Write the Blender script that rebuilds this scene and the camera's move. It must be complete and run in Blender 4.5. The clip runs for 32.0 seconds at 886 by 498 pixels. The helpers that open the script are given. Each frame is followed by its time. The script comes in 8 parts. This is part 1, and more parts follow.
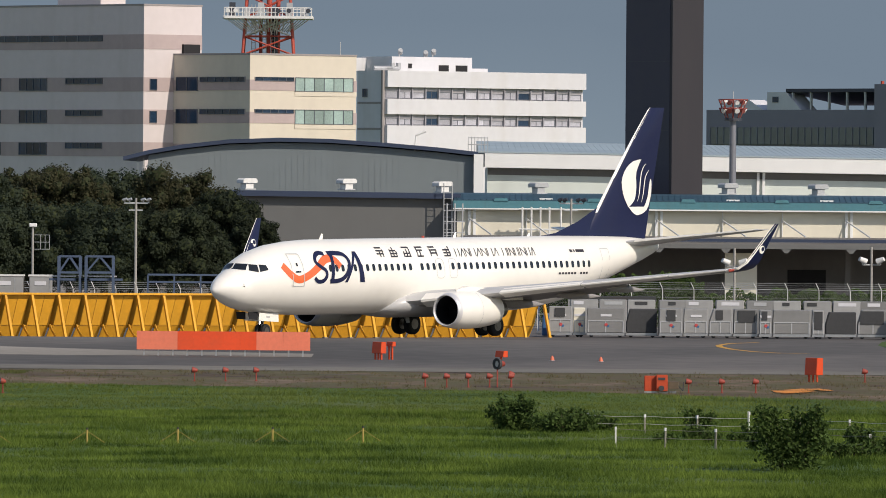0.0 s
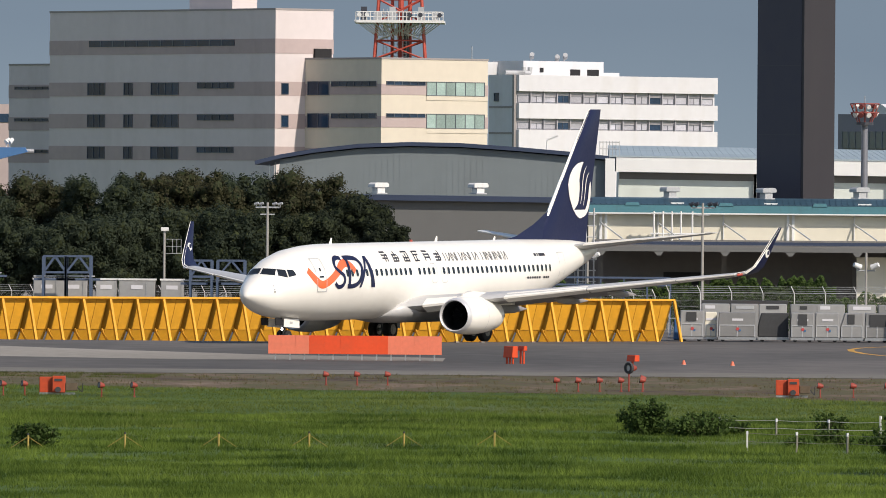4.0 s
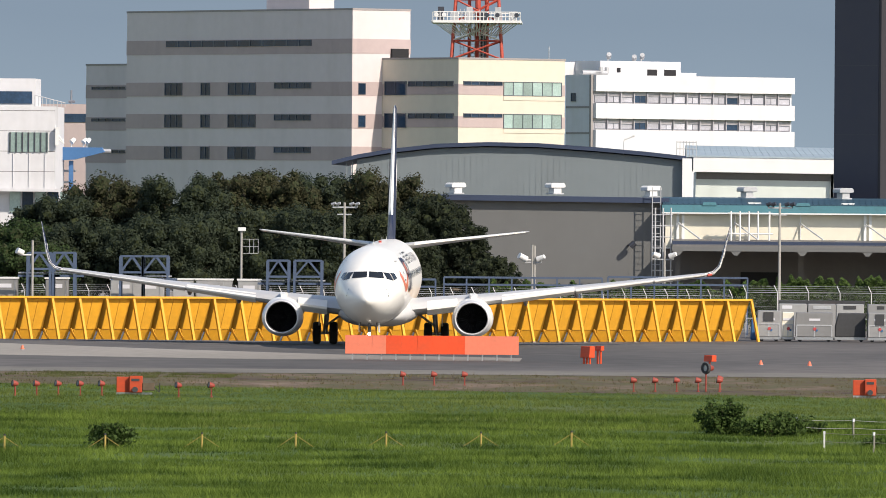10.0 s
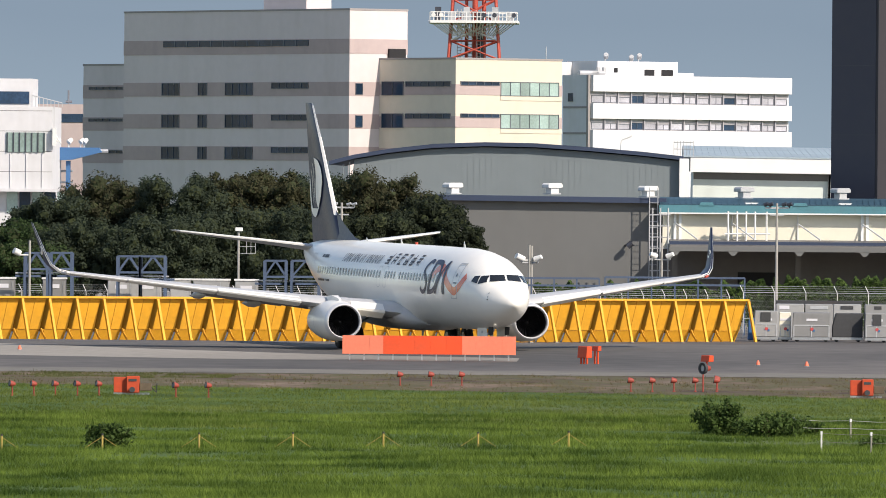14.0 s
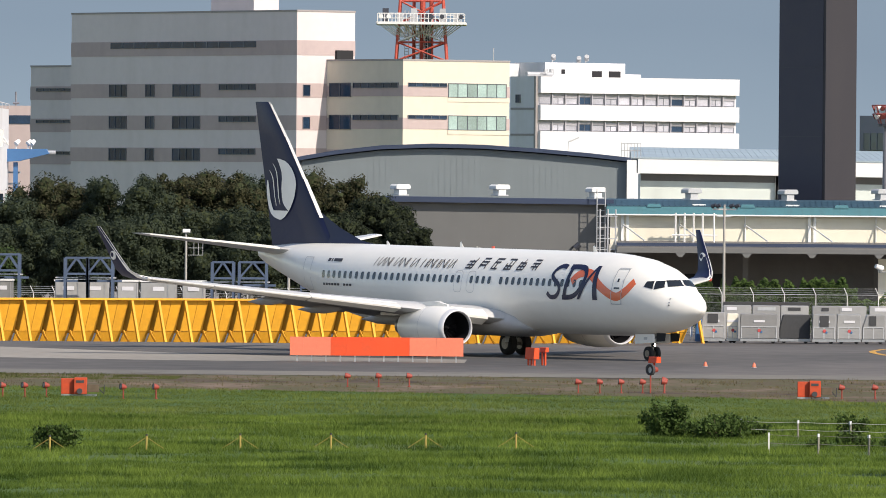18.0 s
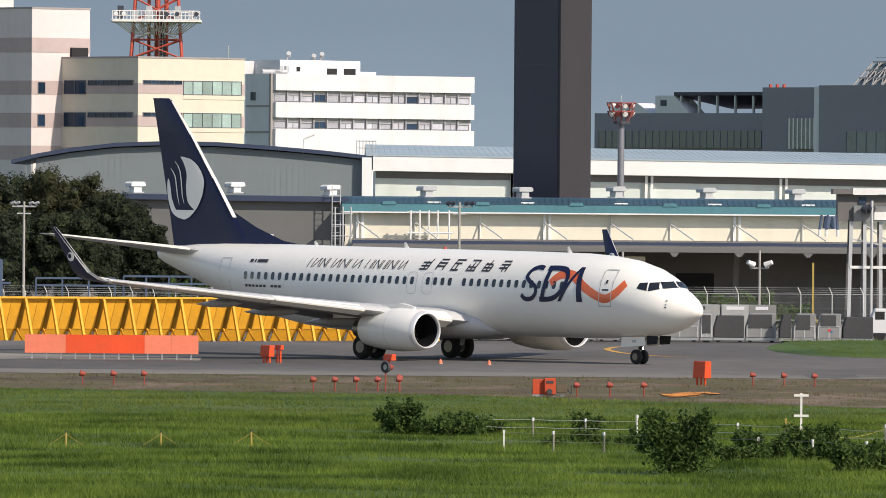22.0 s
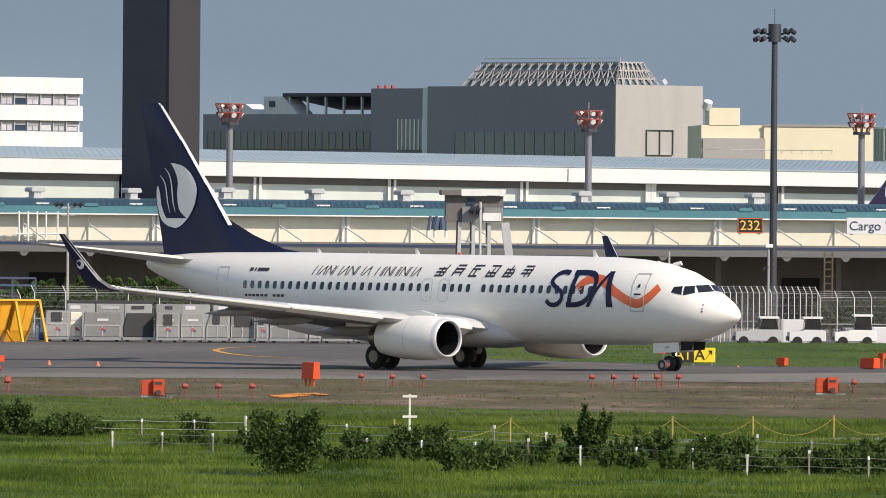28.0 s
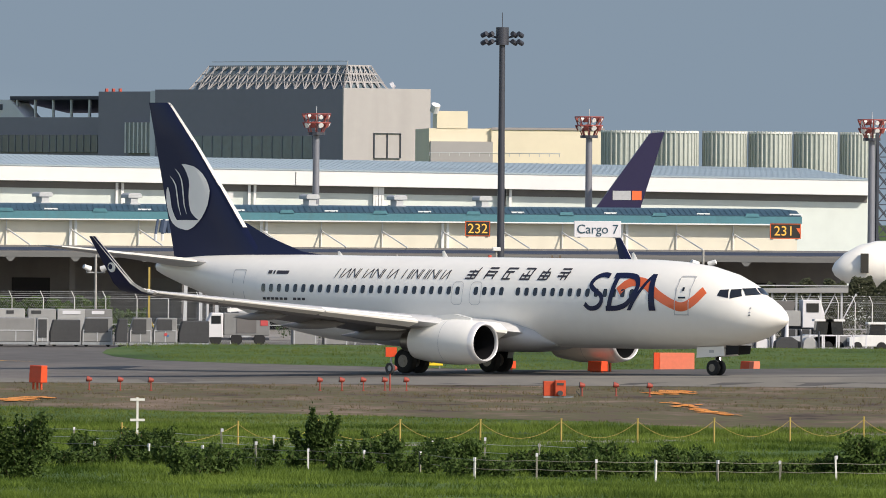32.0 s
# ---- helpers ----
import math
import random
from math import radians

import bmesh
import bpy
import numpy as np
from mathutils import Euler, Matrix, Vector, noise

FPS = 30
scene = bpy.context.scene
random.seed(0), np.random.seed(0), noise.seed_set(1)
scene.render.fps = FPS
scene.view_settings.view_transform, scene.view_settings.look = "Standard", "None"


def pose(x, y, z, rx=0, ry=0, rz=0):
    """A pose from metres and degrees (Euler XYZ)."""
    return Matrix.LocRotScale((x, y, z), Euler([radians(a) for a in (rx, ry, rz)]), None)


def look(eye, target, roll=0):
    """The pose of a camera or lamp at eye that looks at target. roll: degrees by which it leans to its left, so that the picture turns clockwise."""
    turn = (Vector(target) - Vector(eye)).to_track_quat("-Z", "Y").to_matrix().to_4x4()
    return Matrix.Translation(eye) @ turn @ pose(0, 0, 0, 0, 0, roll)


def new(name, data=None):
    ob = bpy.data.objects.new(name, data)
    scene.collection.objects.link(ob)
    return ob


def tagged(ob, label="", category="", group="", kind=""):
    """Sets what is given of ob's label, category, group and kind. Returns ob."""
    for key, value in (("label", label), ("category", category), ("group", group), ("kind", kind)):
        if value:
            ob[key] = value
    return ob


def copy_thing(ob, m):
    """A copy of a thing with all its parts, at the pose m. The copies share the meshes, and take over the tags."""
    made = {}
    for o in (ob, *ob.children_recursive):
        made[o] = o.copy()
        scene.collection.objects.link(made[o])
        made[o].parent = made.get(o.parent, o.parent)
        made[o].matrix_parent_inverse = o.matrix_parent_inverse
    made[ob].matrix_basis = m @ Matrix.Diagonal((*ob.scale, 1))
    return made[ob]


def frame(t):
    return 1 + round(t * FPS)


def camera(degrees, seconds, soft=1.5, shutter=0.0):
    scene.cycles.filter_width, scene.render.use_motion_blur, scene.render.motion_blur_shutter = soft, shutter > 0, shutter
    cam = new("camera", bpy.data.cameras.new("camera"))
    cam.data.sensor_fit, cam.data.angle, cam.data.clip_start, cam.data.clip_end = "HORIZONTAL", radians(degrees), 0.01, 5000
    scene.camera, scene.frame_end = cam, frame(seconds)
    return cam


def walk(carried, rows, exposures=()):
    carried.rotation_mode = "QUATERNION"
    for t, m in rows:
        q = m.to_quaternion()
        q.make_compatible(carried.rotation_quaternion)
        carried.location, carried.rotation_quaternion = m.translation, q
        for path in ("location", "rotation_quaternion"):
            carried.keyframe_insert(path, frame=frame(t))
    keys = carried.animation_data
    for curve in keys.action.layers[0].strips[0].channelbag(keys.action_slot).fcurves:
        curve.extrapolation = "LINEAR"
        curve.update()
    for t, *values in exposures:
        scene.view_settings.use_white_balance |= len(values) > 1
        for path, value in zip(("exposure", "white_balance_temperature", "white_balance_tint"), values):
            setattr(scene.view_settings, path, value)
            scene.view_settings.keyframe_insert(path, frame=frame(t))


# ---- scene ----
# One camera on a tripod, panning with the airliner.
EYE = 8.14
cam = camera(4.988, 32.0, soft=0.9)
PAN = [  # seconds, turn to the left, tilt
    (0.0, 0.0000, -0.3664),
    (0.5, 0.0763, -0.3641),
    (1.0, 0.1279, -0.3613),
    (1.5, 0.1978, -0.3634),
    (2.0, 0.2930, -0.3503),
    (2.5, 0.4127, -0.3435),
    (3.0, 0.5037, -0.3476),
    (3.5, 0.6101, -0.3490),
    (4.0, 0.7409, -0.3484),
    (4.5, 0.8712, -0.3448),
    (6.5, 1.0734, -0.3374),
    (7.0, 1.1458, -0.3470),
    (7.5, 1.2077, -0.3436),
    (8.0, 1.2216, -0.3568),
    (8.5, 1.2169, -0.3572),
    (9.0, 1.2026, -0.3569),
    (9.5, 1.1832, -0.3532),
    (10.0, 1.1746, -0.3516),
    (10.5, 1.1674, -0.3480),
    (11.0, 1.1662, -0.3485),
    (11.5, 1.1625, -0.3530),
    (12.0, 1.1543, -0.3501),
    (12.5, 1.1575, -0.3514),
    (13.0, 1.1592, -0.3521),
    (13.5, 1.1634, -0.3517),
    (15.5, 1.1048, -0.3477),
    (16.0, 1.0769, -0.3496),
    (16.5, 1.0309, -0.3506),
    (17.0, 0.9772, -0.3488),
    (17.5, 0.9293, -0.3457),
    (18.0, 0.8627, -0.3403),
    (18.5, 0.7383, -0.3396),
    (19.0, 0.5687, -0.3430),
    (19.5, 0.3897, -0.3462),
    (20.0, 0.2124, -0.3495),
    (20.5, 0.0430, -0.3447),
    (21.0, -0.1677, -0.3516),
    (21.5, -0.3975, -0.3454),
    (22.0, -0.6295, -0.3427),
    (22.5, -0.8085, -0.3444),
    (23.0, -0.9613, -0.3504),
    (23.5, -1.1588, -0.3493),
    (24.0, -1.3632, -0.3427),
    (24.5, -1.5569, -0.3409),
    (25.0, -1.7528, -0.3426),
    (25.5, -1.8917, -0.3421),
    (27.5, -2.6275, -0.3313),
    (28.0, -2.8339, -0.3194),
    (28.5, -2.9999, -0.3192),
    (29.0, -3.1336, -0.3155),
    (29.5, -3.2885, -0.3191),
    (30.0, -3.4905, -0.3200),
    (30.5, -3.7268, -0.3180),
    (31.0, -3.9665, -0.3121),
    (31.5, -4.1581, -0.2996),
    (32.0, -4.3676, -0.2891),
]
walk(cam, [(t, pose(0, 0, EYE, 90 + tilt, 0, turn) @ pose(0, 0, 0, 0, 0, 0.46)) for t, turn, tilt in PAN],
     exposures=[(0, -0.38, 6940, 14), (2, -0.34, 6940, 14), (4, -0.19, 6940, 14), (7, 0.01, 6940, 14), (10, 0.13, 6940, 14), (18, 0.19, 6940, 14), (22, 0.04, 7010, 14), (25, -0.05, 7040, 13.5), (28, 0.05, 7040, 13.5), (32, 0.07, 7000, 13.5)])

# Afternoon sun from the right, half in front; hazy sky.
SUN = Vector((0.58, -0.58, 0.60)).normalized()
world = bpy.data.worlds.new("sky")
scene.world = world
world.use_nodes = True
wn = world.node_tree.nodes
sky = wn.new("ShaderNodeTexSky")
sky.sky_type, sky.sun_disc = "NISHITA", False
sky.sun_elevation = math.asin(SUN.z)
sky.sun_rotation = math.atan2(SUN.x, SUN.y)
sky.air_density, sky.dust_density, sky.ozone_density = 1.0, 0.6, 1.0
world.node_tree.links.new(sky.outputs[0], wn["Background"].inputs[0])
wn["Background"].inputs[1].default_value = 0.142
sun = new("sun", bpy.data.lights.new("sun", "SUN"))
sun.data.energy, sun.data.angle, sun.data.color = 4.5, radians(0.53), (1.0, 0.945, 0.85)
sun.matrix_world = look(SUN * 100, (0, 0, 0))

# ---- materials ----
def mat(name, base, rough=0.6, metal=0.0, var=0.12, size=1.0, bump=0.0, dirt=0.0, dirt_col=(0.08, 0.07, 0.06), streak=False, coat=0.0, spec=0.5, rnd=0.0):
    """Principled surface: base colour with variation at two scales, dirt or rain streaks, roughness change and bump."""
    m = bpy.data.materials.new(name)
    m.use_nodes = True
    nt = m.node_tree
    n, ln = nt.nodes, nt.links
    b = n["Principled BSDF"]
    b.inputs["Metallic"].default_value = metal
    b.inputs["Specular IOR Level"].default_value = spec
    if coat:
        b.inputs["Coat Weight"].default_value, b.inputs["Coat Roughness"].default_value = coat, 0.08
    tc = n.new("ShaderNodeTexCoord")

    def noise_at(scale, detail=4.0, stretch=None):
        t = n.new("ShaderNodeTexNoise")
        t.inputs["Scale"].default_value, t.inputs["Detail"].default_value = scale, detail
        if stretch:
            mp = n.new("ShaderNodeMapping")
            mp.inputs["Scale"].default_value = stretch
            ln.new(tc.outputs["Object"], mp.inputs[0])
            ln.new(mp.outputs[0], t.inputs[0])
        else:
            ln.new(tc.outputs["Object"], t.inputs[0])
        return t.outputs[0]

    big, fine = noise_at(0.35 / size), noise_at(6.0 / size, 6.0)
    add = n.new("ShaderNodeMath")
    add.operation = "MULTIPLY_ADD"
    ln.new(big, add.inputs[0])
    add.inputs[1].default_value = 1.3
    ln.new(fine, add.inputs[2])
    ramp = n.new("ShaderNodeMapRange")
    ramp.inputs[1].default_value, ramp.inputs[2].default_value = 0.75, 1.55
    ramp.inputs[3].default_value, ramp.inputs[4].default_value = 1 - var, 1 + var
    ln.new(add.outputs[0], ramp.inputs[0])
    val = ramp.outputs[0]
    if rnd:
        oi = n.new("ShaderNodeObjectInfo")
        r2 = n.new("ShaderNodeMapRange")
        r2.inputs[3].default_value, r2.inputs[4].default_value = 1 - rnd, 1 + rnd
        ln.new(oi.outputs["Random"], r2.inputs[0])
        mu = n.new("ShaderNodeMath")
        mu.operation = "MULTIPLY"
        ln.new(val, mu.inputs[0]), ln.new(r2.outputs[0], mu.inputs[1])
        val = mu.outputs[0]
    hsv = n.new("ShaderNodeHueSaturation")
    hsv.inputs["Color"].default_value = (*base, 1)
    ln.new(val, hsv.inputs["Value"])
    col = hsv.outputs[0]
    if dirt:
        dn = noise_at(0.9 / size, 5.0, (2.5, 2.5, 0.25) if streak else None)
        dr = n.new("ShaderNodeMapRange")
        dr.inputs[1].default_value, dr.inputs[2].default_value, dr.inputs[4].default_value = 0.5, 0.75, dirt
        ln.new(dn, dr.inputs[0])
        mx = n.new("ShaderNodeMix")
        mx.data_type = "RGBA"
        mx.inputs["B"].default_value = (*dirt_col, 1)
        ln.new(dr.outputs[0], mx.inputs["Factor"]), ln.new(col, mx.inputs["A"])
        col = mx.outputs["Result"]
    ln.new(col, b.inputs["Base Color"])
    rr = n.new("ShaderNodeMapRange")
    rr.inputs[3].default_value, rr.inputs[4].default_value = max(0.02, rough - 0.08), min(1, rough + 0.1)
    ln.new(fine, rr.inputs[0])
    ln.new(rr.outputs[0], b.inputs["Roughness"])
    if bump:
        bp = n.new("ShaderNodeBump")
        bp.inputs["Strength"].default_value, bp.inputs["Distance"].default_value = 0.6, bump
        ln.new(fine, bp.inputs["Height"])
        ln.new(bp.outputs[0], b.inputs["Normal"])
    return m


def patchy(name, cols, scale, rough=0.95, bump=0.05, stretch=(1, 1, 1), fine=3.0):
    """Ground cover: patches of several colours at a large scale, broken up by fine noise."""
    m = bpy.data.materials.new(name)
    m.use_nodes = True
    n, ln = m.node_tree.nodes, m.node_tree.links
    b = n["Principled BSDF"]
    b.inputs["Roughness"].default_value, b.inputs["Specular IOR Level"].default_value = rough, 0.2
    tc, mp = n.new("ShaderNodeTexCoord"), n.new("ShaderNodeMapping")
    mp.inputs["Scale"].default_value = stretch
    ln.new(tc.outputs["Object"], mp.inputs[0])
    a, c = n.new("ShaderNodeTexNoise"), n.new("ShaderNodeTexNoise")
    a.inputs["Scale"].default_value, a.inputs["Detail"].default_value = scale, 6
    c.inputs["Scale"].default_value, c.inputs["Detail"].default_value = fine, 5
    ln.new(mp.outputs[0], a.inputs[0]), ln.new(mp.outputs[0], c.inputs[0])
    mix = n.new("ShaderNodeMath")
    mix.operation = "MULTIPLY_ADD"
    ln.new(c.outputs[0], mix.inputs[0])
    mix.inputs[1].default_value = 0.45
    sub = n.new("ShaderNodeMath")
    sub.operation = "SUBTRACT"
    ln.new(a.outputs[0], sub.inputs[0])
    sub.inputs[1].default_value = 0.22
    ln.new(sub.outputs[0], mix.inputs[2])
    r = n.new("ShaderNodeValToRGB")
    e = r.color_ramp.elements
    while len(e) < len(cols):
        e.new(0.5)
    for i, col in enumerate(cols):
        e[i].position, e[i].color = 0.3 + 0.4 * i / (len(cols) - 1), (*col, 1)
    ln.new(mix.outputs[0], r.inputs[0])
    ln.new(r.outputs[0], b.inputs["Base Color"])
    bp = n.new("ShaderNodeBump")
    bp.inputs["Distance"].default_value = bump
    ln.new(c.outputs[0], bp.inputs["Height"])
    ln.new(bp.outputs[0], b.inputs["Normal"])
    return m


def leafy(name, dark, light, trans=0.25, spread=0.5, patch=2.0, per_thing=0.0, grain=0.12):
    """Leaves: colour changes from leaf to leaf, a little light comes through."""
    m = bpy.data.materials.new(name)
    m.use_nodes = True
    n, ln = m.node_tree.nodes, m.node_tree.links
    b = n["Principled BSDF"]
    b.inputs["Roughness"].default_value, b.inputs["Specular IOR Level"].default_value = 0.7, 0.12
    g = n.new("ShaderNodeNewGeometry")
    tc, t = n.new("ShaderNodeTexCoord"), n.new("ShaderNodeTexNoise")
    t.inputs["Scale"].default_value, t.inputs["Detail"].default_value = grain, 3
    ln.new(tc.outputs["Object"], t.inputs[0])
    add = n.new("ShaderNodeMath")
    add.operation = "MULTIPLY_ADD"
    ln.new(g.outputs["Random Per Island"], add.inputs[0])
    add.inputs[1].default_value = spread
    sub = n.new("ShaderNodeMath")
    sub.operation = "MULTIPLY_ADD"
    sub.inputs[1].default_value, sub.inputs[2].default_value = patch, 0.5 - spread / 2 - patch / 2
    ln.new(t.outputs[0], sub.inputs[0])
    ln.new(sub.outputs[0], add.inputs[2])
    if per_thing:
        oi, mo = n.new("ShaderNodeObjectInfo"), n.new("ShaderNodeMath")
        mo.operation = "MULTIPLY_ADD"
        mo.inputs[1].default_value = per_thing
        ln.new(oi.outputs["Random"], mo.inputs[0])
        ln.new(add.outputs[0], mo.inputs[2])
        add = mo
    r = n.new("ShaderNodeValToRGB")
    r.color_ramp.elements[0].color, r.color_ramp.elements[1].color = (*dark, 1), (*light, 1)
    ln.new(add.outputs[0], r.inputs[0])
    ln.new(r.outputs[0], b.inputs["Base Color"])
    tr, mx = n.new("ShaderNodeBsdfTranslucent"), n.new("ShaderNodeMixShader")
    ln.new(r.outputs[0], tr.inputs[0])
    mx.inputs[0].default_value = trans
    ln.new(b.outputs[0], mx.inputs[1]), ln.new(tr.outputs[0], mx.inputs[2])
    ln.new(mx.outputs[0], n["Material Output"].inputs[0])
    return m


def glow(name, col, power):
    m = bpy.data.materials.new(name)
    m.use_nodes = True
    b = m.node_tree.nodes["Principled BSDF"]
    b.inputs["Base Color"].default_value = (*col, 1)
    b.inputs["Emission Color"].default_value, b.inputs["Emission Strength"].default_value = (*col, 1), power
    return m


GRASS_SOIL = patchy("grass_soil", [(0.03, 0.06, 0.015), (0.06, 0.11, 0.025), (0.09, 0.12, 0.04)], 0.12, stretch=(1, 0.35, 1))
DIRT = patchy("dry_soil", [(0.032, 0.025, 0.019), (0.11, 0.078, 0.055), (0.095, 0.09, 0.04), (0.15, 0.108, 0.077), (0.225, 0.168, 0.12)], 0.3, stretch=(0.6, 0.3, 1), fine=2.2)
ASPHALT = patchy("asphalt", [(0.080, 0.076, 0.073), (0.118, 0.110, 0.104), (0.165, 0.150, 0.138)], 0.07, rough=0.9, bump=0.01, stretch=(0.5, 0.25, 1), fine=1.2)
CONCRETE = patchy("concrete_paving", [(0.18, 0.168, 0.152), (0.235, 0.22, 0.20), (0.29, 0.27, 0.245)], 0.06, bump=0.01, stretch=(0.5, 0.3, 1))
# Dark brown that imitates shadow inside the fence slots.
SLOT_SHADE = mat("slot_shade_brown", (0.07, 0.045, 0.025), 0.85, var=0.25)
LINE_YELLOW = mat("yellow_line", (0.62, 0.33, 0.05), 0.8, var=0.35, dirt=0.6)
BLADE = leafy("grass_blades", (0.04, 0.076, 0.012), (0.175, 0.245, 0.042), 0.35, 0.16, 3.4, grain=0.22)
MOWN = leafy("mown_blades", (0.068, 0.1, 0.018), (0.18, 0.22, 0.05), 0.3, 0.3, 2.6, grain=0.16)
DRYBLADE = leafy("dry_grass", (0.10, 0.085, 0.04), (0.20, 0.16, 0.08), 0.3)
LEAF = leafy("shrub_leaves", (0.022, 0.044, 0.012), (0.085, 0.135, 0.034), 0.25, 0.6, 1.2, 0.2, grain=1.0)
DULL_LEAF = leafy("dull_leaves", (0.04, 0.048, 0.028), (0.095, 0.105, 0.062), 0.25, 0.5, 1.0, grain=0.8)
TREE_LEAF = leafy("tree_leaves", (0.025, 0.037, 0.027), (0.052, 0.068, 0.043), 0.4, 0.25, 1.1, 0.5, grain=0.35)
BROWN_LEAF = leafy("olive_tree_leaves", (0.034, 0.036, 0.021), (0.066, 0.066, 0.034), 0.35, 0.25, 1.0, 0.4, grain=0.4)
GREEN_LEAF = leafy("fresh_tree_leaves", (0.026, 0.05, 0.018), (0.06, 0.094, 0.034), 0.35, 0.25, 1.0, 0.4, grain=0.4)
DARK_LEAF = leafy("dark_tree_leaves", (0.018, 0.025, 0.017), (0.038, 0.048, 0.028), 0.4, 0.25, 1.0, 0.4, grain=0.5)
SHADELEAF = leafy("inner_shade_leaves", (0.024, 0.034, 0.017), (0.05, 0.06, 0.026), 0.1, grain=2.5)
# Grey underwing paint, darkened to take in the shade below the wing.
UNDERWING_SHADE = mat("underwing_shade_grey", (0.30, 0.285, 0.28), 0.45, var=0.06, dirt=0.15)
BARK = mat("bark", (0.12, 0.09, 0.06), 0.95, var=0.3, bump=0.02)
WHITE_PAINT = mat("aircraft_white", (0.88, 0.855, 0.795), 0.4, var=0.03, size=3, dirt=0.10, dirt_col=(0.5, 0.46, 0.40), coat=0.32)
GREY_PAINT = mat("aircraft_grey", (0.5, 0.5, 0.5), 0.35, var=0.05, size=2, dirt=0.1, dirt_col=(0.3, 0.28, 0.26))
NAVY = mat("aircraft_navy", (0.008, 0.012, 0.050), 0.45, var=0.06, coat=0.1, spec=0.3)
ORANGE_PAINT = mat("aircraft_orange", (0.80, 0.15, 0.045), 0.35, var=0.04, coat=0.3)
POLISHED = mat("polished_lip", (0.74, 0.74, 0.75), 0.34, 0.35, var=0.04)
STEEL = mat("gear_steel", (0.42, 0.43, 0.44), 0.4, 0.7, var=0.12)
EXHAUST = mat("exhaust_metal", (0.22, 0.20, 0.18), 0.4, 0.9, var=0.2)
TYRE = mat("tyre_rubber", (0.018, 0.018, 0.019), 0.85, var=0.2)
DARK = mat("dark_recess", (0.012, 0.012, 0.014), 0.8)
FAN = mat("fan_blade", (0.007, 0.007, 0.009), 0.6, 0.2)
GLASS = mat("dark_glass", (0.015, 0.018, 0.022), 0.08, var=0.05, spec=0.8)
YELLOW = mat("fence_yellow", (0.76, 0.37, 0.025), 0.6, var=0.12, size=1.5, dirt=0.22, dirt_col=(0.35, 0.2, 0.05), streak=True, rnd=0.06)
SIGNAL = mat("signal_orange", (0.68, 0.064, 0.009), 0.55, var=0.10, dirt=0.15, dirt_col=(0.3, 0.1, 0.05))
SIGNAL_PALE = mat("faded_orange", (0.72, 0.18, 0.10), 0.6, var=0.10, dirt=0.15, dirt_col=(0.4, 0.2, 0.12))
POLE = mat("concrete_pole", (0.33, 0.32, 0.295), 0.8, var=0.1)
GALV = mat("galvanised_steel", (0.48, 0.49, 0.50), 0.5, 0.4, var=0.12)
WHITE_METAL = mat("white_metal", (0.72, 0.72, 0.70), 0.55, var=0.06, dirt=0.25, dirt_col=(0.4, 0.37, 0.33), streak=True)
BLUE_STEEL = mat("blue_grey_steel", (0.065, 0.095, 0.155), 0.5, var=0.15)
POST_WHITE = mat("post_white", (0.62, 0.62, 0.58), 0.7, var=0.1, dirt=0.3)
POST_YELLOW = mat("post_yellow", (0.40, 0.29, 0.07), 0.6, var=0.12)
LAMP_RED = mat("lamp_head_red", (0.30, 0.05, 0.032), 0.6, var=0.25, dirt=0.5)
STALK = mat("stained_stalk", (0.16, 0.06, 0.04), 0.8, var=0.3, dirt=0.4)
UNIT_ORANGE = mat("weathered_orange", (0.50, 0.06, 0.015), 0.65, var=0.2, dirt=0.45)
PALE = patchy("pale_concrete", [(0.24, 0.22, 0.19), (0.31, 0.285, 0.25), (0.37, 0.34, 0.30)], 0.06, bump=0.01, stretch=(0.5, 0.3, 1))
VERGE = leafy("verge_blades", (0.055, 0.072, 0.018), (0.125, 0.135, 0.05), 0.3)
OLD_POST = mat("weathered_post", (0.22, 0.21, 0.17), 0.8, var=0.2)
SHOULDER = patchy("shoulder_asphalt", [(0.13, 0.12, 0.105), (0.18, 0.17, 0.15), (0.22, 0.20, 0.17)], 0.12, rough=0.95, bump=0.01, stretch=(0.5, 0.3, 1), fine=1.5)
# ---- building blocks ----
def box(bm, x0, x1, y0, y1, z0, z1):
    v = [bm.verts.new(p) for p in ((x0, y0, z0), (x1, y0, z0), (x1, y1, z0), (x0, y1, z0), (x0, y0, z1), (x1, y0, z1), (x1, y1, z1), (x0, y1, z1))]
    for q in ((3, 2, 1, 0), (4, 5, 6, 7), (0, 1, 5, 4), (1, 2, 6, 5), (2, 3, 7, 6), (3, 0, 4, 7)):
        bm.faces.new([v[i] for i in q])
    return bm


def rod(bm, a, b, r, seg=8, r2=None):
    """A round bar from a to b, capped; r2: radius at b."""
    a, b = Vector(a), Vector(b)
    d = (b - a).normalized()
    s = d.cross((0, 0, 1) if abs(d.z) < 0.9 else (1, 0, 0)).normalized()
    u = d.cross(s)
    rings = []
    for p, q in ((a, r), (b, r if r2 is None else r2)):
        rings.append([bm.verts.new(p + q * (math.cos(k * math.tau / seg) * s + math.sin(k * math.tau / seg) * u)) for k in range(seg)])
    for k in range(seg):
        bm.faces.new((rings[0][k], rings[0][(k + 1) % seg], rings[1][(k + 1) % seg], rings[1][k]))
    bm.faces.new(rings[0][::-1]), bm.faces.new(rings[1])
    return bm


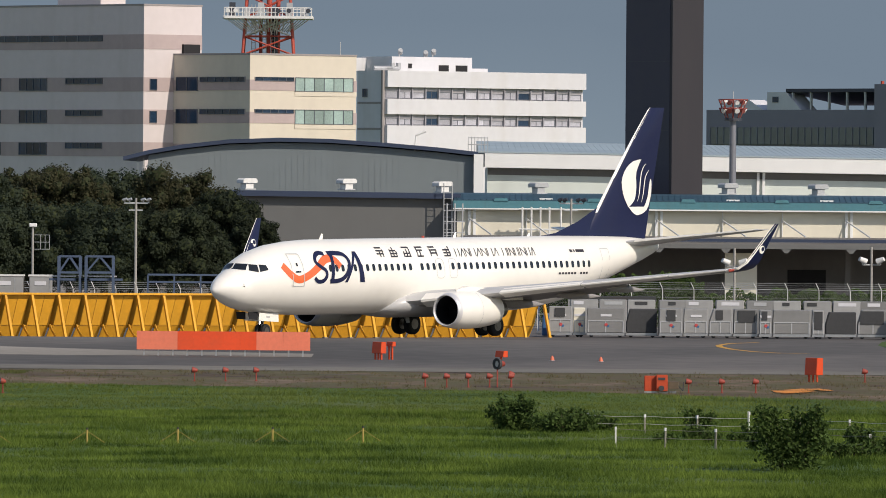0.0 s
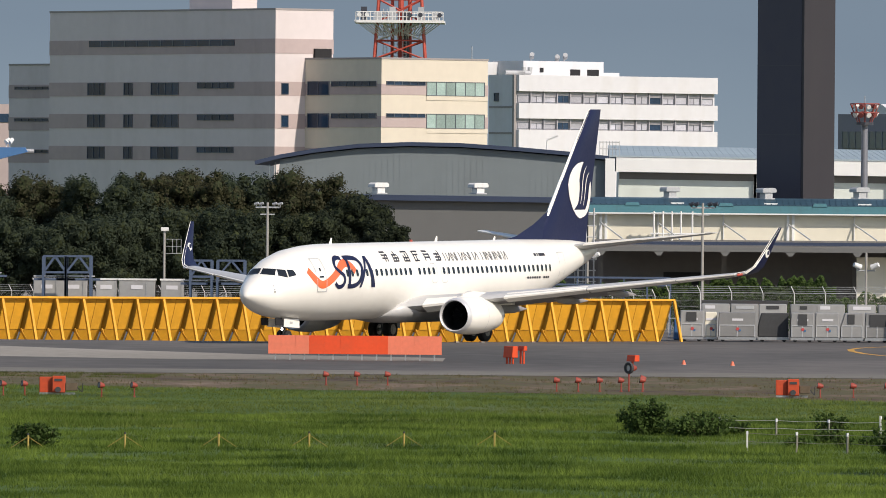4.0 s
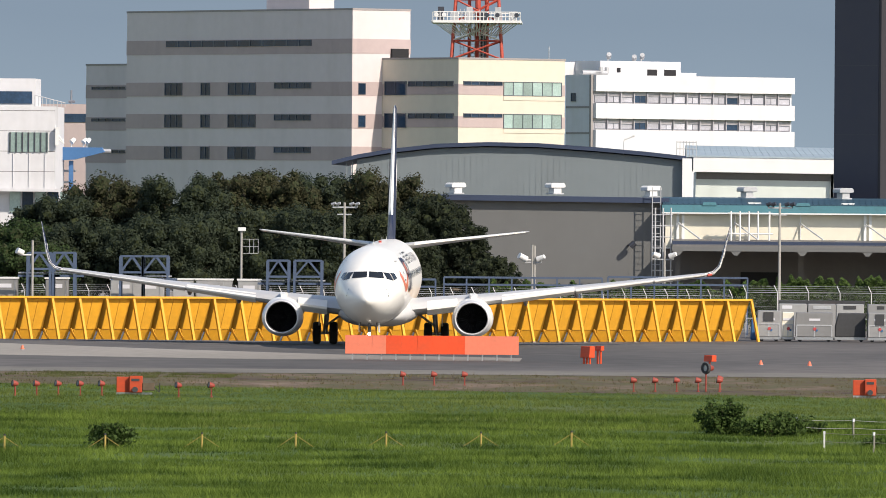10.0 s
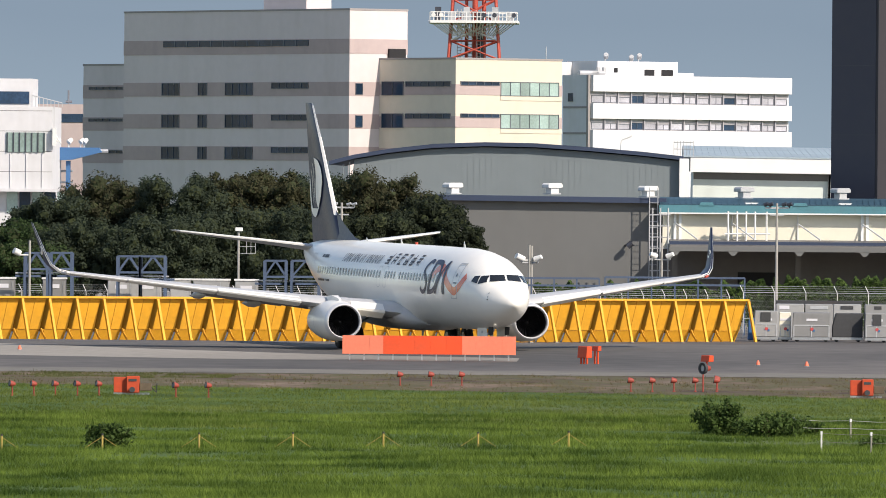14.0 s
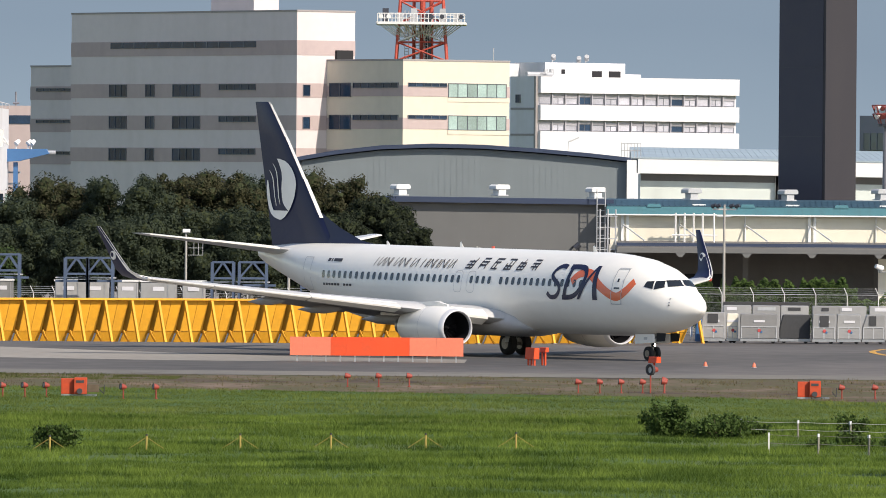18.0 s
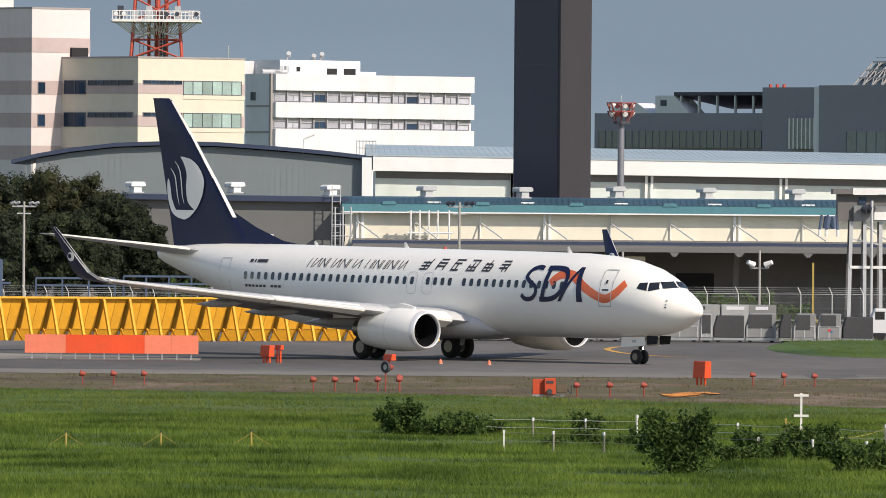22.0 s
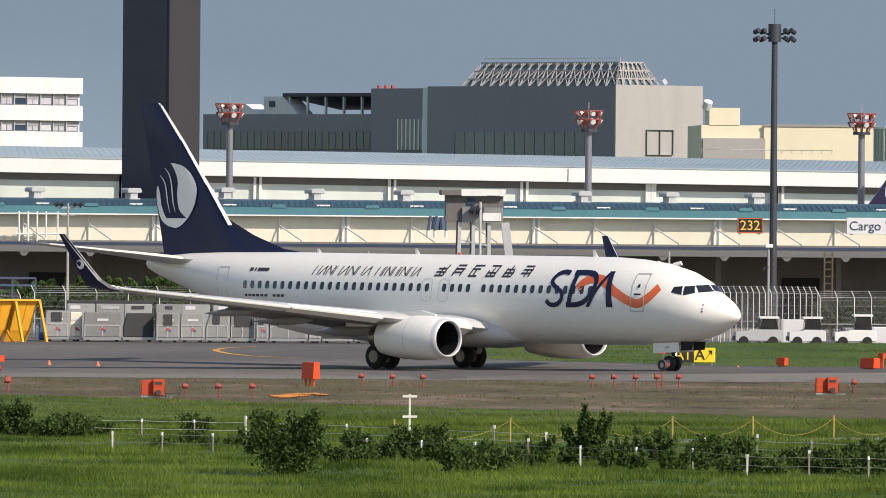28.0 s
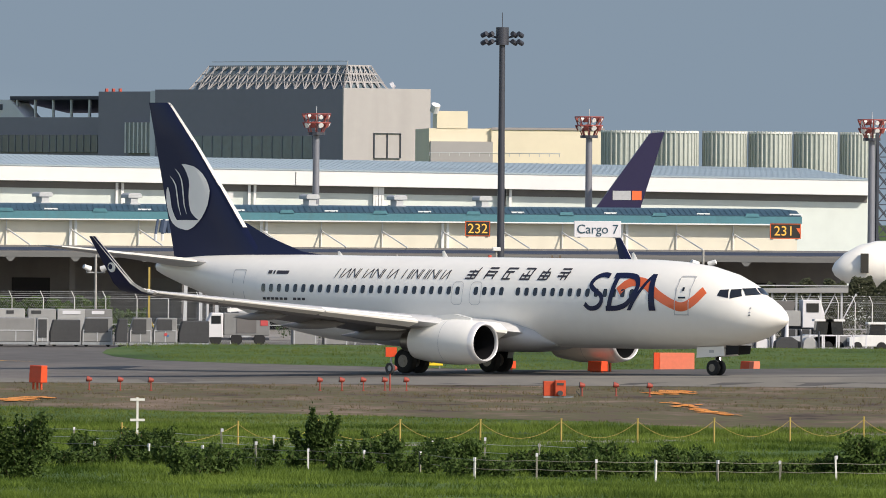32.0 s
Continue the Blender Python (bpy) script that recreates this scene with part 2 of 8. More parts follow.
def beam(bm, a, b, w, h=None):
    """A square bar from a to b."""
    a, b, h = Vector(a), Vector(b), w if h is None else h
    d = (b - a).normalized()
    s = d.cross((0, 0, 1) if abs(d.z) < 0.95 else (0, 1, 0)).normalized() * w / 2
    u = d.cross(s).normalized() * h / 2
    r = [[bm.verts.new(p + i * s + j * u) for i, j in ((-1, -1), (1, -1), (1, 1), (-1, 1))] for p in (a, b)]
    for k in range(4):
        bm.faces.new((r[0][k], r[0][(k + 1) % 4], r[1][(k + 1) % 4], r[1][k]))
    bm.faces.new(r[0][::-1]), bm.faces.new(r[1])
    return bm


def prism(bm, outline, axis, a, b):
    """An outline of 2D points swept along axis from a to b. axis x: points (y, z); y: (x, z); z: (x, y)."""
    def p(q, s):
        return {"x": (s, q[0], q[1]), "y": (q[0], s, q[1]), "z": (q[0], q[1], s)}[axis]
    r = [[bm.verts.new(p(q, s)) for q in outline] for s in (a, b)]
    n = len(outline)
    for k in range(n):
        bm.faces.new((r[0][k], r[0][(k + 1) % n], r[1][(k + 1) % n], r[1][k]))
    bm.faces.new(r[0][::-1]), bm.faces.new(r[1])
    return bm


def loft(bm, rings, caps=True):
    """Skin over rings of equally many points."""
    vs = [[bm.verts.new(p) for p in r] for r in rings]
    n = len(rings[0])
    for a, b in zip(vs, vs[1:]):
        for k in range(n):
            bm.faces.new((a[k], a[(k + 1) % n], b[(k + 1) % n], b[k]))
    if caps:
        bm.faces.new(vs[0][::-1]), bm.faces.new(vs[-1])
    return bm


def part(name, bm, material, parent=None, label="", smooth=False, bevel=0.0):
    """One mesh object from a bmesh, under a thing or a part."""
    if bevel:
        bmesh.ops.bevel(bm, geom=[e for e in bm.edges], offset=bevel, segments=1, affect="EDGES")
    bmesh.ops.recalc_face_normals(bm, faces=bm.faces)
    me = bpy.data.meshes.new(name)
    bm.to_mesh(me)
    bm.free()
    me.materials.append(material)
    if smooth:
        me.shade_smooth()
        me.set_sharp_from_angle(angle=radians(38))
    ob = new(name, me)
    ob.parent = parent
    if label:
        ob["label"] = label
    return ob


def bag():
    return bmesh.new()


def thing(name, m, label, category, group="", kind=""):
    ob = new(name)
    ob.matrix_basis = m
    ob.empty_display_size = 0.3
    return tagged(ob, label, category, group, kind)


def sheet(name, outline, z, material, label, category):
    """A flat piece of ground from (x, y) corners."""
    bm = bag()
    bm.faces.new([bm.verts.new((x, y, z)) for x, y in outline])
    bmesh.ops.triangulate(bm, faces=bm.faces)
    return tagged(part(name, bm, material), label, category, kind="structure")


# ---- ground ----
bm = bag()
xs = [-4000, -400, -120, 0, 120, 400, 4000]
prof = [(-300, 0), (100, 0), (250, 0), (400, 0), (530, 0), (540, -0.14), (552, -0.42), (566, -0.74), (586, -0.9), (640, -0.9), (900, -0.9), (1500, -0.9), (4500, -0.9)]
grid = [[bm.verts.new((x, y, z)) for x in xs] for y, z in prof]
for a, b in zip(grid, grid[1:]):
    for k in range(len(xs) - 1):
        bm.faces.new((a[k], a[k + 1], b[k + 1], b[k]))
tagged(part("ground", bm, GRASS_SOIL), "flat airfield ground with short green grass", "ground", kind="structure")


def ease(k):
    k = max(0.0, min(1.0, k))
    return k * k * (3 - 2 * k)


def hump(x, y):
    """The slight climb of the taxiway toward its right end."""
    return 0.0143 * min(40.0, max(0.0, x - 22.0)) * ease((y - 439.8) / 4.5) * ease((478 - y) / 14)


bm = bag()
ys = [439.71] + [440 + 4 * k for k in range(22)] + [442.0, 446.0] + [y for y, z in prof if 530 <= y <= 640]
ys.sort()
zs = [0.012 + np.interp(y, [p[0] for p in prof], [p[1] for p in prof]) for y in ys]
rows = [[bm.verts.new((x, y, z + hump(x, y))) for x in [-200, -100] + list(range(-60, 101, 4)) + [200]] for y, z in zip(ys, zs)]
for a, b in zip(rows, rows[1:]):
    for k in range(len(a) - 1):
        bm.faces.new((a[k], a[k + 1], b[k + 1], b[k]))
tagged(part("taxiway", bm, ASPHALT), "worn grey asphalt taxiway with faint tyre marks", "taxiway", kind="structure")
bm = bag()
rows = [[bm.verts.new((x, y, -0.888)) for x in (-400, 0, 400)] for y in (640.0, 760.0, 1100.0)]
for a, b in zip(rows, rows[1:]):
    for k in range(2):
        bm.faces.new((a[k], a[k + 1], b[k + 1], b[k]))
tagged(part("apron", bm, CONCRETE), "pale concrete cargo apron", "apron", kind="structure")
# bare strip along the near edge of the taxiway
near = [(-34.5, 418.4),(-20.1, 410.2),(-6.4, 404.5),(4.8, 400.1),(19.5, 383.3),(34.2, 369.8),(40.8, 347.0),(46.1, 343.7)]
far_y = 439.71
sheet("bare_strip", near + [(90, far_y), (-90, far_y)], 0.006, DIRT, "strip of dry brown soil along the taxiway", "soil")
bm = bag()
rows = [[bm.verts.new((x, far_y + 0.3 + (9.7 - x / 90) * k / 5, 0.018 + hump(x, far_y + 0.3 + (9.7 - x / 90) * k / 5))) for x in range(-90, 91, 2)] for k in range(6)]
for a, b in zip(rows, rows[1:]):
    for k in range(len(a) - 1):
        bm.faces.new((a[k], a[k + 1], b[k + 1], b[k]))
tagged(part("paved_shoulder", bm, SHOULDER), "lighter worn asphalt shoulder of the taxiway", "pavement", kind="structure")
pale = [(-41.8, 474.4),(-31.1, 481.2),(-20.1, 475.3),(-6.1, 474.1),(-6.1, 483.6),(-14.7, 489.2),(-24.0, 501.7),(-33.4, 516.9),(-45.4, 516.2)]
sheet("pale_pavement", pale, 0.017, PALE, "pale concrete wedge in the taxiway", "pavement")
# grass island on the far side of the taxiway
isl = [(22.4, 522.9),(22.5, 511.9),(23.8, 501.4),(27.8, 493.0),(37.9, 481.6),(55.2, 469.3),(65.2, 466.3),(77.5, 554.6),(43.8, 556.7),(28.2, 554.6),(24.5, 546.3),(23.1, 534.3)]
sheet("grass_island", isl, 0.02, GRASS_SOIL, "green grass island beyond the taxiway", "grass")

# hazy sky far behind everything
m = bpy.data.materials.new("hazy_sky")
m.use_nodes = True
n, ln = m.node_tree.nodes, m.node_tree.links
n.remove(n["Principled BSDF"])
em, rp, tc, sp, nz, ad = n.new("ShaderNodeEmission"), n.new("ShaderNodeValToRGB"), n.new("ShaderNodeTexCoord"), n.new("ShaderNodeSeparateXYZ"), n.new("ShaderNodeTexNoise"), n.new("ShaderNodeMath")
nz.inputs["Scale"].default_value, nz.inputs["Detail"].default_value = 0.006, 4
ln.new(tc.outputs["Object"], sp.inputs[0]), ln.new(tc.outputs["Object"], nz.inputs[0])
mr = n.new("ShaderNodeMapRange")
mr.inputs[1].default_value, mr.inputs[2].default_value = 0, 85
ln.new(sp.outputs[2], mr.inputs[0])
ad.operation = "MULTIPLY_ADD"
ln.new(nz.outputs[0], ad.inputs[0])
ad.inputs[1].default_value = 0.3
ln.new(mr.outputs[0], ad.inputs[2])
mx, a2 = n.new("ShaderNodeMapRange"), n.new("ShaderNodeMath")
mx.inputs[1].default_value, mx.inputs[2].default_value, mx.inputs[4].default_value = 50, 260, 0.5
ln.new(sp.outputs[0], mx.inputs[0])
a2.operation = "ADD"
ln.new(ad.outputs[0], a2.inputs[0]), ln.new(mx.outputs[0], a2.inputs[1])
ln.new(a2.outputs[0], rp.inputs[0])
rp.color_ramp.elements[0].color, rp.color_ramp.elements[0].position = (0.29, 0.392, 0.485, 1), 0.1
rp.color_ramp.elements[1].color, rp.color_ramp.elements[1].position = (0.212, 0.296, 0.392, 1), 1.1
ln.new(rp.outputs[0], em.inputs[0])
ln.new(em.outputs[0], n["Material Output"].inputs[0])
bm = bag()
ring0 = [bm.verts.new((3800 * math.sin(radians(a)), 3800 * math.cos(radians(a)), -20)) for a in range(-20, 21, 2)]
ring1 = [bm.verts.new((3800 * math.sin(radians(a)), 3800 * math.cos(radians(a)), 400)) for a in range(-20, 21, 2)]
for k in range(20):
    bm.faces.new((ring0[k], ring0[k + 1], ring1[k + 1], ring1[k]))
tagged(part("backdrop", bm, m), "pale grey-blue hazy sky", "sky", kind="structure")
# ---- buildings ----
CREAMPANEL = mat("cream_panel_wall", (0.63, 0.57, 0.475), 0.85, var=0.05, size=6, dirt=0.14, dirt_col=(0.38, 0.34, 0.29), streak=True)
LIGHTWALL = mat("pale_panel_wall", (0.635, 0.572, 0.567), 0.85, var=0.05, size=6, dirt=0.14, dirt_col=(0.38, 0.34, 0.29), streak=True)
BAND = mat("mauve_tile_band", (0.44, 0.355, 0.345), 0.8, var=0.07, size=5, dirt=0.12, streak=True)
PARAPET = mat("dark_coping", (0.30, 0.275, 0.27), 0.7, var=0.1)
WHITEWALL = mat("white_office_wall", (0.64, 0.64, 0.67), 0.8, var=0.05, size=5, dirt=0.22, dirt_col=(0.5, 0.47, 0.42), streak=True)
OLDWHITE = mat("weathered_white_wall", (0.63, 0.63, 0.645), 0.85, var=0.07, size=4, dirt=0.3, dirt_col=(0.4, 0.38, 0.35), streak=True)
# Blue of the reflected sky is put into the pane's base colour.
PANE = mat("window_glass", (0.02, 0.042, 0.078), 0.12, var=0.4, spec=0.2, rnd=0.3)
PANE_PALE = mat("pale_window_glass", (0.27, 0.37, 0.35), 0.2, var=0.25, spec=0.7, rnd=0.25)
FRAME = mat("window_frame", (0.12, 0.135, 0.16), 0.5, 0.3)
CLAD = mat("grey_green_cladding", (0.17, 0.20, 0.212), 0.6, var=0.05, size=6, dirt=0.1, streak=True)
GREYCLAD = mat("grey_cladding", (0.132, 0.135, 0.133), 0.65, var=0.06, size=6, dirt=0.12, streak=True)
NAVYTRIM = mat("navy_roof_trim", (0.03, 0.045, 0.085), 0.5, var=0.1)
ROOFBLUE = mat("pale_blue_roof", (0.36, 0.44, 0.48), 0.5, var=0.08, size=5, dirt=0.2)
TEALROOF = mat("dark_teal_roof", (0.025, 0.07, 0.10), 0.5, var=0.12, size=4)
TEAL = mat("teal_gutter", (0.07, 0.21, 0.25), 0.55, var=0.1, dirt=0.15, streak=True)
CREAM = mat("cream_wall", (0.74, 0.70, 0.58), 0.8, var=0.05, size=5, dirt=0.12, dirt_col=(0.42, 0.38, 0.3), streak=True)
WAREWHITE = mat("warehouse_white", (0.79, 0.80, 0.79), 0.7, var=0.04, size=6, dirt=0.1, dirt_col=(0.5, 0.48, 0.42), streak=True)
WAREPALE = mat("warehouse_pale_green", (0.66, 0.72, 0.68), 0.7, var=0.05, size=6, dirt=0.12, streak=True)
SOFFIT = mat("grey_soffit", (0.16, 0.155, 0.15), 0.8, var=0.1)
SHUTTER = mat("grey_shutter", (0.135, 0.128, 0.125), 0.7, var=0.12, size=3, dirt=0.2, streak=True)
TOWERDARK = mat("tower_dark_cladding", (0.022, 0.024, 0.048), 0.5, var=0.06, size=6)
TOWERSUNLIT = mat("tower_sunlit_cladding", (0.024, 0.022, 0.028), 0.6, var=0.1, size=6, dirt=0.15, streak=True)
# Shade of the long side and distance haze are mixed into this colour.
TERMSHADE = mat("terminal_shaded_panel", (0.215, 0.205, 0.245), 0.6, var=0.06, size=8)
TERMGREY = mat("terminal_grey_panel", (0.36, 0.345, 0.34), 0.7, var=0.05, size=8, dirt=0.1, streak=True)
TERMGLASS = mat("terminal_glass", (0.12, 0.155, 0.175), 0.15, var=0.2, size=6, rnd=0.2)
BEIGE = mat("beige_wall", (0.74, 0.66, 0.50), 0.8, var=0.04, size=8, dirt=0.08)
TANK = mat("ribbed_tank_wall", (0.42, 0.45, 0.42), 0.6, var=0.12, size=3, dirt=0.3, dirt_col=(0.25, 0.26, 0.24), streak=True)
REDPAINT = mat("mast_red", (0.45, 0.07, 0.045), 0.6, var=0.15)
LAMP_BROWN = mat("lamp_dull_red", (0.26, 0.06, 0.05), 0.6, var=0.15)
MASTGREY = mat("mast_grey", (0.20, 0.21, 0.24), 0.5, 0.3, var=0.1)
MASTDARK = mat("mast_dark", (0.05, 0.055, 0.07), 0.5, 0.3, var=0.1)
PURPLE = mat("purple_tail", (0.016, 0.012, 0.052), 0.35, var=0.06)
BLUEBOOM = mat("bright_blue_steel", (0.045, 0.14, 0.31), 0.5, var=0.1)
CONTAINER = mat("aluminium_container", (0.32, 0.32, 0.315), 0.5, 0.25, var=0.1, size=2, dirt=0.25, rnd=0.3)
CANVAS = mat("dark_canvas", (0.05, 0.052, 0.055), 0.9, var=0.2)
REDMARK = mat("red_mark", (0.5, 0.07, 0.07), 0.6)


def window(parent, face, a0, a1, z0, z1, panes=1, glass=None, depth=0.12):
    """A framed window on a wall: face 'd' lies in local x = 0 and runs along y, face 'b' in local y = 0 and runs along x."""
    glass = glass or PANE
    f = 0.06
    w = bag()

    def put(bm, p0, p1, q0, q1, out0, out1):
        return box(bm, -out1, -out0, p0, p1, q0, q1) if face == "d" else box(bm, p0, p1, -out1, -out0, q0, q1)
    for q in ((a0, a1, z0, z0 + f), (a0, a1, z1 - f, z1), (a0, a0 + f, z0 + f, z1 - f), (a1 - f, a1, z0 + f, z1 - f)):
        put(w, *q, 0.0, depth)
    for k in range(1, panes):
        c = a0 + (a1 - a0) * k / panes
        put(w, c - f / 2, c + f / 2, z0 + f, z1 - f, 0.0, depth)
    ob = part("window", w, FRAME, parent)
    for k in range(panes):
        c0, c1 = a0 + (a1 - a0) * k / panes + f / 2, a0 + (a1 - a0) * (k + 1) / panes - f / 2
        part("pane", put(bag(), c0, c1, z0 + f, z1 - f, 0.01, 0.05), glass, ob)
    return ob


def striped(name, corner, ld, lb, top, bands, label, cap=0.2, panel=None):
    """A panel-clad block turned 39 degrees: its shaded face runs ld along local y, its sunlit face lb along local x."""
    b = thing(name, pose(*corner, -0.9, 0, 0, 39), label, "building")
    part("wall", box(bag(), 0, lb, 0, ld, 0, top + 0.9 - cap), panel or LIGHTWALL, b)
    part("parapet", box(bag(), -0.06, lb + 0.06, -0.06, ld + 0.06, top + 0.9 - cap, top + 0.9), PARAPET if cap < 0.8 else LIGHTWALL, b)
    for z0, z1 in bands:
        part("tile_band", box(bag(), -0.04, lb + 0.04, -0.04, ld + 0.04, z0 + 0.9, z1 + 0.9), BAND, b, "mauve tiled band")
    return b


# striped terminal block
rows = [(22.87, 24.51),(18.16, 19.73),(14.52, 16.15),(10.94, 12.51)]
main = striped("striped_building", (-33.41, 1130.00), 42.57, 8.10, 27.90, rows, "pale panel-clad office block with mauve stripes")
part("window", box(bag(), -0.1, -0.01, 7.48, 34.91, 24.65, 25.34), PANE, main, "long dark ribbon window")
for k in range(1, 12):
    c = 7.48 + (34.91 - 7.48) * k / 12
    part("mullion", box(bag(), -0.14, -0.1, c - 0.08, c + 0.08, 24.65, 25.34), FRAME, main)
for z0, z1 in rows[1:]:
    z0, z1 = z0 + 0.9, z1 + 0.9
    window(main, "d", 31.76, 35.13, z0 + 0.1, z1 - 0.05, 3)
    window(main, "d", 26.48, 28.20, z0 + 0.1, z1 - 0.05, 2)
    window(main, "d", 17.82, 23.04, z0 + 0.1, z1 - 0.05, 4)
    window(main, "d", 7.48, 14.32, z1 - 0.75, z1 - 0.05, 5)
for z0, z1 in rows[1:3]:
    window(main, "b", 0.81, 1.83, z0 + 1.05, z1 + 0.75)
part("roof_louvre", box(bag(), 5.32, 7.63, -0.35, 0.6, 23.29, 24.36), DARK, main, "dark louvred box")
part("plant_room", box(bag(), 3, 6.5, 12, 20, 28.74, 30.12), LIGHTWALL, main)
annex = striped("striped_annex", (-21.44, 1121.89), 14.95, 14.99, 22.42,
                [(18.31, 19.49),(14.69, 15.94),(11.20, 12.39)], "lower striped annex with cream sunlit front", panel=CREAMPANEL)
for z0, z1 in ((19.15, 20.71),(15.53, 17.15)):
    window(annex, "d", 9.38, 13.29, z0, z1, 2)
    window(annex, "d", 0.79, 8.97, z1 - 0.6, z1, 6)
    window(annex, "b", 6.28, 14.51, z0, z1, 6, PANE_PALE)
    window(annex, "b", 0.65, 6.12, z1 - 0.45, z1, 5)
    part("plain_strip", box(bag(), 6.28, 14.99, -0.07, -0.04, z0 - 0.5, z0), CREAMPANEL, annex)
stair = striped("striped_stair_block", (-60.85, 1182), 8.6, 0.4, 22.15,
                [(18.13, 19.69),(14.37, 15.93),(10.61, 12.17)], "set-back striped stair block")
for z0, z1 in ((20.01, 20.39),(16.31, 16.70),(12.62, 13.01)):
    window(stair, "d", 0.6, 7.4, z0, z1, 5)

# white office block
office = thing("office_building", pose(-7.50, 1240, -0.9, 0, 0, 39), "white three-storey office block with ribbon windows", "building")
otop = 22.82
# Distance haze is mixed into these two window greys.
HAZY = mat("haze_toned_trim", (0.36, 0.35, 0.38), 0.7, var=0.15, size=3)
PANE_GREY = mat("haze_toned_glass", (0.42, 0.42, 0.47), 0.3, var=0.25, rnd=0.2)
part("wall", box(bag(), 0, 31.75, 0, 4.98, 0, otop), WHITEWALL, office)
for z0, z1 in ((19.37, 20.82), (16.14, 17.51)):
    part("window_recess", box(bag(), 0.3, 31.5, -0.03, 0.02, z0, z1), HAZY, office, "grey ribbon window band")
    # Grey band that imitates lintel shade on the upper windows.
    part("window_head", box(bag(), 0.3, 31.5, -0.10, -0.03, z1 - 0.42, z1), HAZY, office, "grey band for the shade under the lintel")
    for k in range(15):
        a = 0.3 + (31.5 - 0.3) * k / 15
        window(office, "b", a + 0.12, a + (31.5 - 0.3) / 15 - 0.12, z0 + 0.08, z1 - 0.44 - 0.1 * (k * 7 % 3), 1 + k % 2, PANE_GREY if k % 7 != 3 else PANE, 0.1)
window(office, "d", 2.98, 3.87, 19.58, 20.61)
for v in (18.75, 15.58):
    part("trim", box(bag(), -0.05, -0.01, 0.2, 4.87, v, v + 0.25), PARAPET, office)
for z0, z1 in ((0, 16.14), (17.51, 19.37), (20.82, otop)):
    part("spandrel", box(bag(), 0.26, 31.75 + 0.02, -0.62, -0.005, z0, z1), WHITEWALL, office, "white spandrel band")
for k in range(1, 15):
    c = 0.3 + (31.5 - 0.3) * k / 15
    for z0, z1 in ((16.14, 17.51), (19.37, 20.82)):
        part("mullion", box(bag(), c - 0.07, c + 0.07, -0.3, -0.1, z0, z1), HAZY, office)
part("corner_trim", box(bag(), -0.1, 0.25, -0.1, 0.25, 0, otop), PARAPET, office)
for a, b, v0, v1, d in ((4.60, 17.26, 22.82, 24.61, 4), (0.62, 4.60, 22.82, 24.47, 9), (17.26, 19.78, 22.82, 23.30, 4)):
    part("penthouse", box(bag(), a, b, d, d + 6, v0, v1), WHITEWALL if d == 4 else OLDWHITE, office)
for u0, u1 in ((11.98, 13.50), (14.66, 16.46)):
    part("plant_opening", box(bag(), u0, u1, 3.9, 4.0, 22.82, 23.64), DARK, office)
part("plant_opening", box(bag(), 7.17, 7.70, 3.9, 4.0, 23.23, 23.78), DARK, office)
for u, v in ((6.55, 25.44), (10.55, 25.23), (11.80, 25.44)):
    part("antenna", rod(rod(bag(), (u, 5, 24.54), (u, 5, v), 0.07), (u - 0.05, 4.7, v), (u + 0.3, 5.2, v - 0.4), 0.3), GALV, office)
part("antenna", rod(bag(), (0.5, 9, otop), (0.5, 9, 26.33), 0.05), GALV, office)
for u, w in ((0.88, 3.0), (2.83, 2.0)):
    part("duct", rod(rod(bag(), (u, 3, otop + 0.3), (u + w, 3, otop + 0.3), 0.3), (u + w, 3, otop + 0.2), (u + w, 3, otop + 1.0), 0.3), GALV, office, smooth=True)

# arched hangar and the low grey shed before it
hangar = thing("arched_hangar", pose(0, 720, -0.9), "grey-green hangar with low arched roof and navy edge", "hangar")
arch = [(-22.68, 10.65),(-20.88, 11.11),(-18.48, 11.53),(-15.27, 11.91),(-11.67, 12.06),(-8.07, 12.01),(-4.07, 11.76),(-0.47, 11.47),(2.41, 11.17)]
part("wall", prism(bag(), [(arch[0][0] + 0.3, 0)] + [(x, z - 0.2) for x, z in arch[1:-1]] + [(arch[-1][0] - 0.2, arch[-1][1] - 0.2), (arch[-1][0] - 0.2, 0)], "y", 0, 40), CLAD, hangar)
part("roof_edge", prism(bag(), [(x, z - 0.12) for x, z in arch] + [(x, z + 0.16) for x, z in arch[::-1]], "y", -0.5, 40), NAVYTRIM, hangar, "navy roof edge")
bm = bag()
for k in range(58):
    x = arch[0][0] + 1 + k * 0.42
    z = next(a[1] + (b[1] - a[1]) * (x - a[0]) / (b[0] - a[0]) for a, b in zip(arch, arch[1:]) if a[0] <= x <= b[0]) if x < arch[-1][0] - 0.4 else 0
    if z:
        box(bm, x, x + 0.08, -0.012, 0, 0, z - 0.3)
part("cladding_ribs", bm, CLAD, hangar)["kind"] = "stuff"
part("corner_post", box(bag(), 2.13, 2.81, -0.7, 0.6, 0, 11.17), WAREWHITE, hangar, "white corner flashing")
bm = bag()
for k in range(7):
    rod(bm, (1.73 + k * 0.23, 1, 11.29), (1.73 + k * 0.23, 1, 12.41), 0.025, 5)
rod(bm, (1.73, 1, 12.33), (3.13, 1, 12.33), 0.03, 5)
rod(bm, (1.73, 1, 11.85), (3.13, 1, 11.85), 0.03, 5)
part("roof_railing", bm, GALV, hangar)
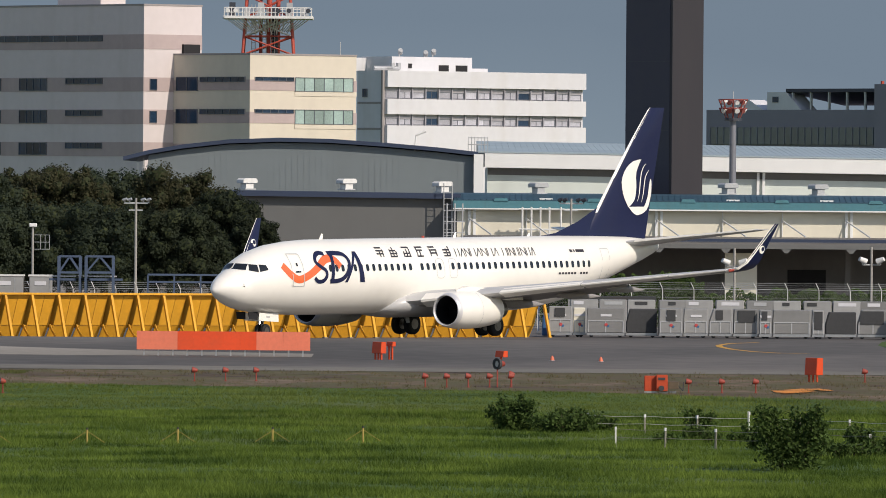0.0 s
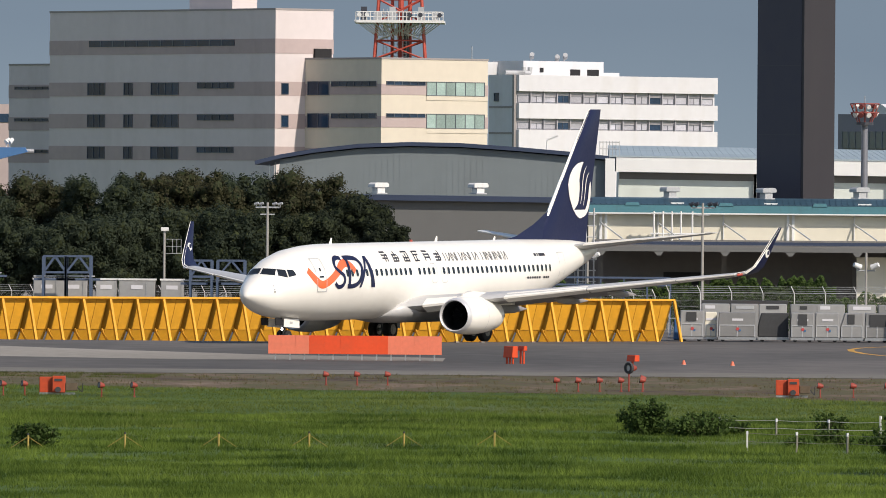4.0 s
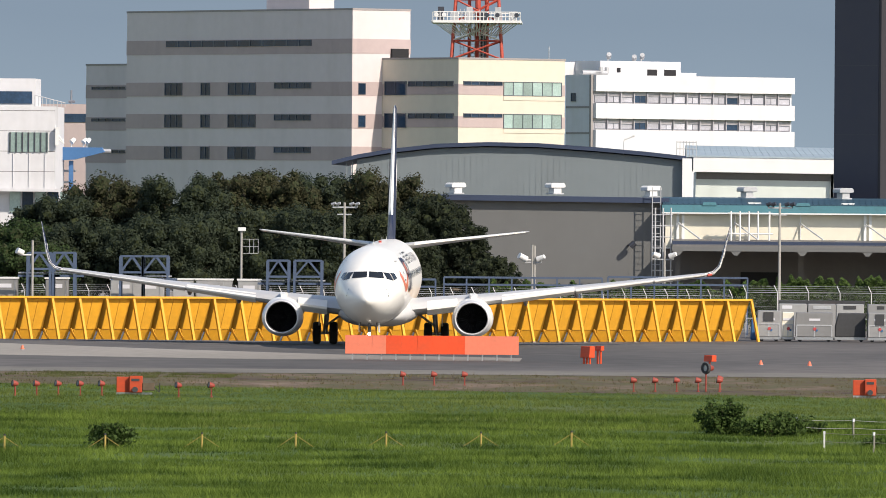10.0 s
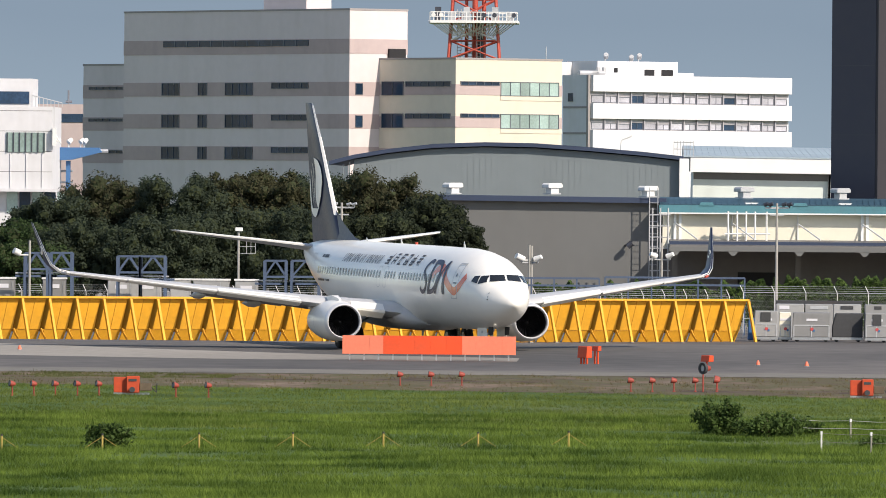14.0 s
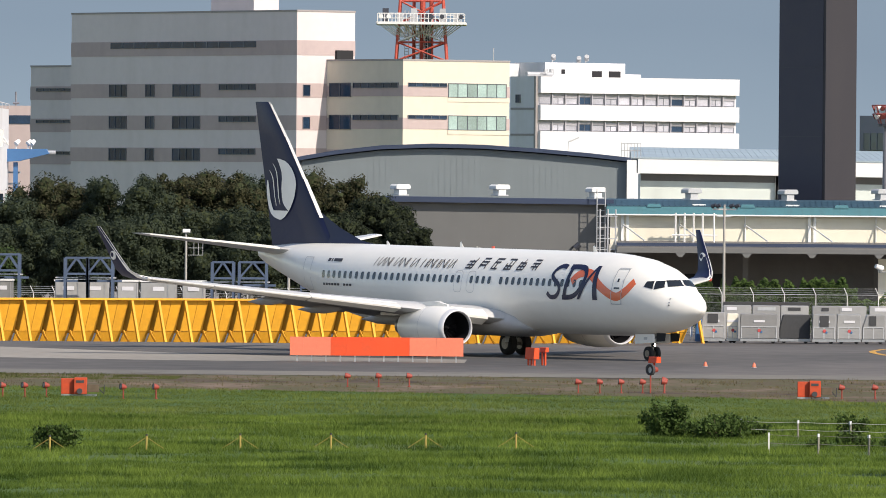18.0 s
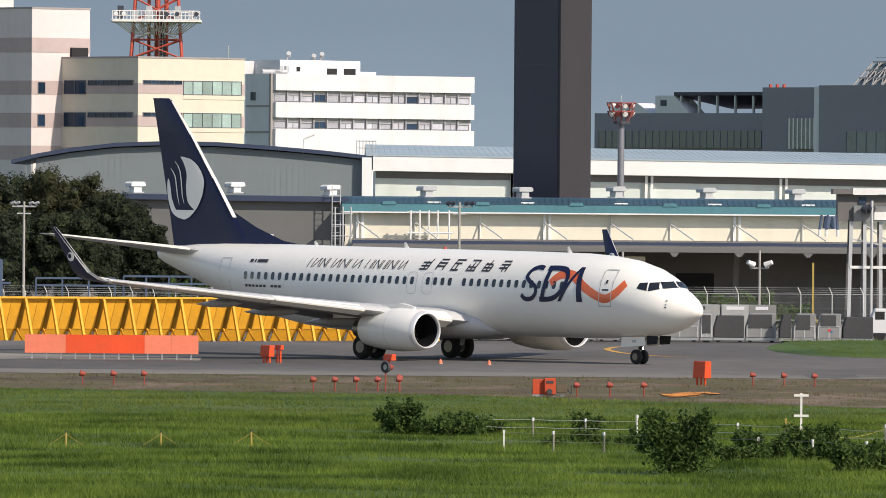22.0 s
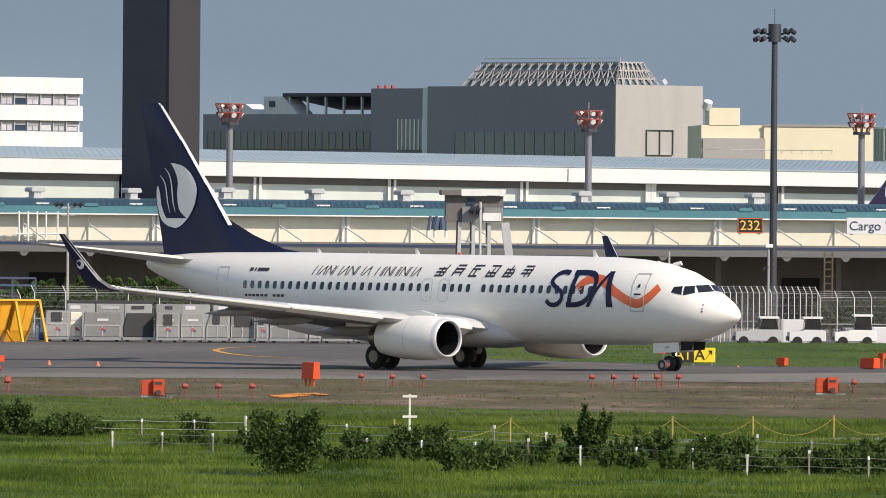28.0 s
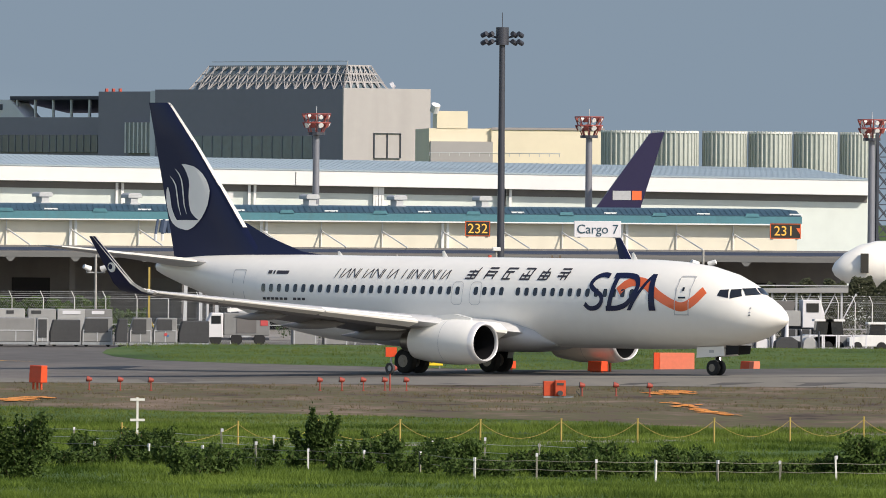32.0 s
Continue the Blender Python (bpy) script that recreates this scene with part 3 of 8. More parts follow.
part("roof_lamp", rod(rod(bag(), (-2.07, 2, arch[-1][1]), (-1.99, 2, arch[-1][1] + 1.3), 0.05), (-1.99, 2, arch[-1][1] + 1.3), (-1.27, 2, arch[-1][1] + 1.6), 0.07), WHITE_METAL, hangar)

shed = thing("grey_shed", pose(0, 691, -0.9), "long low grey shed with navy eaves", "warehouse")
zl, zr = 8.45, 8.27
xl, xr = -23.85, 1.08
part("wall", prism(bag(), [(xl, 0), (xl, zl - 0.2), (xr, zr - 0.2), (xr, 0)], "y", 0, 16), GREYCLAD, shed)
part("eave", prism(bag(), [(xl - 0.2, zl - 0.25), (xl - 0.2, zl + 0.12), (xr + 0.1, zr + 0.12), (xr + 0.1, zr - 0.25)], "y", -0.6, 16), NAVYTRIM, shed, "navy eaves")
bm = bag()
for k in range(50):
    x = xl + 0.3 + k * 0.5
    if x < xr - 0.3:
        box(bm, x, x + 0.06, -0.006, 0, 0, zr - 0.4)
part("cladding_ribs", bm, GREYCLAD, shed)["kind"] = "stuff"
part("wall_lamp", rod(rod(bag(), (-1.60, 0, 5.14), (-1.37, -0.6, 5.26), 0.08), (-1.45, -0.7, 5.07), (-1.14, -0.7, 5.34), 0.2), MASTDARK, shed, smooth=True)
bm = bag()
for du in (-7, 7):
    x = 0.31 + du * 0.04
    rod(bm, (x, -1.2, 0), (x, -1.2, 9.11), 0.04, 6)
for k in range(22):
    z = 0.5 + k * 0.42
    if z < 9.11:
        rod(bm, (0.03, -1.2, z), (0.59, -1.2, z), 0.02, 5)
part("ladder", bm, GALV, shed, "galvanised cage ladder")


# roof ventilators
def ventilator(x, y, z, paint=WHITE_METAL, label="white sheet-metal roof ventilator on the roof"):
    v = thing("roof_ventilator", pose(x, y, z, 0, 0, 39), label, "ventilator", "roof ventilators")
    part("base", box(bag(), -0.32, 0.32, -0.3, 0.3, 0, 0.4), paint, v)
    part("hood", prism(bag(), [(-0.62, 0.38), (-0.62, 0.62), (-0.45, 0.72), (0.5, 0.72), (0.62, 0.6), (0.62, 0.42), (0.4, 0.38)], "y", -0.4, 0.4), paint, v, smooth=False, bevel=0.03)
    part("flashing", box(bag(), -0.45, 0.45, -0.4, 0.4, -0.05, 0.03), GALV, v)
    return v


first = ventilator(-13.39, 693.5, zl - 0.9 + 0.15)
for x, z in ((-6.61, 7.73), (-0.07, 7.59)):
    copy_thing(first, pose(x, 693.5, z, 0, 0, 39))
dull = None
for x, z in ((6.48, 7.57), (13.04, 7.54), (19.42, 7.63), (25.57, 7.6), (31.65, 7.56), (37.75, 7.57), (43.83, 7.58), (49.82, 7.57), (55.67, 7.56)):
    if dull is None:
        dull = ventilator(x, 694, z, GALV, "dull grey roof ventilator above the teal roof")
    else:
        copy_thing(dull, pose(x, 694, z, 0, 0, 39))

# long white warehouse behind
ware = thing("white_warehouse", pose(0, 760, -0.9 + 3.51 * 0.0096, 0, 0.55, 0), "long white warehouse with pale blue sloping roof", "warehouse")
wx0, wx1 = 2.96, 90.10
wz = 11.40
part("roof", prism(bag(), [(-0.9, wz), (-0.9, wz + 0.1), (45, wz + 1.05), (45, wz - 1)], "x", wx0 - 0.5, wx1 + 0.1), ROOFBLUE, ware, "pale blue ribbed roof")
bm = bag()
for k in range(190):
    x = wx0 + k * 0.48
    if x < wx1 - 0.2:
        beam(bm, (x, -0.9, wz + 0.11), (x, 44.9, wz + 1.06), 0.04, 0.02)
part("roof_ribs", bm, ROOFBLUE, ware)["kind"] = "stuff"
part("fascia", box(bag(), wx0, wx1, -0.85, 0.1, 10.30, wz - 0.004), WAREWHITE, ware, "white fascia")
part("wall", box(bag(), wx0 + 0.2, wx1 - 0.1, 0.11, 40, 0, 10.30), WAREPALE, ware)
# Dark strip drawn in place of the fascia's shadow on the wall.
part("recess_strip", box(bag(), wx0 + 0.25, wx1 - 0.2, 0.05, 0.11, 9.76, 10.26), SOFFIT, ware)
for x in (13.35, 13.36, 23.41, 33.47, 43.38, 52.96, 62.56, 52.78, 62.12):
    for d in (0, 0.42):
        part("downpipe", box(bag(), x + d - 0.1, x + d + 0.1, -0.25, 0.05, 0, 10.26), WAREWHITE, ware)
part("fascia_joint", box(bag(), 46.77, 46.77 + 0.06, -0.88, -0.85, 10.35, wz - 0.1), SOFFIT, ware)

# cargo building with teal eaves and loading canopy
cargo = thing("cargo_building", pose(0, 690, -0.9), "long cream cargo building with teal gutter and loading canopy", "building")
cx0, cx1 = 0.93, 76.91
zr0, zt, zg, zc = 8.35, 7.93, 7.43, 5.36
part("roof", prism(bag(), [(-0.75, zt), (-0.75, zt + 0.06), (2.5, zr0), (14, zr0 + 0.1), (14, zt - 0.5)], "x", cx0 - 0.2, cx1 + 0.2), TEALROOF, cargo, "dark teal metal roof")
bm = bag()
for k in range(200):
    x = cx0 + k * 0.4
    if x < cx1:
        beam(bm, (x, -0.75, zt + 0.08), (x, 2.5, zr0 + 0.02), 0.05, 0.04)
part("roof_ribs", bm, TEALROOF, cargo)["kind"] = "stuff"
part("gutter", box(bag(), cx0 - 0.25, cx1 + 0.25, -0.8, -0.4, zg, zt - 0.003), TEAL, cargo, "teal box gutter")
part("wall", box(bag(), cx0, cx1, 0, 13, zc - 0.35, zt - 0.1), CREAM, cargo)
part("gutter_lip", box(bag(), cx0 - 0.25, cx1 + 0.25, -0.84, -0.78, zg - 0.09, zg - 0.004), WAREWHITE, cargo, "white gutter lip")
for k in range(12):
    x = 3.9 + 6.35 * k
    part("gutter_hopper", prism(bag(), [(x - 0.5, zt - 0.02), (x - 0.4, zt + 0.2), (x + 0.4, zt + 0.2), (x + 0.5, zt - 0.02)], "y", -0.86, -0.5), TEAL, cargo)
    part("snow_guard", box(bag(), x + 2.6, x + 3.5, -0.3, -0.22, zt + 0.1, zt + 0.2), WAREWHITE, cargo, "pale snow guard")
part("soffit", box(bag(), cx0, cx1, -0.4, 0, zg + 0.15, zg + 0.3), SOFFIT, cargo)
part("canopy", prism(bag(), [(-8.5, zc - 0.42), (-8.5, zc - 0.1), (-0.01, zc + 0.25), (-0.01, zc - 0.5)], "x", cx0 + 0.5, cx1 + 5), SOFFIT, cargo, "grey loading canopy")
part("canopy_edge", box(bag(), cx0 + 0.45, cx1 + 5.05, -8.62, -8.503, zc - 0.5, zc - 0.2), GREYCLAD, cargo)
part("canopy_kerb", box(bag(), cx0 + 0.45, cx1 + 5.05, -8.45, -8.3, zc - 0.05, zc + 0.16), NAVYTRIM, cargo, "dark canopy kerb")
part("dock_wall", box(bag(), cx0, cx1 + 3.5, 0.5, 13, 0, zc - 0.36), SHUTTER, cargo)
xs = [1.77, 5.65, 10.09, 14.46, 18.95, 23.0, 27.35, 31.97, 36.23, 40.31, 44.39, 48.54, 52.66, 56.87, 60.84, 64.90, 68.65, 72.53]
for k, x in enumerate(xs):
    if k % 3 == 0:
        for d in (0, 0.35):
            part("pilaster", box(bag(), x + d - 0.09, x + d + 0.09, -0.2, -0.003, zc, zg + 0.2), WAREWHITE, cargo)
    part("canopy_stay", rod(rod(prism(bag(), [(x - 0.08, zg - 0.85), (x - 0.08, zg - 0.6), (x + 0.3, zg - 0.85)], "y", -0.16, -0.1), (x, -0.12, zg - 0.7), (x + 1.5, -3.2, zc + 0.28), 0.05, 6), (x, -0.1, zc + 0.3), (x, -0.1, zg - 0.1), 0.045, 6), WHITE_METAL, cargo, "white canopy stay")
    part("stay_saddle", prism(bag(), [(x + 1.3, zc + 0.02), (x + 1.45, zc + 0.26), (x + 2.3, zc + 0.2), (x + 2.5, zc + 0.02)], "y", -3.4, -2.9), SOFFIT, cargo)
    part("edge_bracket", prism(bag(), [(x - 0.35, zc - 0.5), (x + 0.35, zc - 0.5), (x + 0.12, zc - 0.78), (x - 0.12, zc - 0.78)], "y", -8.6, -8.45), GREYCLAD, cargo)
    if k % 2 == 0:
        part("column", box(bag(), x - 0.18, x + 0.18, -3.2, -2.8, 0, zc - 0.4), SOFFIT, cargo)
    if k % 2:
        part("dock_door", box(bag(), x + 0.4, x + 3.0, 0.42, 0.5, 0, 3.4), DARK if k % 4 == 1 else GREYCLAD, cargo)
part("lit_door", box(bag(), 18.97, 21.13, -6.0, -5.7, 0.3, 4.55), CREAM, cargo, "cream dock curtain")
# pipe rack on the wall
bm = bag()
for u in (5.36, 5.97, 6.58, 7.19, 7.96):
    part("rack_pipe", rod(bag(), (u, -1.6, zc), (u, -1.6, zg + 0.1), 0.07, 6), WHITE_METAL, cargo)
for z in (zg - 0.05, zc + 0.65):
    part("rack_rail", rod(bag(), (5.13, -1.6, z), (8.19, -1.6, z), 0.07, 6), WHITE_METAL, cargo)
bm = bag()
for u in (0.24, 0.77, 1.30):
    rod(bm, (u, -4, zc - 3), (u, -4, zg + 0.3), 0.06, 6)
for k in range(7):
    rod(bm, (0.08, -4, zc - 2.6 + k * 0.75), (1.46, -4, zc - 2.6 + k * 0.75), 0.04, 6)
part("stair_tower", bm, GALV, cargo, "galvanised access stair")


def word(txt, size, m, material, parent, name, label):
    c = bpy.data.curves.new(name, "FONT")
    c.body, c.size, c.align_x, c.align_y, c.extrude = txt, size, "CENTER", "CENTER", 0.012
    ob = new(name, c)
    me = bpy.data.meshes.new_from_object(ob.evaluated_get(bpy.context.evaluated_depsgraph_get()))
    bpy.data.objects.remove(ob)
    ob = new(name, me)
    me.materials.append(material)
    ob.parent, ob.matrix_basis = parent, m
    ob["label"] = label
    return ob


AMBER = glow("amber_numerals", (0.80, 0.42, 0.07), 0.3)
BLACKBOARD = mat("black_board", (0.02, 0.018, 0.015), 0.5)
for x, txt, w in ((54.38, "232", 1.7), (75.18, "231", 2.1)):
    s = thing("stand_sign", pose(x, 681.5, 6.07), "black stand number board with amber numerals on the canopy", "sign", "stand number boards")
    part("board", box(bag(), -w / 2, w / 2, 0, 0.15, -0.52, 0.52), BLACKBOARD, s, bevel=0.02)
    for d in (-w / 2 + 0.2, w / 2 - 0.2):
        part("bracket", box(bag(), d - 0.05, d + 0.05, 0.16, 1.2, -0.6, 0.3), GALV, s)
    for q in (-0.5, 0.46):
        part("border_bar", box(bag(), -w / 2 + 0.02, w / 2 - 0.02, -0.025, -0.002, q, q + 0.04), ORANGE_PAINT, s)
    for q in (-w / 2 + 0.02, w / 2 - 0.06):
        part("border_bar", box(bag(), q, q + 0.04, -0.028, -0.002, -0.455, 0.455), ORANGE_PAINT, s)
    word(txt, 0.92, pose(-0.1 if w > 2 else 0, -0.02, -0.02, 90, 0, 0), AMBER, s, "numerals", "amber stand number")
    if w > 2:
        part("arrow", prism(bag(), [(0.72, 0.2), (0.98, 0.2), (0.98, -0.2)], "y", -0.03, 0), ORANGE_PAINT, s)
s = thing("cargo_sign", pose(62.47, 681.5, 6.10), "white hanging board lettered Cargo 7", "sign")
part("board", box(bag(), -1.58, 1.58, 0, 0.12, -0.55, 0.55), WHITEWALL, s, bevel=0.02)
for d in (-1.2, 1.2):
    part("bracket", box(bag(), d - 0.05, d + 0.05, 0.13, 1.2, -0.6, 0.3), GALV, s)
word("Cargo 7", 0.86, pose(0, -0.02, -0.02, 90, 0, 0), TEALROOF, s, "lettering", "dark teal lettering")

# dark shaft of the control tower
tower = thing("control_tower", pose(16.25, 733, -0.9, 0, 0, 39), "tall dark concrete shaft of a control tower", "tower")
td, tb = 4.94, 2.94
# Cladding coloured by side: bluish where shaded, browner where sunlit.
part("shaded_shaft", box(bag(), 0, tb - 0.05, 0.02, td, 0, 48), TOWERDARK, tower, "cladding in a bluer, shaded tone")
part("sunlit_face", box(bag(), 0.02, tb, -0.25, 0.015, 0, 48), TOWERSUNLIT, tower, "cladding in a browner, sunlit tone")
for k in range(9):
    part("panel_joint", box(bag(), -0.02, 0, 0.1, td, 3 + k * 5, 3.04 + k * 5), MASTDARK, tower)

# passenger terminal far behind
term = thing("terminal_building", pose(92.87, 1400, -0.9, 0, 0, 39), "large dark grey passenger terminal with glazed roof lantern", "building")
# Hall and end wall: one grey split into a shaded and a sunlit tone.
part("hall", box(bag(), 0.05, 16.27, 0.05, 38.87, 0, 23.93), TERMSHADE, term, "panelled hall in a darker, shaded tone")
part("end_wall", box(bag(), 0, 16.49, -0.2, 0.045, 0, 24.09), TERMGREY, term, "grey end wall in a lighter, sunlit tone")
window(term, "b", 5.65, 10.68, 14.42, 17.93, 2, PANE, 0.5)
part("curtain_wall", box(bag(), -0.2, 0.04, 5.87, 32.80, 14.30, 17.46), TERMGLASS, term, "dark glazing")
for k in range(14):
    c = 5.87 + (32.80 - 5.87) * k / 13
    part("mullion", box(bag(), -0.3, -0.2, c - 0.06, c + 0.06, 14.30, 17.46), MASTGREY, term)
part("side_block", box(bag(), 1, 20, 38.87 + 0.02, 51.98, 0, 23.68), TERMSHADE, term)
part("glazed_bay", box(bag(), 0.5, 0.98, 40.31, 45.59, 14.99, 19.32), TERMGLASS, term)
for k in range(7):
    c = 40.31 + (45.59 - 40.31) * k / 6
    part("mullion", box(bag(), 0.4, 0.5, c - 0.1, c + 0.1, 14.99, 19.32), WHITE_METAL, term)
part("white_fin", box(bag(), 0.3, 1, 39.11, 40.19, 0, 23.77), WHITEWALL, term)
part("low_wing", box(bag(), 3, 22, 51.98 + 0.02, 90.92, 0, 20.07), TERMSHADE, term)
part("wing_glazing", box(bag(), 2.7, 2.98, 52.59, 89.66, 15.10, 17.55), TERMGLASS, term)
for k in range(26):
    c = 52.59 + (89.66 - 52.59) * k / 25
    part("mullion", box(bag(), 2.6, 2.7, c - 0.06, c + 0.06, 15.10, 17.55), MASTGREY, term)
# roof deck canopy on posts
part("deck_canopy", prism(bag(), [(3, 22.60), (3, 23.09), (14, 22.60 - 1.2), (14, 22.60 - 1.8)], "y", 52.35, 73.42), TOWERDARK, term, "dark pitched deck canopy")
for k in range(6):
    c = 52.59 + (72.18 - 52.59) * k / 5
    part("canopy_post", box(bag(), 3.2, 3.5, c - 0.15, c + 0.15, 20.07, 22.93), GALV, term)
part("white_cabin", prism(bag(), [(70.08, 20.08), (73.42, 22.60), (77.52, 22.60), (77.52, 20.07)], "x", 3, 6), WHITEWALL, term, "white roof cabin")
part("white_cabin", prism(bag(), [(78.39, 20.05), (81.50, 21.52), (84.63, 21.52), (88.15, 20.28)], "x", 3, 6), WHITEWALL, term, "white roof cabin")
part("cabin_window", box(bag(), 2.9, 3, 75.03, 76.27, 21.13, 21.95), PANE, term)
bm = bag()
for u in (58.18, 56.72, 55.26):
    rod(bm, (8, u, 22.35), (8, u, 24.22), 0.25, 6)
box(bm, 7.5, 8.5, 55.02, 58.43, 23.08, 23.57)
part("red_mast_base", bm, REDPAINT, term, "red lattice mast base")
# glazed lantern on the roof
bm = bag()
l1, zb, zt2 = 34.0, 23.85, 27.25
frm = [[(2, 2, zb), (2, l1, zb), (4.5, l1 - 1.5, zt2), (4.5, 4, zt2)], [(2, 2, zb), (10.5, 2, zb), (9, 4, zt2), (4.5, 4, zt2)]]
for quad in frm:
    q = [Vector(p) for p in quad]
    n = 16 if quad is frm[0] else 6
    for k in range(n + 1):
        beam(bm, q[0].lerp(q[1], k / n), q[3].lerp(q[2], k / n), 0.18)
        if k < n:
            beam(bm, q[0].lerp(q[1], (k + 1) / n), q[3].lerp(q[2], max(0, k - 0.3) / n), 0.14)
            beam(bm, q[0].lerp(q[1], k / n), q[3].lerp(q[2], min(n, k + 1.3) / n), 0.11)
    for h in (0, 0.33, 0.66, 1):
        beam(bm, q[0].lerp(q[3], h), q[1].lerp(q[2], h), 0.18)
part("lantern_frame", bm, TERMGREY, term, "pale grey triangulated lantern frame")
bm = bag()
loft(bm, [[(2.3, 2.3, zb), (2.3, l1 - 0.4, zb), (10.2, l1 - 0.4, zb), (10.2, 2.3, zb)], [(4.8, 4.3, zt2), (4.8, l1 - 2, zt2), (8.8, l1 - 2, zt2), (8.8, 4.3, zt2)]])
part("lantern_glass", bm, TERMGLASS, term, "grey lantern glazing")
part("lantern_rail", beam(beam(bag(), (4.6, 4, zt2 + 0.6), (4.6, l1 - 2, zt2 + 0.6), 0.1), (4.6, 4, zt2), (4.6, 4, zt2 + 0.65), 0.1), GALV, term)
part("dish", rod(bag(), (11.5, 2.5, zb + 0.6), (11.8, 2.2, zb + 0.9), 0.5, 12, 0.45), WHITEWALL, term)

# beige building and ribbed tanks on the far right
beige = thing("beige_building", pose(0, 1330, -0.9), "low beige flat-roofed building", "building")
part("wall", box(bag(), 107.84, 122.71, 0, 25, 0, 18.23), BEIGE, beige)
part("wall", box(bag(), 99.66, 107.84, 0.5, 25, 0, 18.14), BEIGE, beige)
part("roof_block", box(bag(), 100.70, 104.72, 0.4, 8, 18.14, 20.42), BEIGE, beige)
part("grey_louvre", box(bag(), 99.81, 107.99, -0.6, 0.4, 0, 16.43), TERMGREY, beige)
part("coping", box(bag(), 107.84, 122.71, -0.15, 0.0, 18.01, 18.31), PARAPET, beige)
part("dish", rod(bag(), (100.26, 0, 20.33), (100.48, -0.5, 21.22), 0.6, 12), WHITEWALL, beige)
bm = bag()
for k in range(14):
    x = 98.16 + k * 1.3
    rod(bm, (x, -20, 14.41), (x, -20, 14.85), 0.05, 5)
rod(bm, (98.16, -20, 14.85), (98.16 + 17, -20, 14.85), 0.06, 5)
part("roof_railing", bm, GALV, beige)
for x0, x1 in ((115.47, 121.64),(121.78, 127.67),(128.09, 133.71),(133.85, 139.33),(139.47, 144.96),(145.24, 149.89)):
    r, cx = (x1 - x0) / 2, (x0 + x1) / 2
    tk = thing("ribbed_tank", pose(cx, 1256, -0.9), "pale ribbed metal tank beyond the warehouse roof", "tank", "ribbed tanks")
    ht = 17.58
    part("shell", rod(bag(), (0, 0, 0), (0, 0, ht - 0.1), r - 0.15, 32), TANK, tk, smooth=True)
    bm = bag()
    for k in range(30):
        a = k * math.tau / 30
        rod(bm, ((r - 0.12) * math.cos(a), (r - 0.12) * math.sin(a), 0), ((r - 0.12) * math.cos(a), (r - 0.12) * math.sin(a), ht), 0.14, 6)
    part("ribs", bm, TANK, tk)["kind"] = "stuff"
    part("rim", rod(bag(), (0, 0, ht - 0.3), (0, 0, ht - 0.05), r, 32), WHITE_METAL, tk)

# white block with windows and blue boarding boom on the left
left = thing("white_block", pose(0, 800, -0.9), "weathered white concrete block with barred window", "building")
part("wall", box(bag(), -58.85, -47.0, 0, 12, 8.64, 15.10), OLDWHITE, left)
part("lower_wall", box(bag(), -58.85, -47.25, 1.2, 12, 0, 8.64), OLDWHITE, left)
part("roof_room", box(bag(), -58.85, -48.76, 3, 10, 15.10, 17.32), OLDWHITE, left)
part("roof_room_glazing", box(bag(), -58.85, -49.03, 2.9, 2.99, 15.32, 16.30), PANE, left)
left_win = part("window", box(bag(), -50.64, -47.56, -0.08, -0.004, 11.49, 13.05), PANE_PALE, left, "barred window")
for k in range(7):
    x = -50.55 + k * (-47.65 - -50.55) / 6
    part("bar", box(bag(), x - 0.04, x + 0.04, -0.16, -0.08, 11.49, 13.05), MASTDARK, left_win)
for k in range(5):
    x = -50.64 + k * 1.0
    part("window", box(bag(), x, x + 0.86, 1.08, 1.19, 6.73, 8.37), PANE if k % 2 else PANE_PALE, left)
part("ledge", box(bag(), -58.85, -46.5, -0.4, 1.3, 8.39, 8.64), OLDWHITE, left)
for k in range(4):
    part("panel_joint", box(bag(), -58.85, -47.03, -0.01, -0.003, 14.74 - k * 1.6, 14.74 - k * 1.6 + 0.04), SOFFIT, left)
bm = bag()
for k in range(9):
    rod(bm, (-48.76 + k * 0.3, 2, 15.10), (-48.76 + k * 0.3, 2, 15.10 + 0.9 - 0.08 * k), 0.03, 5)
rod(bm, (-48.76, 2, 15.10 + 0.9), (-48.76 + 2.4, 2, 15.10 + 0.3), 0.04, 5)
part("roof_railing", bm, GALV, left)
part("wall_cabinet", box(bag(), -46.98, -46.7, -0.5, 0.3, 12.03, 13.45), WHITE_METAL, left, "white wall cabinet")
part("lamp_arm", rod(rod(bag(), (-47.02, -0.3, 13.27), (-46.3, -0.3, 12.20), 0.06, 6), (-47.02, -0.3, 12.74), (-46.3, -0.3, 12.20), 0.05, 6), WHITE_METAL, left)
for k in range(3):
    part("wall_pipe", rod(bag(), (-50.31 + k * 1.25, -0.06, 8.73), (-50.31 + k * 1.25, -0.06, 11.40), 0.025, 6), OLDWHITE, left)
boom = thing("boarding_boom", pose(-0.95, 810, -0.9), "bright blue steel boarding boom with lamps", "boom")
part("boom_beam", prism(bag(), [(-47.84, 10.82), (-47.84, 11.94), (-42.96, 11.94), (-42.69, 11.58), (-45.13, 10.96)], "y", 0, 2), BLUEBOOM, boom)
part("boom_tip", rod(bag(), (-42.87, 1, 11.67), (-42.24, 1, 11.67), 0.16), GALV, boom)
for u in (-47.11, -45.58):
    part("leg", box(bag(), u, u + 0.35, 0.5, 1.0, 0, 10.87), BLUEBOOM, boom)
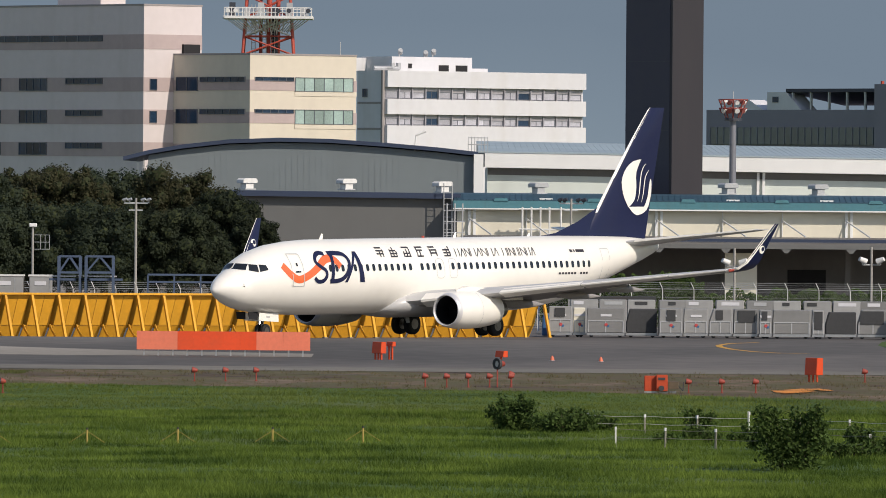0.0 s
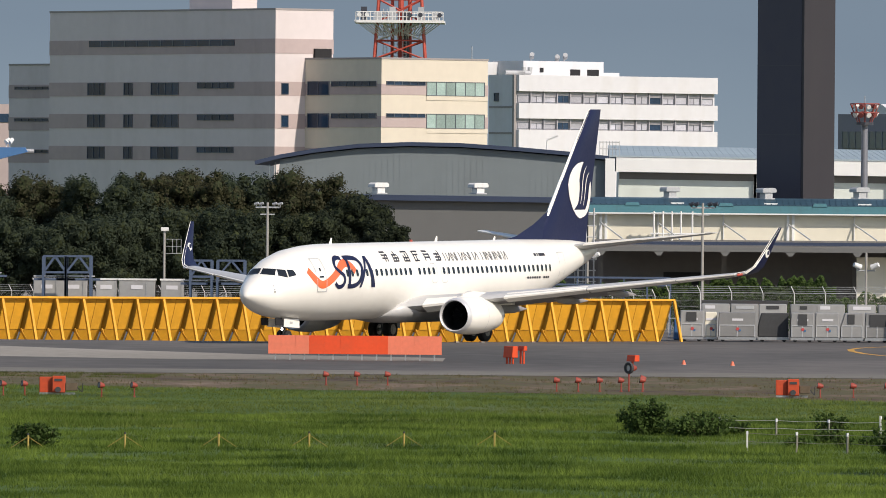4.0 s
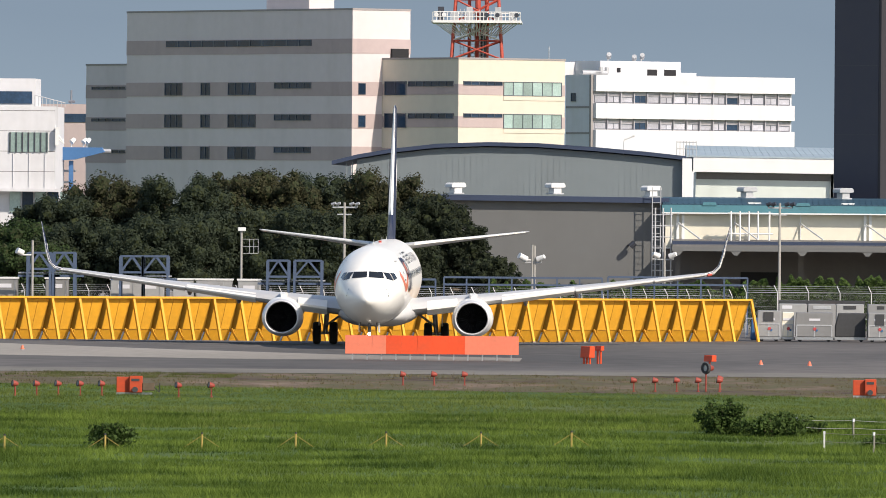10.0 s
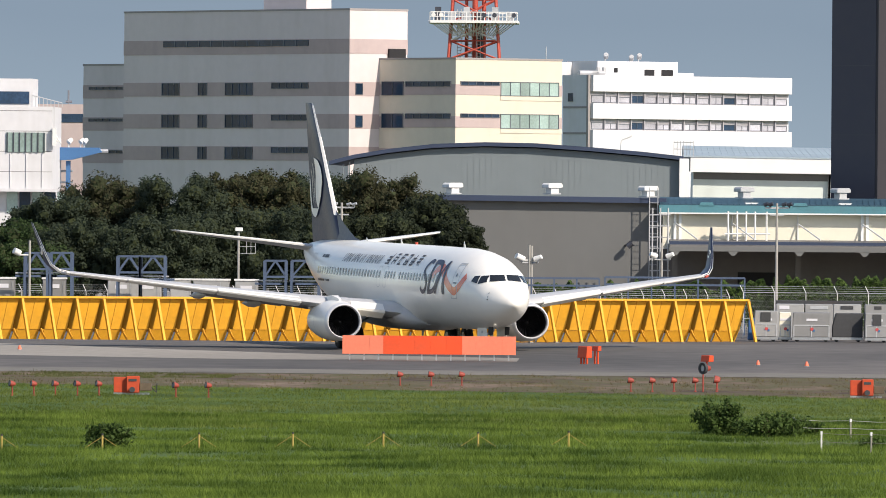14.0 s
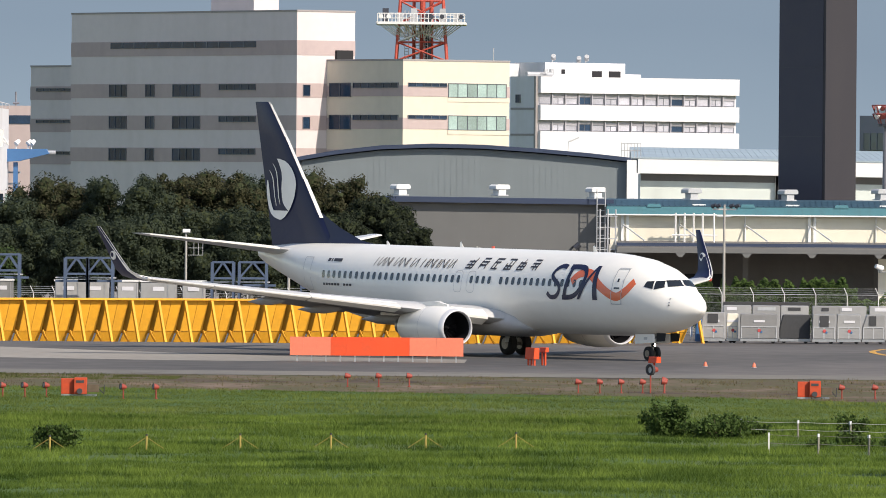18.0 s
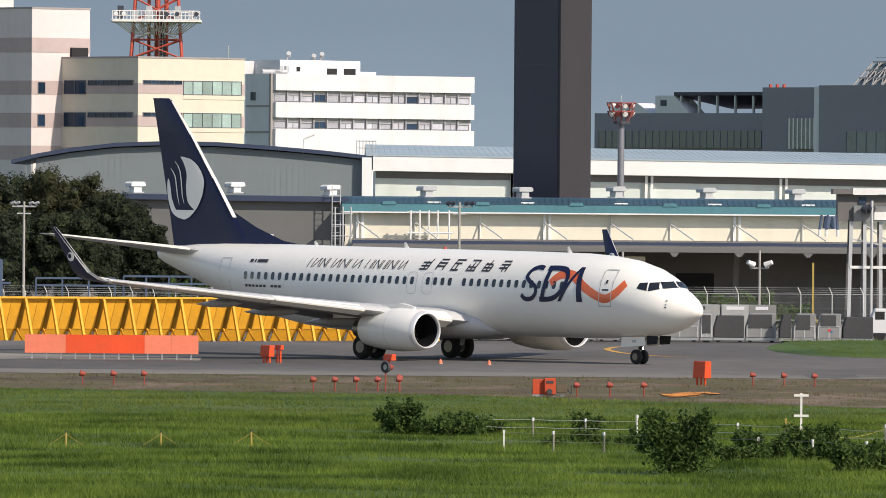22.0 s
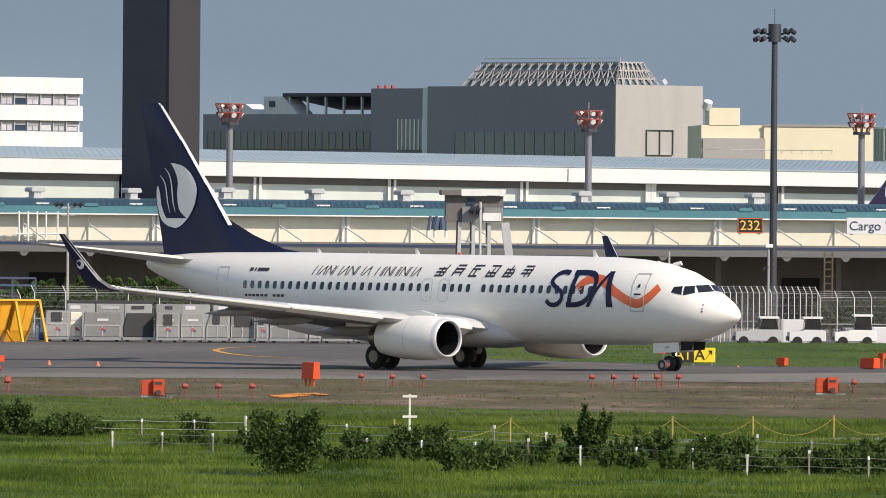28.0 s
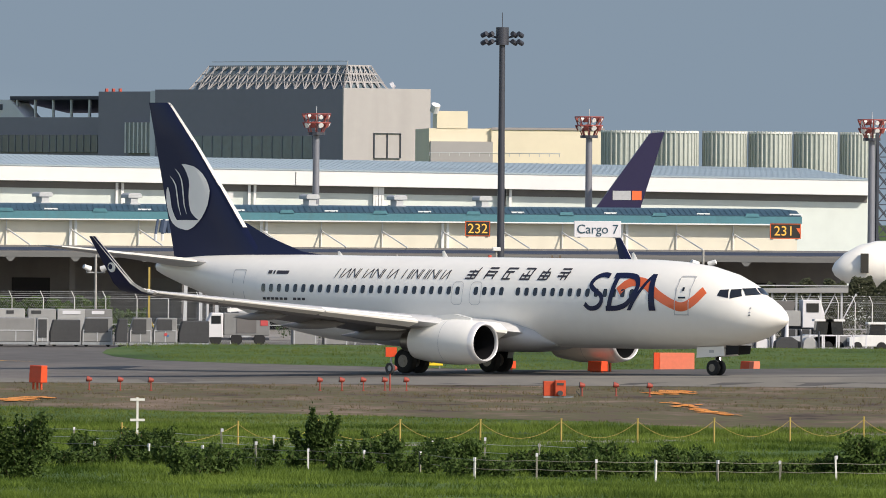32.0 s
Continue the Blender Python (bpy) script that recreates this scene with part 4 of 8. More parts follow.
for u in (-46.35, -45.40, -44.45, -44.18):
    part("lamp", rod(rod(bag(), (u, 1, 11.94), (u, 1, 12.29), 0.05), (u, 0.8, 12.34), (u + 0.25, 1, 12.60), 0.22, 10, 0.16), WHITE_METAL, boom)
for k in range(3):
    part("deck", box(bag(), -47.95, -45.24, 2.5, 5, 9.18 + k * 0.9 - 1, 9.18 + k * 0.9 - 0.85), GALV, boom)
far = thing("far_building", pose(0, 1300, -0.9), "distant beige office building", "building")
part("wall", box(bag(), -79.67, -71.85, 0, 20, 0, 19.21), BAND, far)
part("window_strip", box(bag(), -79.67, -71.99, -0.1, -0.01, 16.90, 17.98), PANE, far)
part("antenna", rod(rod(bag(), (-74.53, 3, 19.14), (-74.53, 3, 21.02), 0.12), (-74.89, 3, 19.57), (-74.09, 3, 19.57), 0.15), MASTGREY, far)

# red and white lattice mast behind the annex
mast = thing("lattice_mast", pose(-20.27, 1170, -0.9), "red and white steel lattice radio mast", "mast")
zb, zp = 23.69, 27.98
hw = 2.92
top = zp + 26
def leg_at(sx, sy, z):
    k = (z - zb) / (top - zb)
    return Vector((sx * (hw + (0.9 - hw) * k), sy * (hw + (0.9 - hw) * k), z))
pw = 5.00
levels = [zb, (zb + zp) / 2, zp, zp + 2.6, zp + 5.5, zp + 9, zp + 14, zp + 20, top]
for sx, sy in ((-1, -1), (1, -1), (1, 1), (-1, 1)):
    part("leg", rod(bag(), leg_at(sx, sy, zb - 24), leg_at(sx, sy, top), 0.16, 8), REDPAINT, mast, "red tubular leg")
for k, (a, b) in enumerate(zip(levels, levels[1:])):
    for s0, s1 in (((-1, -1), (1, -1)), ((1, -1), (1, 1)), ((1, 1), (-1, 1)), ((-1, 1), (-1, -1))):
        bm = bag()
        rod(bm, leg_at(*s0, a), leg_at(*s1, b), 0.1, 6)
        rod(bm, leg_at(*s1, a), leg_at(*s0, b), 0.1, 6)
        rod(bm, leg_at(*s0, b), leg_at(*s1, b), 0.09, 6)
        part("bracing", bm, REDPAINT if k % 2 == 0 else WHITE_METAL, mast)
part("core", rod(bag(), (0.75, 0, zb - 20), (0.75, 0, zp), 0.34, 10), MASTDARK, mast, "dark cable core")
for x, y, r in ((-0.9, 0.3, 0.2), (0.1, -0.5, 0.34), (1.1, 0.4, 0.26)):
    part("riser", rod(bag(), (x, y, zb - 4), (x, y, top), r, 10), REDPAINT, mast, "red cable riser")
for x in (-1.7, -0.45, 0.5):
    bm = bag()
    for k in range(16):
        rod(bm, (x - 0.22, -1.0, zb + 0.35 * k), (x + 0.22, -1.0, zb + 0.35 * k), 0.035, 5)
    for d in (-0.22, 0.22):
        rod(bm, (x + d, -1.0, zb - 1), (x + d, -1.0, zp + 1.5), 0.045, 5)
    part("cable_ladder", bm, GALV, mast, "grey cable ladder")
for k in range(7):
    x = -hw + 2 * hw * k / 6
    part("knee_brace", rod(rod(bag(), (x, -pw * 0.9, zp - 0.1), (x * 0.6 + 0.4, -hw * 0.7, zp - 1.9), 0.06, 6), (x, -hw, zp - 0.2), (x * 0.5 - 0.6, -hw * 0.8, zp - 1.3), 0.05, 6), WHITE_METAL, mast)
for z, w in ((zp, pw), (zp + 1.1, pw * 0.98)):
    bm = bag()
    for s0, s1 in (((-1, -1), (1, -1)), ((1, -1), (1, 1)), ((1, 1), (-1, 1)), ((-1, 1), (-1, -1))):
        beam(bm, (s0[0] * w, s0[1] * w, z), (s1[0] * w, s1[1] * w, z), 0.3 if z == zp else 0.1)
    part("platform_edge", bm, WHITE_METAL, mast, "white platform edge")
part("platform_deck", box(bag(), -pw, pw, -pw, pw, zp - 0.12, zp - 0.05), GALV, mast)
bm = bag()
for k in range(25):
    x = -pw + 2 * pw * k / 24
    rod(bm, (x, -pw, zp), (x, -pw, zp + 1.1), 0.05, 5)
    rod(bm, (x, -pw, zp), (x * 0.55, -hw * 0.8, zp - 1.6), 0.06, 5)
rod(bm, (-pw, -pw, zp + 0.55), (pw, -pw, zp + 0.55), 0.05, 5)
part("platform_railing", bm, WHITE_METAL, mast)
for k in range(6):
    x = -pw + 0.9 + 2 * (pw - 0.9) * k / 5
    part("platform_cabinet", box(bag(), x - 0.35, x + 0.35, -hw - 0.6, -hw - 0.1, zp, zp + (1.2 if k % 2 else 1.7)), GALV if k % 3 else MASTDARK, mast)
for x in (-pw + 0.4, -pw + 1.3, 1.2, 2.4, pw - 0.4):
    part("dish", rod(bag(), (x, -pw - 0.1, zp + 0.75), (x, -pw + 0.3, zp + 0.75), 0.26, 12), WHITE_METAL if x < 1 else MASTDARK, mast, smooth=True)


# apron flood masts with red lamp rings
def flood_mast(x, y, ztop, px):
    m = thing("flood_mast", pose(x, y, -0.9), "grey apron flood mast with red and white lamp ring", "mast", "apron flood masts")
    h = ztop + 0.9
    part("pole", rod(bag(), (0, 0, 0), (0, 0, h), 0.3, 14, 0.24), MASTGREY, m, smooth=True)
    part("platform", rod(bag(), (0, 0, h - 0.15), (0, 0, h + 0.05), 0.65, 12), MASTDARK, m)
    for k in range(10):
        a = k * math.tau / 10
        c, s = math.cos(a), math.sin(a)
        part("floodlight", rod(rod(bag(), (0.95 * c, 0.95 * s, h + 0.55), (0.55 * c, 0.55 * s, h + 0.75), 0.2, 10, 0.13), (0.95 * c, 0.95 * s, h + 1.15), (0.6 * c, 0.6 * s, h + 1.3), 0.17, 10, 0.12), LAMP_BROWN if k % 2 else WHITE_METAL, m, "red floodlight" if k % 2 else "white floodlight")
    bm = bag()
    for k in range(8):
        a = k * math.tau / 8
        part("cage_bar", rod(bag(), (0.5 * math.cos(a), 0.5 * math.sin(a), h), (1.05 * math.cos(a), 1.05 * math.sin(a), h + 1.4), 0.05, 5), LAMP_BROWN, m)
        b = (k + 1) * math.tau / 8
        part("cage_ring", rod(bag(), (1.05 * math.cos(a), 1.05 * math.sin(a), h + 1.4), (1.05 * math.cos(b), 1.05 * math.sin(b), h + 1.4), 0.05, 5), LAMP_BROWN, m)
        part("cage_ring", rod(bag(), (1.0 * math.cos(a), 1.0 * math.sin(a), h + 0.75), (1.0 * math.cos(b), 1.0 * math.sin(b), h + 0.75), 0.06, 5), LAMP_BROWN, m)
    part("lightning_rod", rod(bag(), (0, 0, h), (0, 0, h + 2.0), 0.03, 6), GALV, m)
    return m


for u, z in ((21.25, 13.11),(47.70, 12.83),(67.88, 12.78),(88.89, 12.75)):
    flood_mast(u, 748, z, 0)
dm = thing("tall_flood_mast", pose(53.76, 655, -0.9), "tall dark flood mast with six lamps", "mast")
h = 18.93
part("pole", rod(bag(), (0, 0, 0), (0, 0, h), 0.27, 14, 0.19), MASTDARK, dm, smooth=True)
part("head", rod(bag(), (0, 0, h), (0, 0, h + 1.15), 0.42, 12), MASTDARK, dm, smooth=True)
part("lightning_rod", rod(bag(), (0, 0, h + 1.1), (0, 0, h + 2.1), 0.025, 6), MASTDARK, dm)
for d in (-1.15, -0.75, 0.75, 1.15):
    for dz in (0, 0.5):
        part("floodlight", rod(rod(bag(), (0, 0, h + 0.35), (d, 0, h + 0.15 + dz), 0.04, 6), (d - 0.12 * (1 if d > 0 else -1), -0.2, h + 0.25 + dz), (d + 0.15 * (1 if d > 0 else -1), 0.1, h + 0.1 + dz), 0.16, 10), MASTDARK, dm)

# purple tail of a parked freighter
ft = thing("parked_freighter", pose(0, 744, -0.9), "purple tail fin of a parked freighter behind the cargo building", "airplane")
part("tail_fin", prism(bag(), [(67.48, 7.70), (68.19, 8.57), (71.98, 13.88), (73.07, 14.01), (71.36, 8.49), (71.15, 7.49)], "y", -0.25, 0.25), PURPLE, ft, "purple tail fin")
part("logo_bar", box(bag(), 69.27, 70.61, -0.28, -0.25, 8.98, 9.65), GALV, ft, "pale grey logo block")
part("logo_bar", box(bag(), 70.69, 71.40, -0.28, -0.25, 8.98, 9.65), ORANGE_PAINT, ft, "orange logo block")
part("fuselage", rod(bag(), (70.40, 1, 3.0), (78.75, 1, 3.0), 2.2, 20), PURPLE, ft, smooth=True)

# ---- airliner ----
# Local frame: main gear on the ground at the origin, nose along +x, port along +y. Stations run aft from the nose tip.
STATIONS = [(0.0, 2.66, 0.03, 0.03), (0.08, 2.67, 0.18, 0.17), (0.3, 2.73, 0.4, 0.37), (0.7, 2.75, 0.7, 0.63), (1.2, 2.77, 0.97, 0.89), (1.62, 2.78, 1.13, 1.04), (1.9, 2.89, 1.24, 1.23), (2.3, 2.96, 1.38, 1.38), (3.1, 3.07, 1.59, 1.6),
            (4.4, 3.18, 1.75, 1.81), (6.0, 3.23, 1.85, 1.94), (7.5, 3.255, 1.88, 1.99), (11, 3.26, 1.88, 2.0), (15, 3.26, 1.88, 2.0), (20, 3.26, 1.88, 2.0), (25, 3.26, 1.88, 2.0), (27, 3.34, 1.86, 1.93), (29, 3.5, 1.76, 1.77), (31, 3.74, 1.57, 1.51),
            (33, 4.02, 1.3, 1.21), (35, 4.29, 0.94, 0.88), (36.5, 4.46, 0.62, 0.6), (37.5, 4.57, 0.36, 0.38), (38.0, 4.62, 0.2, 0.22)]
MG = 19.6


def section(s):
    for a, b in zip(STATIONS, STATIONS[1:]):
        if a[0] <= s <= b[0]:
            k = (s - a[0]) / (b[0] - a[0])
            return [p + (q - p) * k for p, q in zip(a[1:], b[1:])]
    return STATIONS[-1][1:]


def skin(s, z, side, off=0.0):
    """The point of the fuselage's side at station s and height z; side 1: port, -1: starboard."""
    c, w, h = section(s)
    k = max(-0.995, min(0.995, (z - c) / h))
    n = Vector((0, math.sqrt(1 - k * k) * h, k * w)).normalized()
    return Vector((MG - s, side * (w * math.sqrt(1 - k * k) + off * n.y), c + h * k + off * n.z))


def brow(y, z, off=0.02):
    """The point of the nose at half-width y and height z."""
    lo, hi = 0.0, 8.0
    for _ in range(40):
        s = (lo + hi) / 2
        c, w, h = section(s)
        if (y / w) ** 2 + ((z - c) / h) ** 2 > 1:
            lo = s
        else:
            hi = s
    return Vector((MG - hi + off, y * (1 + off), z + off * 0.6))


def grid_face(bm, fn, nu, nv):
    g = [[bm.verts.new(fn(i / nu, j / nv)) for i in range(nu + 1)] for j in range(nv + 1)]
    for a, b in zip(g, g[1:]):
        for i in range(nu):
            bm.faces.new((a[i], a[i + 1], b[i + 1], b[i]))
    return bm


def decal(bm, side, quad, off=0.014, nu=1, nv=4):
    """Paint on the fuselage: quad of (station, height) corners laid on the skin."""
    (a, b), (c, d), (e, f), (g, h) = quad

    def at(u, v):
        s = (a + (c - a) * u) * (1 - v) + (g + (e - g) * u) * v
        z = (b + (d - b) * u) * (1 - v) + (h + (f - h) * u) * v
        return skin(s, z, side, off)
    return grid_face(bm, at, nu, nv)


def band(bm, side, pts, wid, off=0.01, n=10):
    """A painted ribbon along (station, height) points."""
    path = []
    for i in range(len(pts) - 1):
        p0, p1, p2, p3 = pts[max(0, i - 1)], pts[i], pts[i + 1], pts[min(len(pts) - 1, i + 2)]
        for k in range(n):
            t = k / n
            path.append([0.5 * (2 * b + (c - a) * t + (2 * a - 5 * b + 4 * c - d) * t * t + (3 * b - a - 3 * c + d) * t ** 3) for a, b, c, d in zip(p0, p1, p2, p3)])
    path.append(list(pts[-1]))
    rows = []
    for i, p in enumerate(path):
        a, b = path[max(0, i - 1)], path[min(len(path) - 1, i + 1)]
        t = Vector((b[0] - a[0], b[1] - a[1])).normalized()
        nx, nz = -t.y * wid / 2, t.x * wid / 2
        rows.append([bm.verts.new(skin(p[0] + nx * q, p[1] + nz * q, side, off)) for q in (-1, -0.33, 0.33, 1)])
    for a, b in zip(rows, rows[1:]):
        for i in range(3):
            bm.faces.new((a[i], a[i + 1], b[i + 1], b[i]))
    return bm


def airfoil(le, te, y, z, t, cant=0.0, up=0.55):
    """A closed wing section from leading edge station le to te."""
    prof = [(0, 0), (0.03, 0.42), (0.1, 0.75), (0.25, 1), (0.45, 0.95), (0.7, 0.55), (0.9, 0.2), (1, 0.03)]
    pts = [(k, up * h) for k, h in prof] + [(k, (up - 1) * h) for k, h in prof[::-1][:-1]]
    return [(MG - le - k * (te - le), y - h * t * math.sin(cant), z + h * t * math.cos(cant)) for k, h in pts]


plane = thing("airliner", pose(0, 0, 0), "white twin-jet airliner with navy tail and orange swoosh, taxiing", "airplane")
N = 48
fine = []
for a, b in zip(STATIONS, STATIONS[1:]):
    m = max(1, int((b[0] - a[0]) / 0.9))
    fine += [tuple(p + (q - p) * k / m for p, q in zip(a, b)) for k in range(m)]
fine.append(STATIONS[-1])
part("fuselage", loft(bag(), [[(MG - s, w * math.cos(k * math.tau / N), c + h * math.sin(k * math.tau / N)) for k in range(N)] for s, c, w, h in fine]), WHITE_PAINT, plane, smooth=True)
# belly fairing under the wing
bm = bag()
rings = []
for s, w, z0, z1 in ((12.9, 0.9, 1.3, 1.7), (13.5, 1.7, 1.12, 2.3), (14.5, 2.02, 1.02, 2.6), (19, 2.05, 1.0, 2.6), (21.5, 1.9, 1.08, 2.4), (23.4, 1.3, 1.2, 2.0), (24.3, 0.5, 1.3, 1.5)):
    rings.append([(MG - s, w * math.copysign(abs(math.cos(a)) ** 0.7, math.cos(a)), (z0 + z1) / 2 + (z1 - z0) / 2 * math.sin(a)) for a in [k * math.tau / 24 for k in range(24)]])
part("belly_fairing", loft(bm, rings), GREY_PAINT, plane, smooth=True)
part("tail_cone", rod(bag(), (MG - 37.95, 0, 4.62), (MG - 38.15, 0, 4.64), 0.17, 14, 0.1), EXHAUST, plane, "bare metal exhaust outlet")

# cockpit glazing
for side in (1, -1):
    def at(u, v):
        y = 0.05 + 0.74 * u - 0.1 * v * u
        p = brow(y, (3.77 - 0.06 * u) * (1 - v) + (4.05 - 0.03 * u) * v)
        return Vector((p.x, side * p.y, p.z))
    part("windscreen", grid_face(bag(), at, 6, 5), GLASS, plane, "dark windscreen pane")
    part("cockpit_window", decal(bag(), side, ((1.86, 3.68), (2.3, 3.58), (2.42, 3.97), (2.06, 4.0)), 0.02, 4, 4), GLASS, plane, "dark side window")
    part("cockpit_window", decal(bag(), side, ((2.38, 3.6), (2.9, 3.7), (2.86, 3.95), (2.5, 3.98)), 0.02, 4, 4), GLASS, plane, "dark side window")

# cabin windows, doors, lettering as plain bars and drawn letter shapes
WINS = [29.84 - 0.523 * k for k in range(24)] + [16.71, 16.2, 15.69, 15.18] + [14.2 - 0.515 * k for k in range(14)]


def outline(bm, side, s0, s1, z0, z1, r, wid, off=0.017):
    """The rounded outline of a door."""
    pts = []
    for cx, cz, a0 in ((s1 - r, z1 - r, 0), (s0 + r, z1 - r, 90), (s0 + r, z0 + r, 180), (s1 - r, z0 + r, 270)):
        pts += [(cx + r * math.cos(radians(a0 + 30 * k)), cz + r * math.sin(radians(a0 + 30 * k))) for k in range(4)]
    return band(bm, side, pts + pts[:1], wid, off, 3)


def strokes(bm, side, s0, z0, w, h, lines, wid, off=0.016, lean=0.3):
    """Straight bars of paint in a slanted cell, given by (across, up) ends that run with the reading direction."""
    f = 1 if side > 0 else -1
    for u0, v0, u1, v1 in lines:
        a = (s0 + f * (u0 * w + lean * v0 * h), z0 + v0 * h)
        b = (s0 + f * (u1 * w + lean * v1 * h), z0 + v1 * h)
        band(bm, side, [a, b], wid, off, 3)
    return bm


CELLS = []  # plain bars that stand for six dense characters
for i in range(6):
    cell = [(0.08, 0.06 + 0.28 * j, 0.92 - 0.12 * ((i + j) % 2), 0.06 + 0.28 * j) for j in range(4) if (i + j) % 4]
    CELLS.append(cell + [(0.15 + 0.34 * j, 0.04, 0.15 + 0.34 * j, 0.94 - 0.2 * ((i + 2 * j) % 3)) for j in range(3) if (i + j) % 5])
TITLE = mat("title_dark_paint", (0.035, 0.032, 0.04), 0.5, var=0.1)
for side in (1, -1):
    f = 1 if side > 0 else -1
    for s in WINS:
        bm = bag()
        z = 3.75
        o = [skin(s + 0.125 * math.copysign(abs(math.cos(a)) ** 0.6, math.cos(a)), z + 0.185 * math.copysign(abs(math.sin(a)) ** 0.6, math.sin(a)), side, 0.012) for a in [(k + 0.5) * math.tau / 16 for k in range(16)]]
        bm.faces.new([bm.verts.new(p) for p in o])
        part("cabin_window", bm, GLASS, plane)
    d0, d1 = (4.5, 5.36) if side > 0 else (4.28, 5.03)
    part("cabin_door", outline(bag(), side, d0, d1, 2.84, 4.52, 0.1, 0.045, 0.026), GREY_PAINT, plane, "grey-edged door outline")
    part("cabin_door", outline(bag(), side, 31.2, 31.98, 2.95, 4.55, 0.1, 0.035), GREY_PAINT, plane, "grey-edged door outline")
    for a in (16.41, 17.5):
        part("exit_door", outline(bag(), side, a, a + 0.64, 3.13, 4.15, 0.2, 0.025), GREY_PAINT, plane, "grey-edged door outline")
    dc = (d0 + d1) / 2
    part("door_handle", decal(bag(), side, ((dc - 0.2, 3.55), (dc + 0.2, 3.55), (dc + 0.2, 3.63), (dc - 0.2, 3.63)), 0.03), GLASS, plane)
    part("door_window", decal(bag(), side, ((dc - 0.06, 3.88), (dc + 0.06, 3.88), (dc + 0.06, 4.04), (dc - 0.06, 4.04)), 0.03), GLASS, plane)
    sw = 0.32 if side > 0 else 0.0
    wave = [(3.58, 3.94), (4.01, 3.48), (4.61, 3.19), (5.27, 3.34), (6.12, 3.75), (6.82, 4.17), (7.44, 4.27), (7.94, 4.14), (8.3, 3.82)]
    part("orange_swoosh", band(bag(), side, [(a + sw * max(0.0, min(1.0, (8.6 - a) / 1.6)), z) for a, z in wave], 0.4), ORANGE_PAINT, plane, "orange painted swoosh")
    # navy letters S, D and A: a ribbon, an open loop and a wedge
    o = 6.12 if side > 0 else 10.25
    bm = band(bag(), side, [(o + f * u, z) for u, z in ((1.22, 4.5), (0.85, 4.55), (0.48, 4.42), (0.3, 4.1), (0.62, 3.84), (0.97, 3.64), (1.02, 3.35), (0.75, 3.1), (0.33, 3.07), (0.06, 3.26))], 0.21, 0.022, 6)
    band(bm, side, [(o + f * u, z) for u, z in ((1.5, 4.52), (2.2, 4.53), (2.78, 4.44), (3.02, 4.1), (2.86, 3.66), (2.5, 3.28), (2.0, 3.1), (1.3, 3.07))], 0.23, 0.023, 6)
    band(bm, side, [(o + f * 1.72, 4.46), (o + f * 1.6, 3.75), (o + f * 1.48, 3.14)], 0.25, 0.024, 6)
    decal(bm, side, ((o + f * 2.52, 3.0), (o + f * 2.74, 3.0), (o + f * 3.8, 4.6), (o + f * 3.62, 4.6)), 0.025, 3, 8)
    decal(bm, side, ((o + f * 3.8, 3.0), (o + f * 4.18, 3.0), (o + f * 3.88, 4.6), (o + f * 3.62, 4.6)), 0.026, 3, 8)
    part("navy_emblem", bm, NAVY, plane, "navy letters S, D and A drawn as ribbon, loop and wedge")
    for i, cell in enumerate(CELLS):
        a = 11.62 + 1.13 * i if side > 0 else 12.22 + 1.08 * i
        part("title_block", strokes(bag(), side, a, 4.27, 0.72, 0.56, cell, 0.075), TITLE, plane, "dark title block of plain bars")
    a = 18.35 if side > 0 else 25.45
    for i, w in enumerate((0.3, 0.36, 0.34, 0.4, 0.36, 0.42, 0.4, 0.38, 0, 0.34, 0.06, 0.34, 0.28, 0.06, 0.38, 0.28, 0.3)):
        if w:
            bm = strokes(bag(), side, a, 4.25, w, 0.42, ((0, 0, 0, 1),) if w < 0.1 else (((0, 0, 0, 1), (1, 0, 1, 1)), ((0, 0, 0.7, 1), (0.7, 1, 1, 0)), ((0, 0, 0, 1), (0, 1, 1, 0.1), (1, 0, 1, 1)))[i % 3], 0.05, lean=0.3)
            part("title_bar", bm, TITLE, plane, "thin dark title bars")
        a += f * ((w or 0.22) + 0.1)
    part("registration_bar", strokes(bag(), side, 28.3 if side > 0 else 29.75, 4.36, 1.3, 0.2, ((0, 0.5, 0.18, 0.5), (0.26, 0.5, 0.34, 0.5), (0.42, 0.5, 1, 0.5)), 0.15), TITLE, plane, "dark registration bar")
    for i in range(10):
        if i != 6:
            part("type_bar", strokes(bag(), side, (26.9 if side > 0 else 29.9) + f * 0.29 * i, 3.2, 0.2, 0.12, ((0, 0.5, 1, 0.5),), 0.11), TITLE, plane, "small dark type bar")
    for s, z in ((1.35, 2.86), (1.35, 2.98), (1.35, 3.16)):
        bm = bag()
        o = [skin(s + 0.045 * math.cos(a), z + 0.035 * math.sin(a), side, 0.02) for a in [k * math.tau / 10 for k in range(10)]]
        bm.faces.new([bm.verts.new(p) for p in o])
        part("probe", bm, STEEL if z > 2.9 else GLASS, plane)

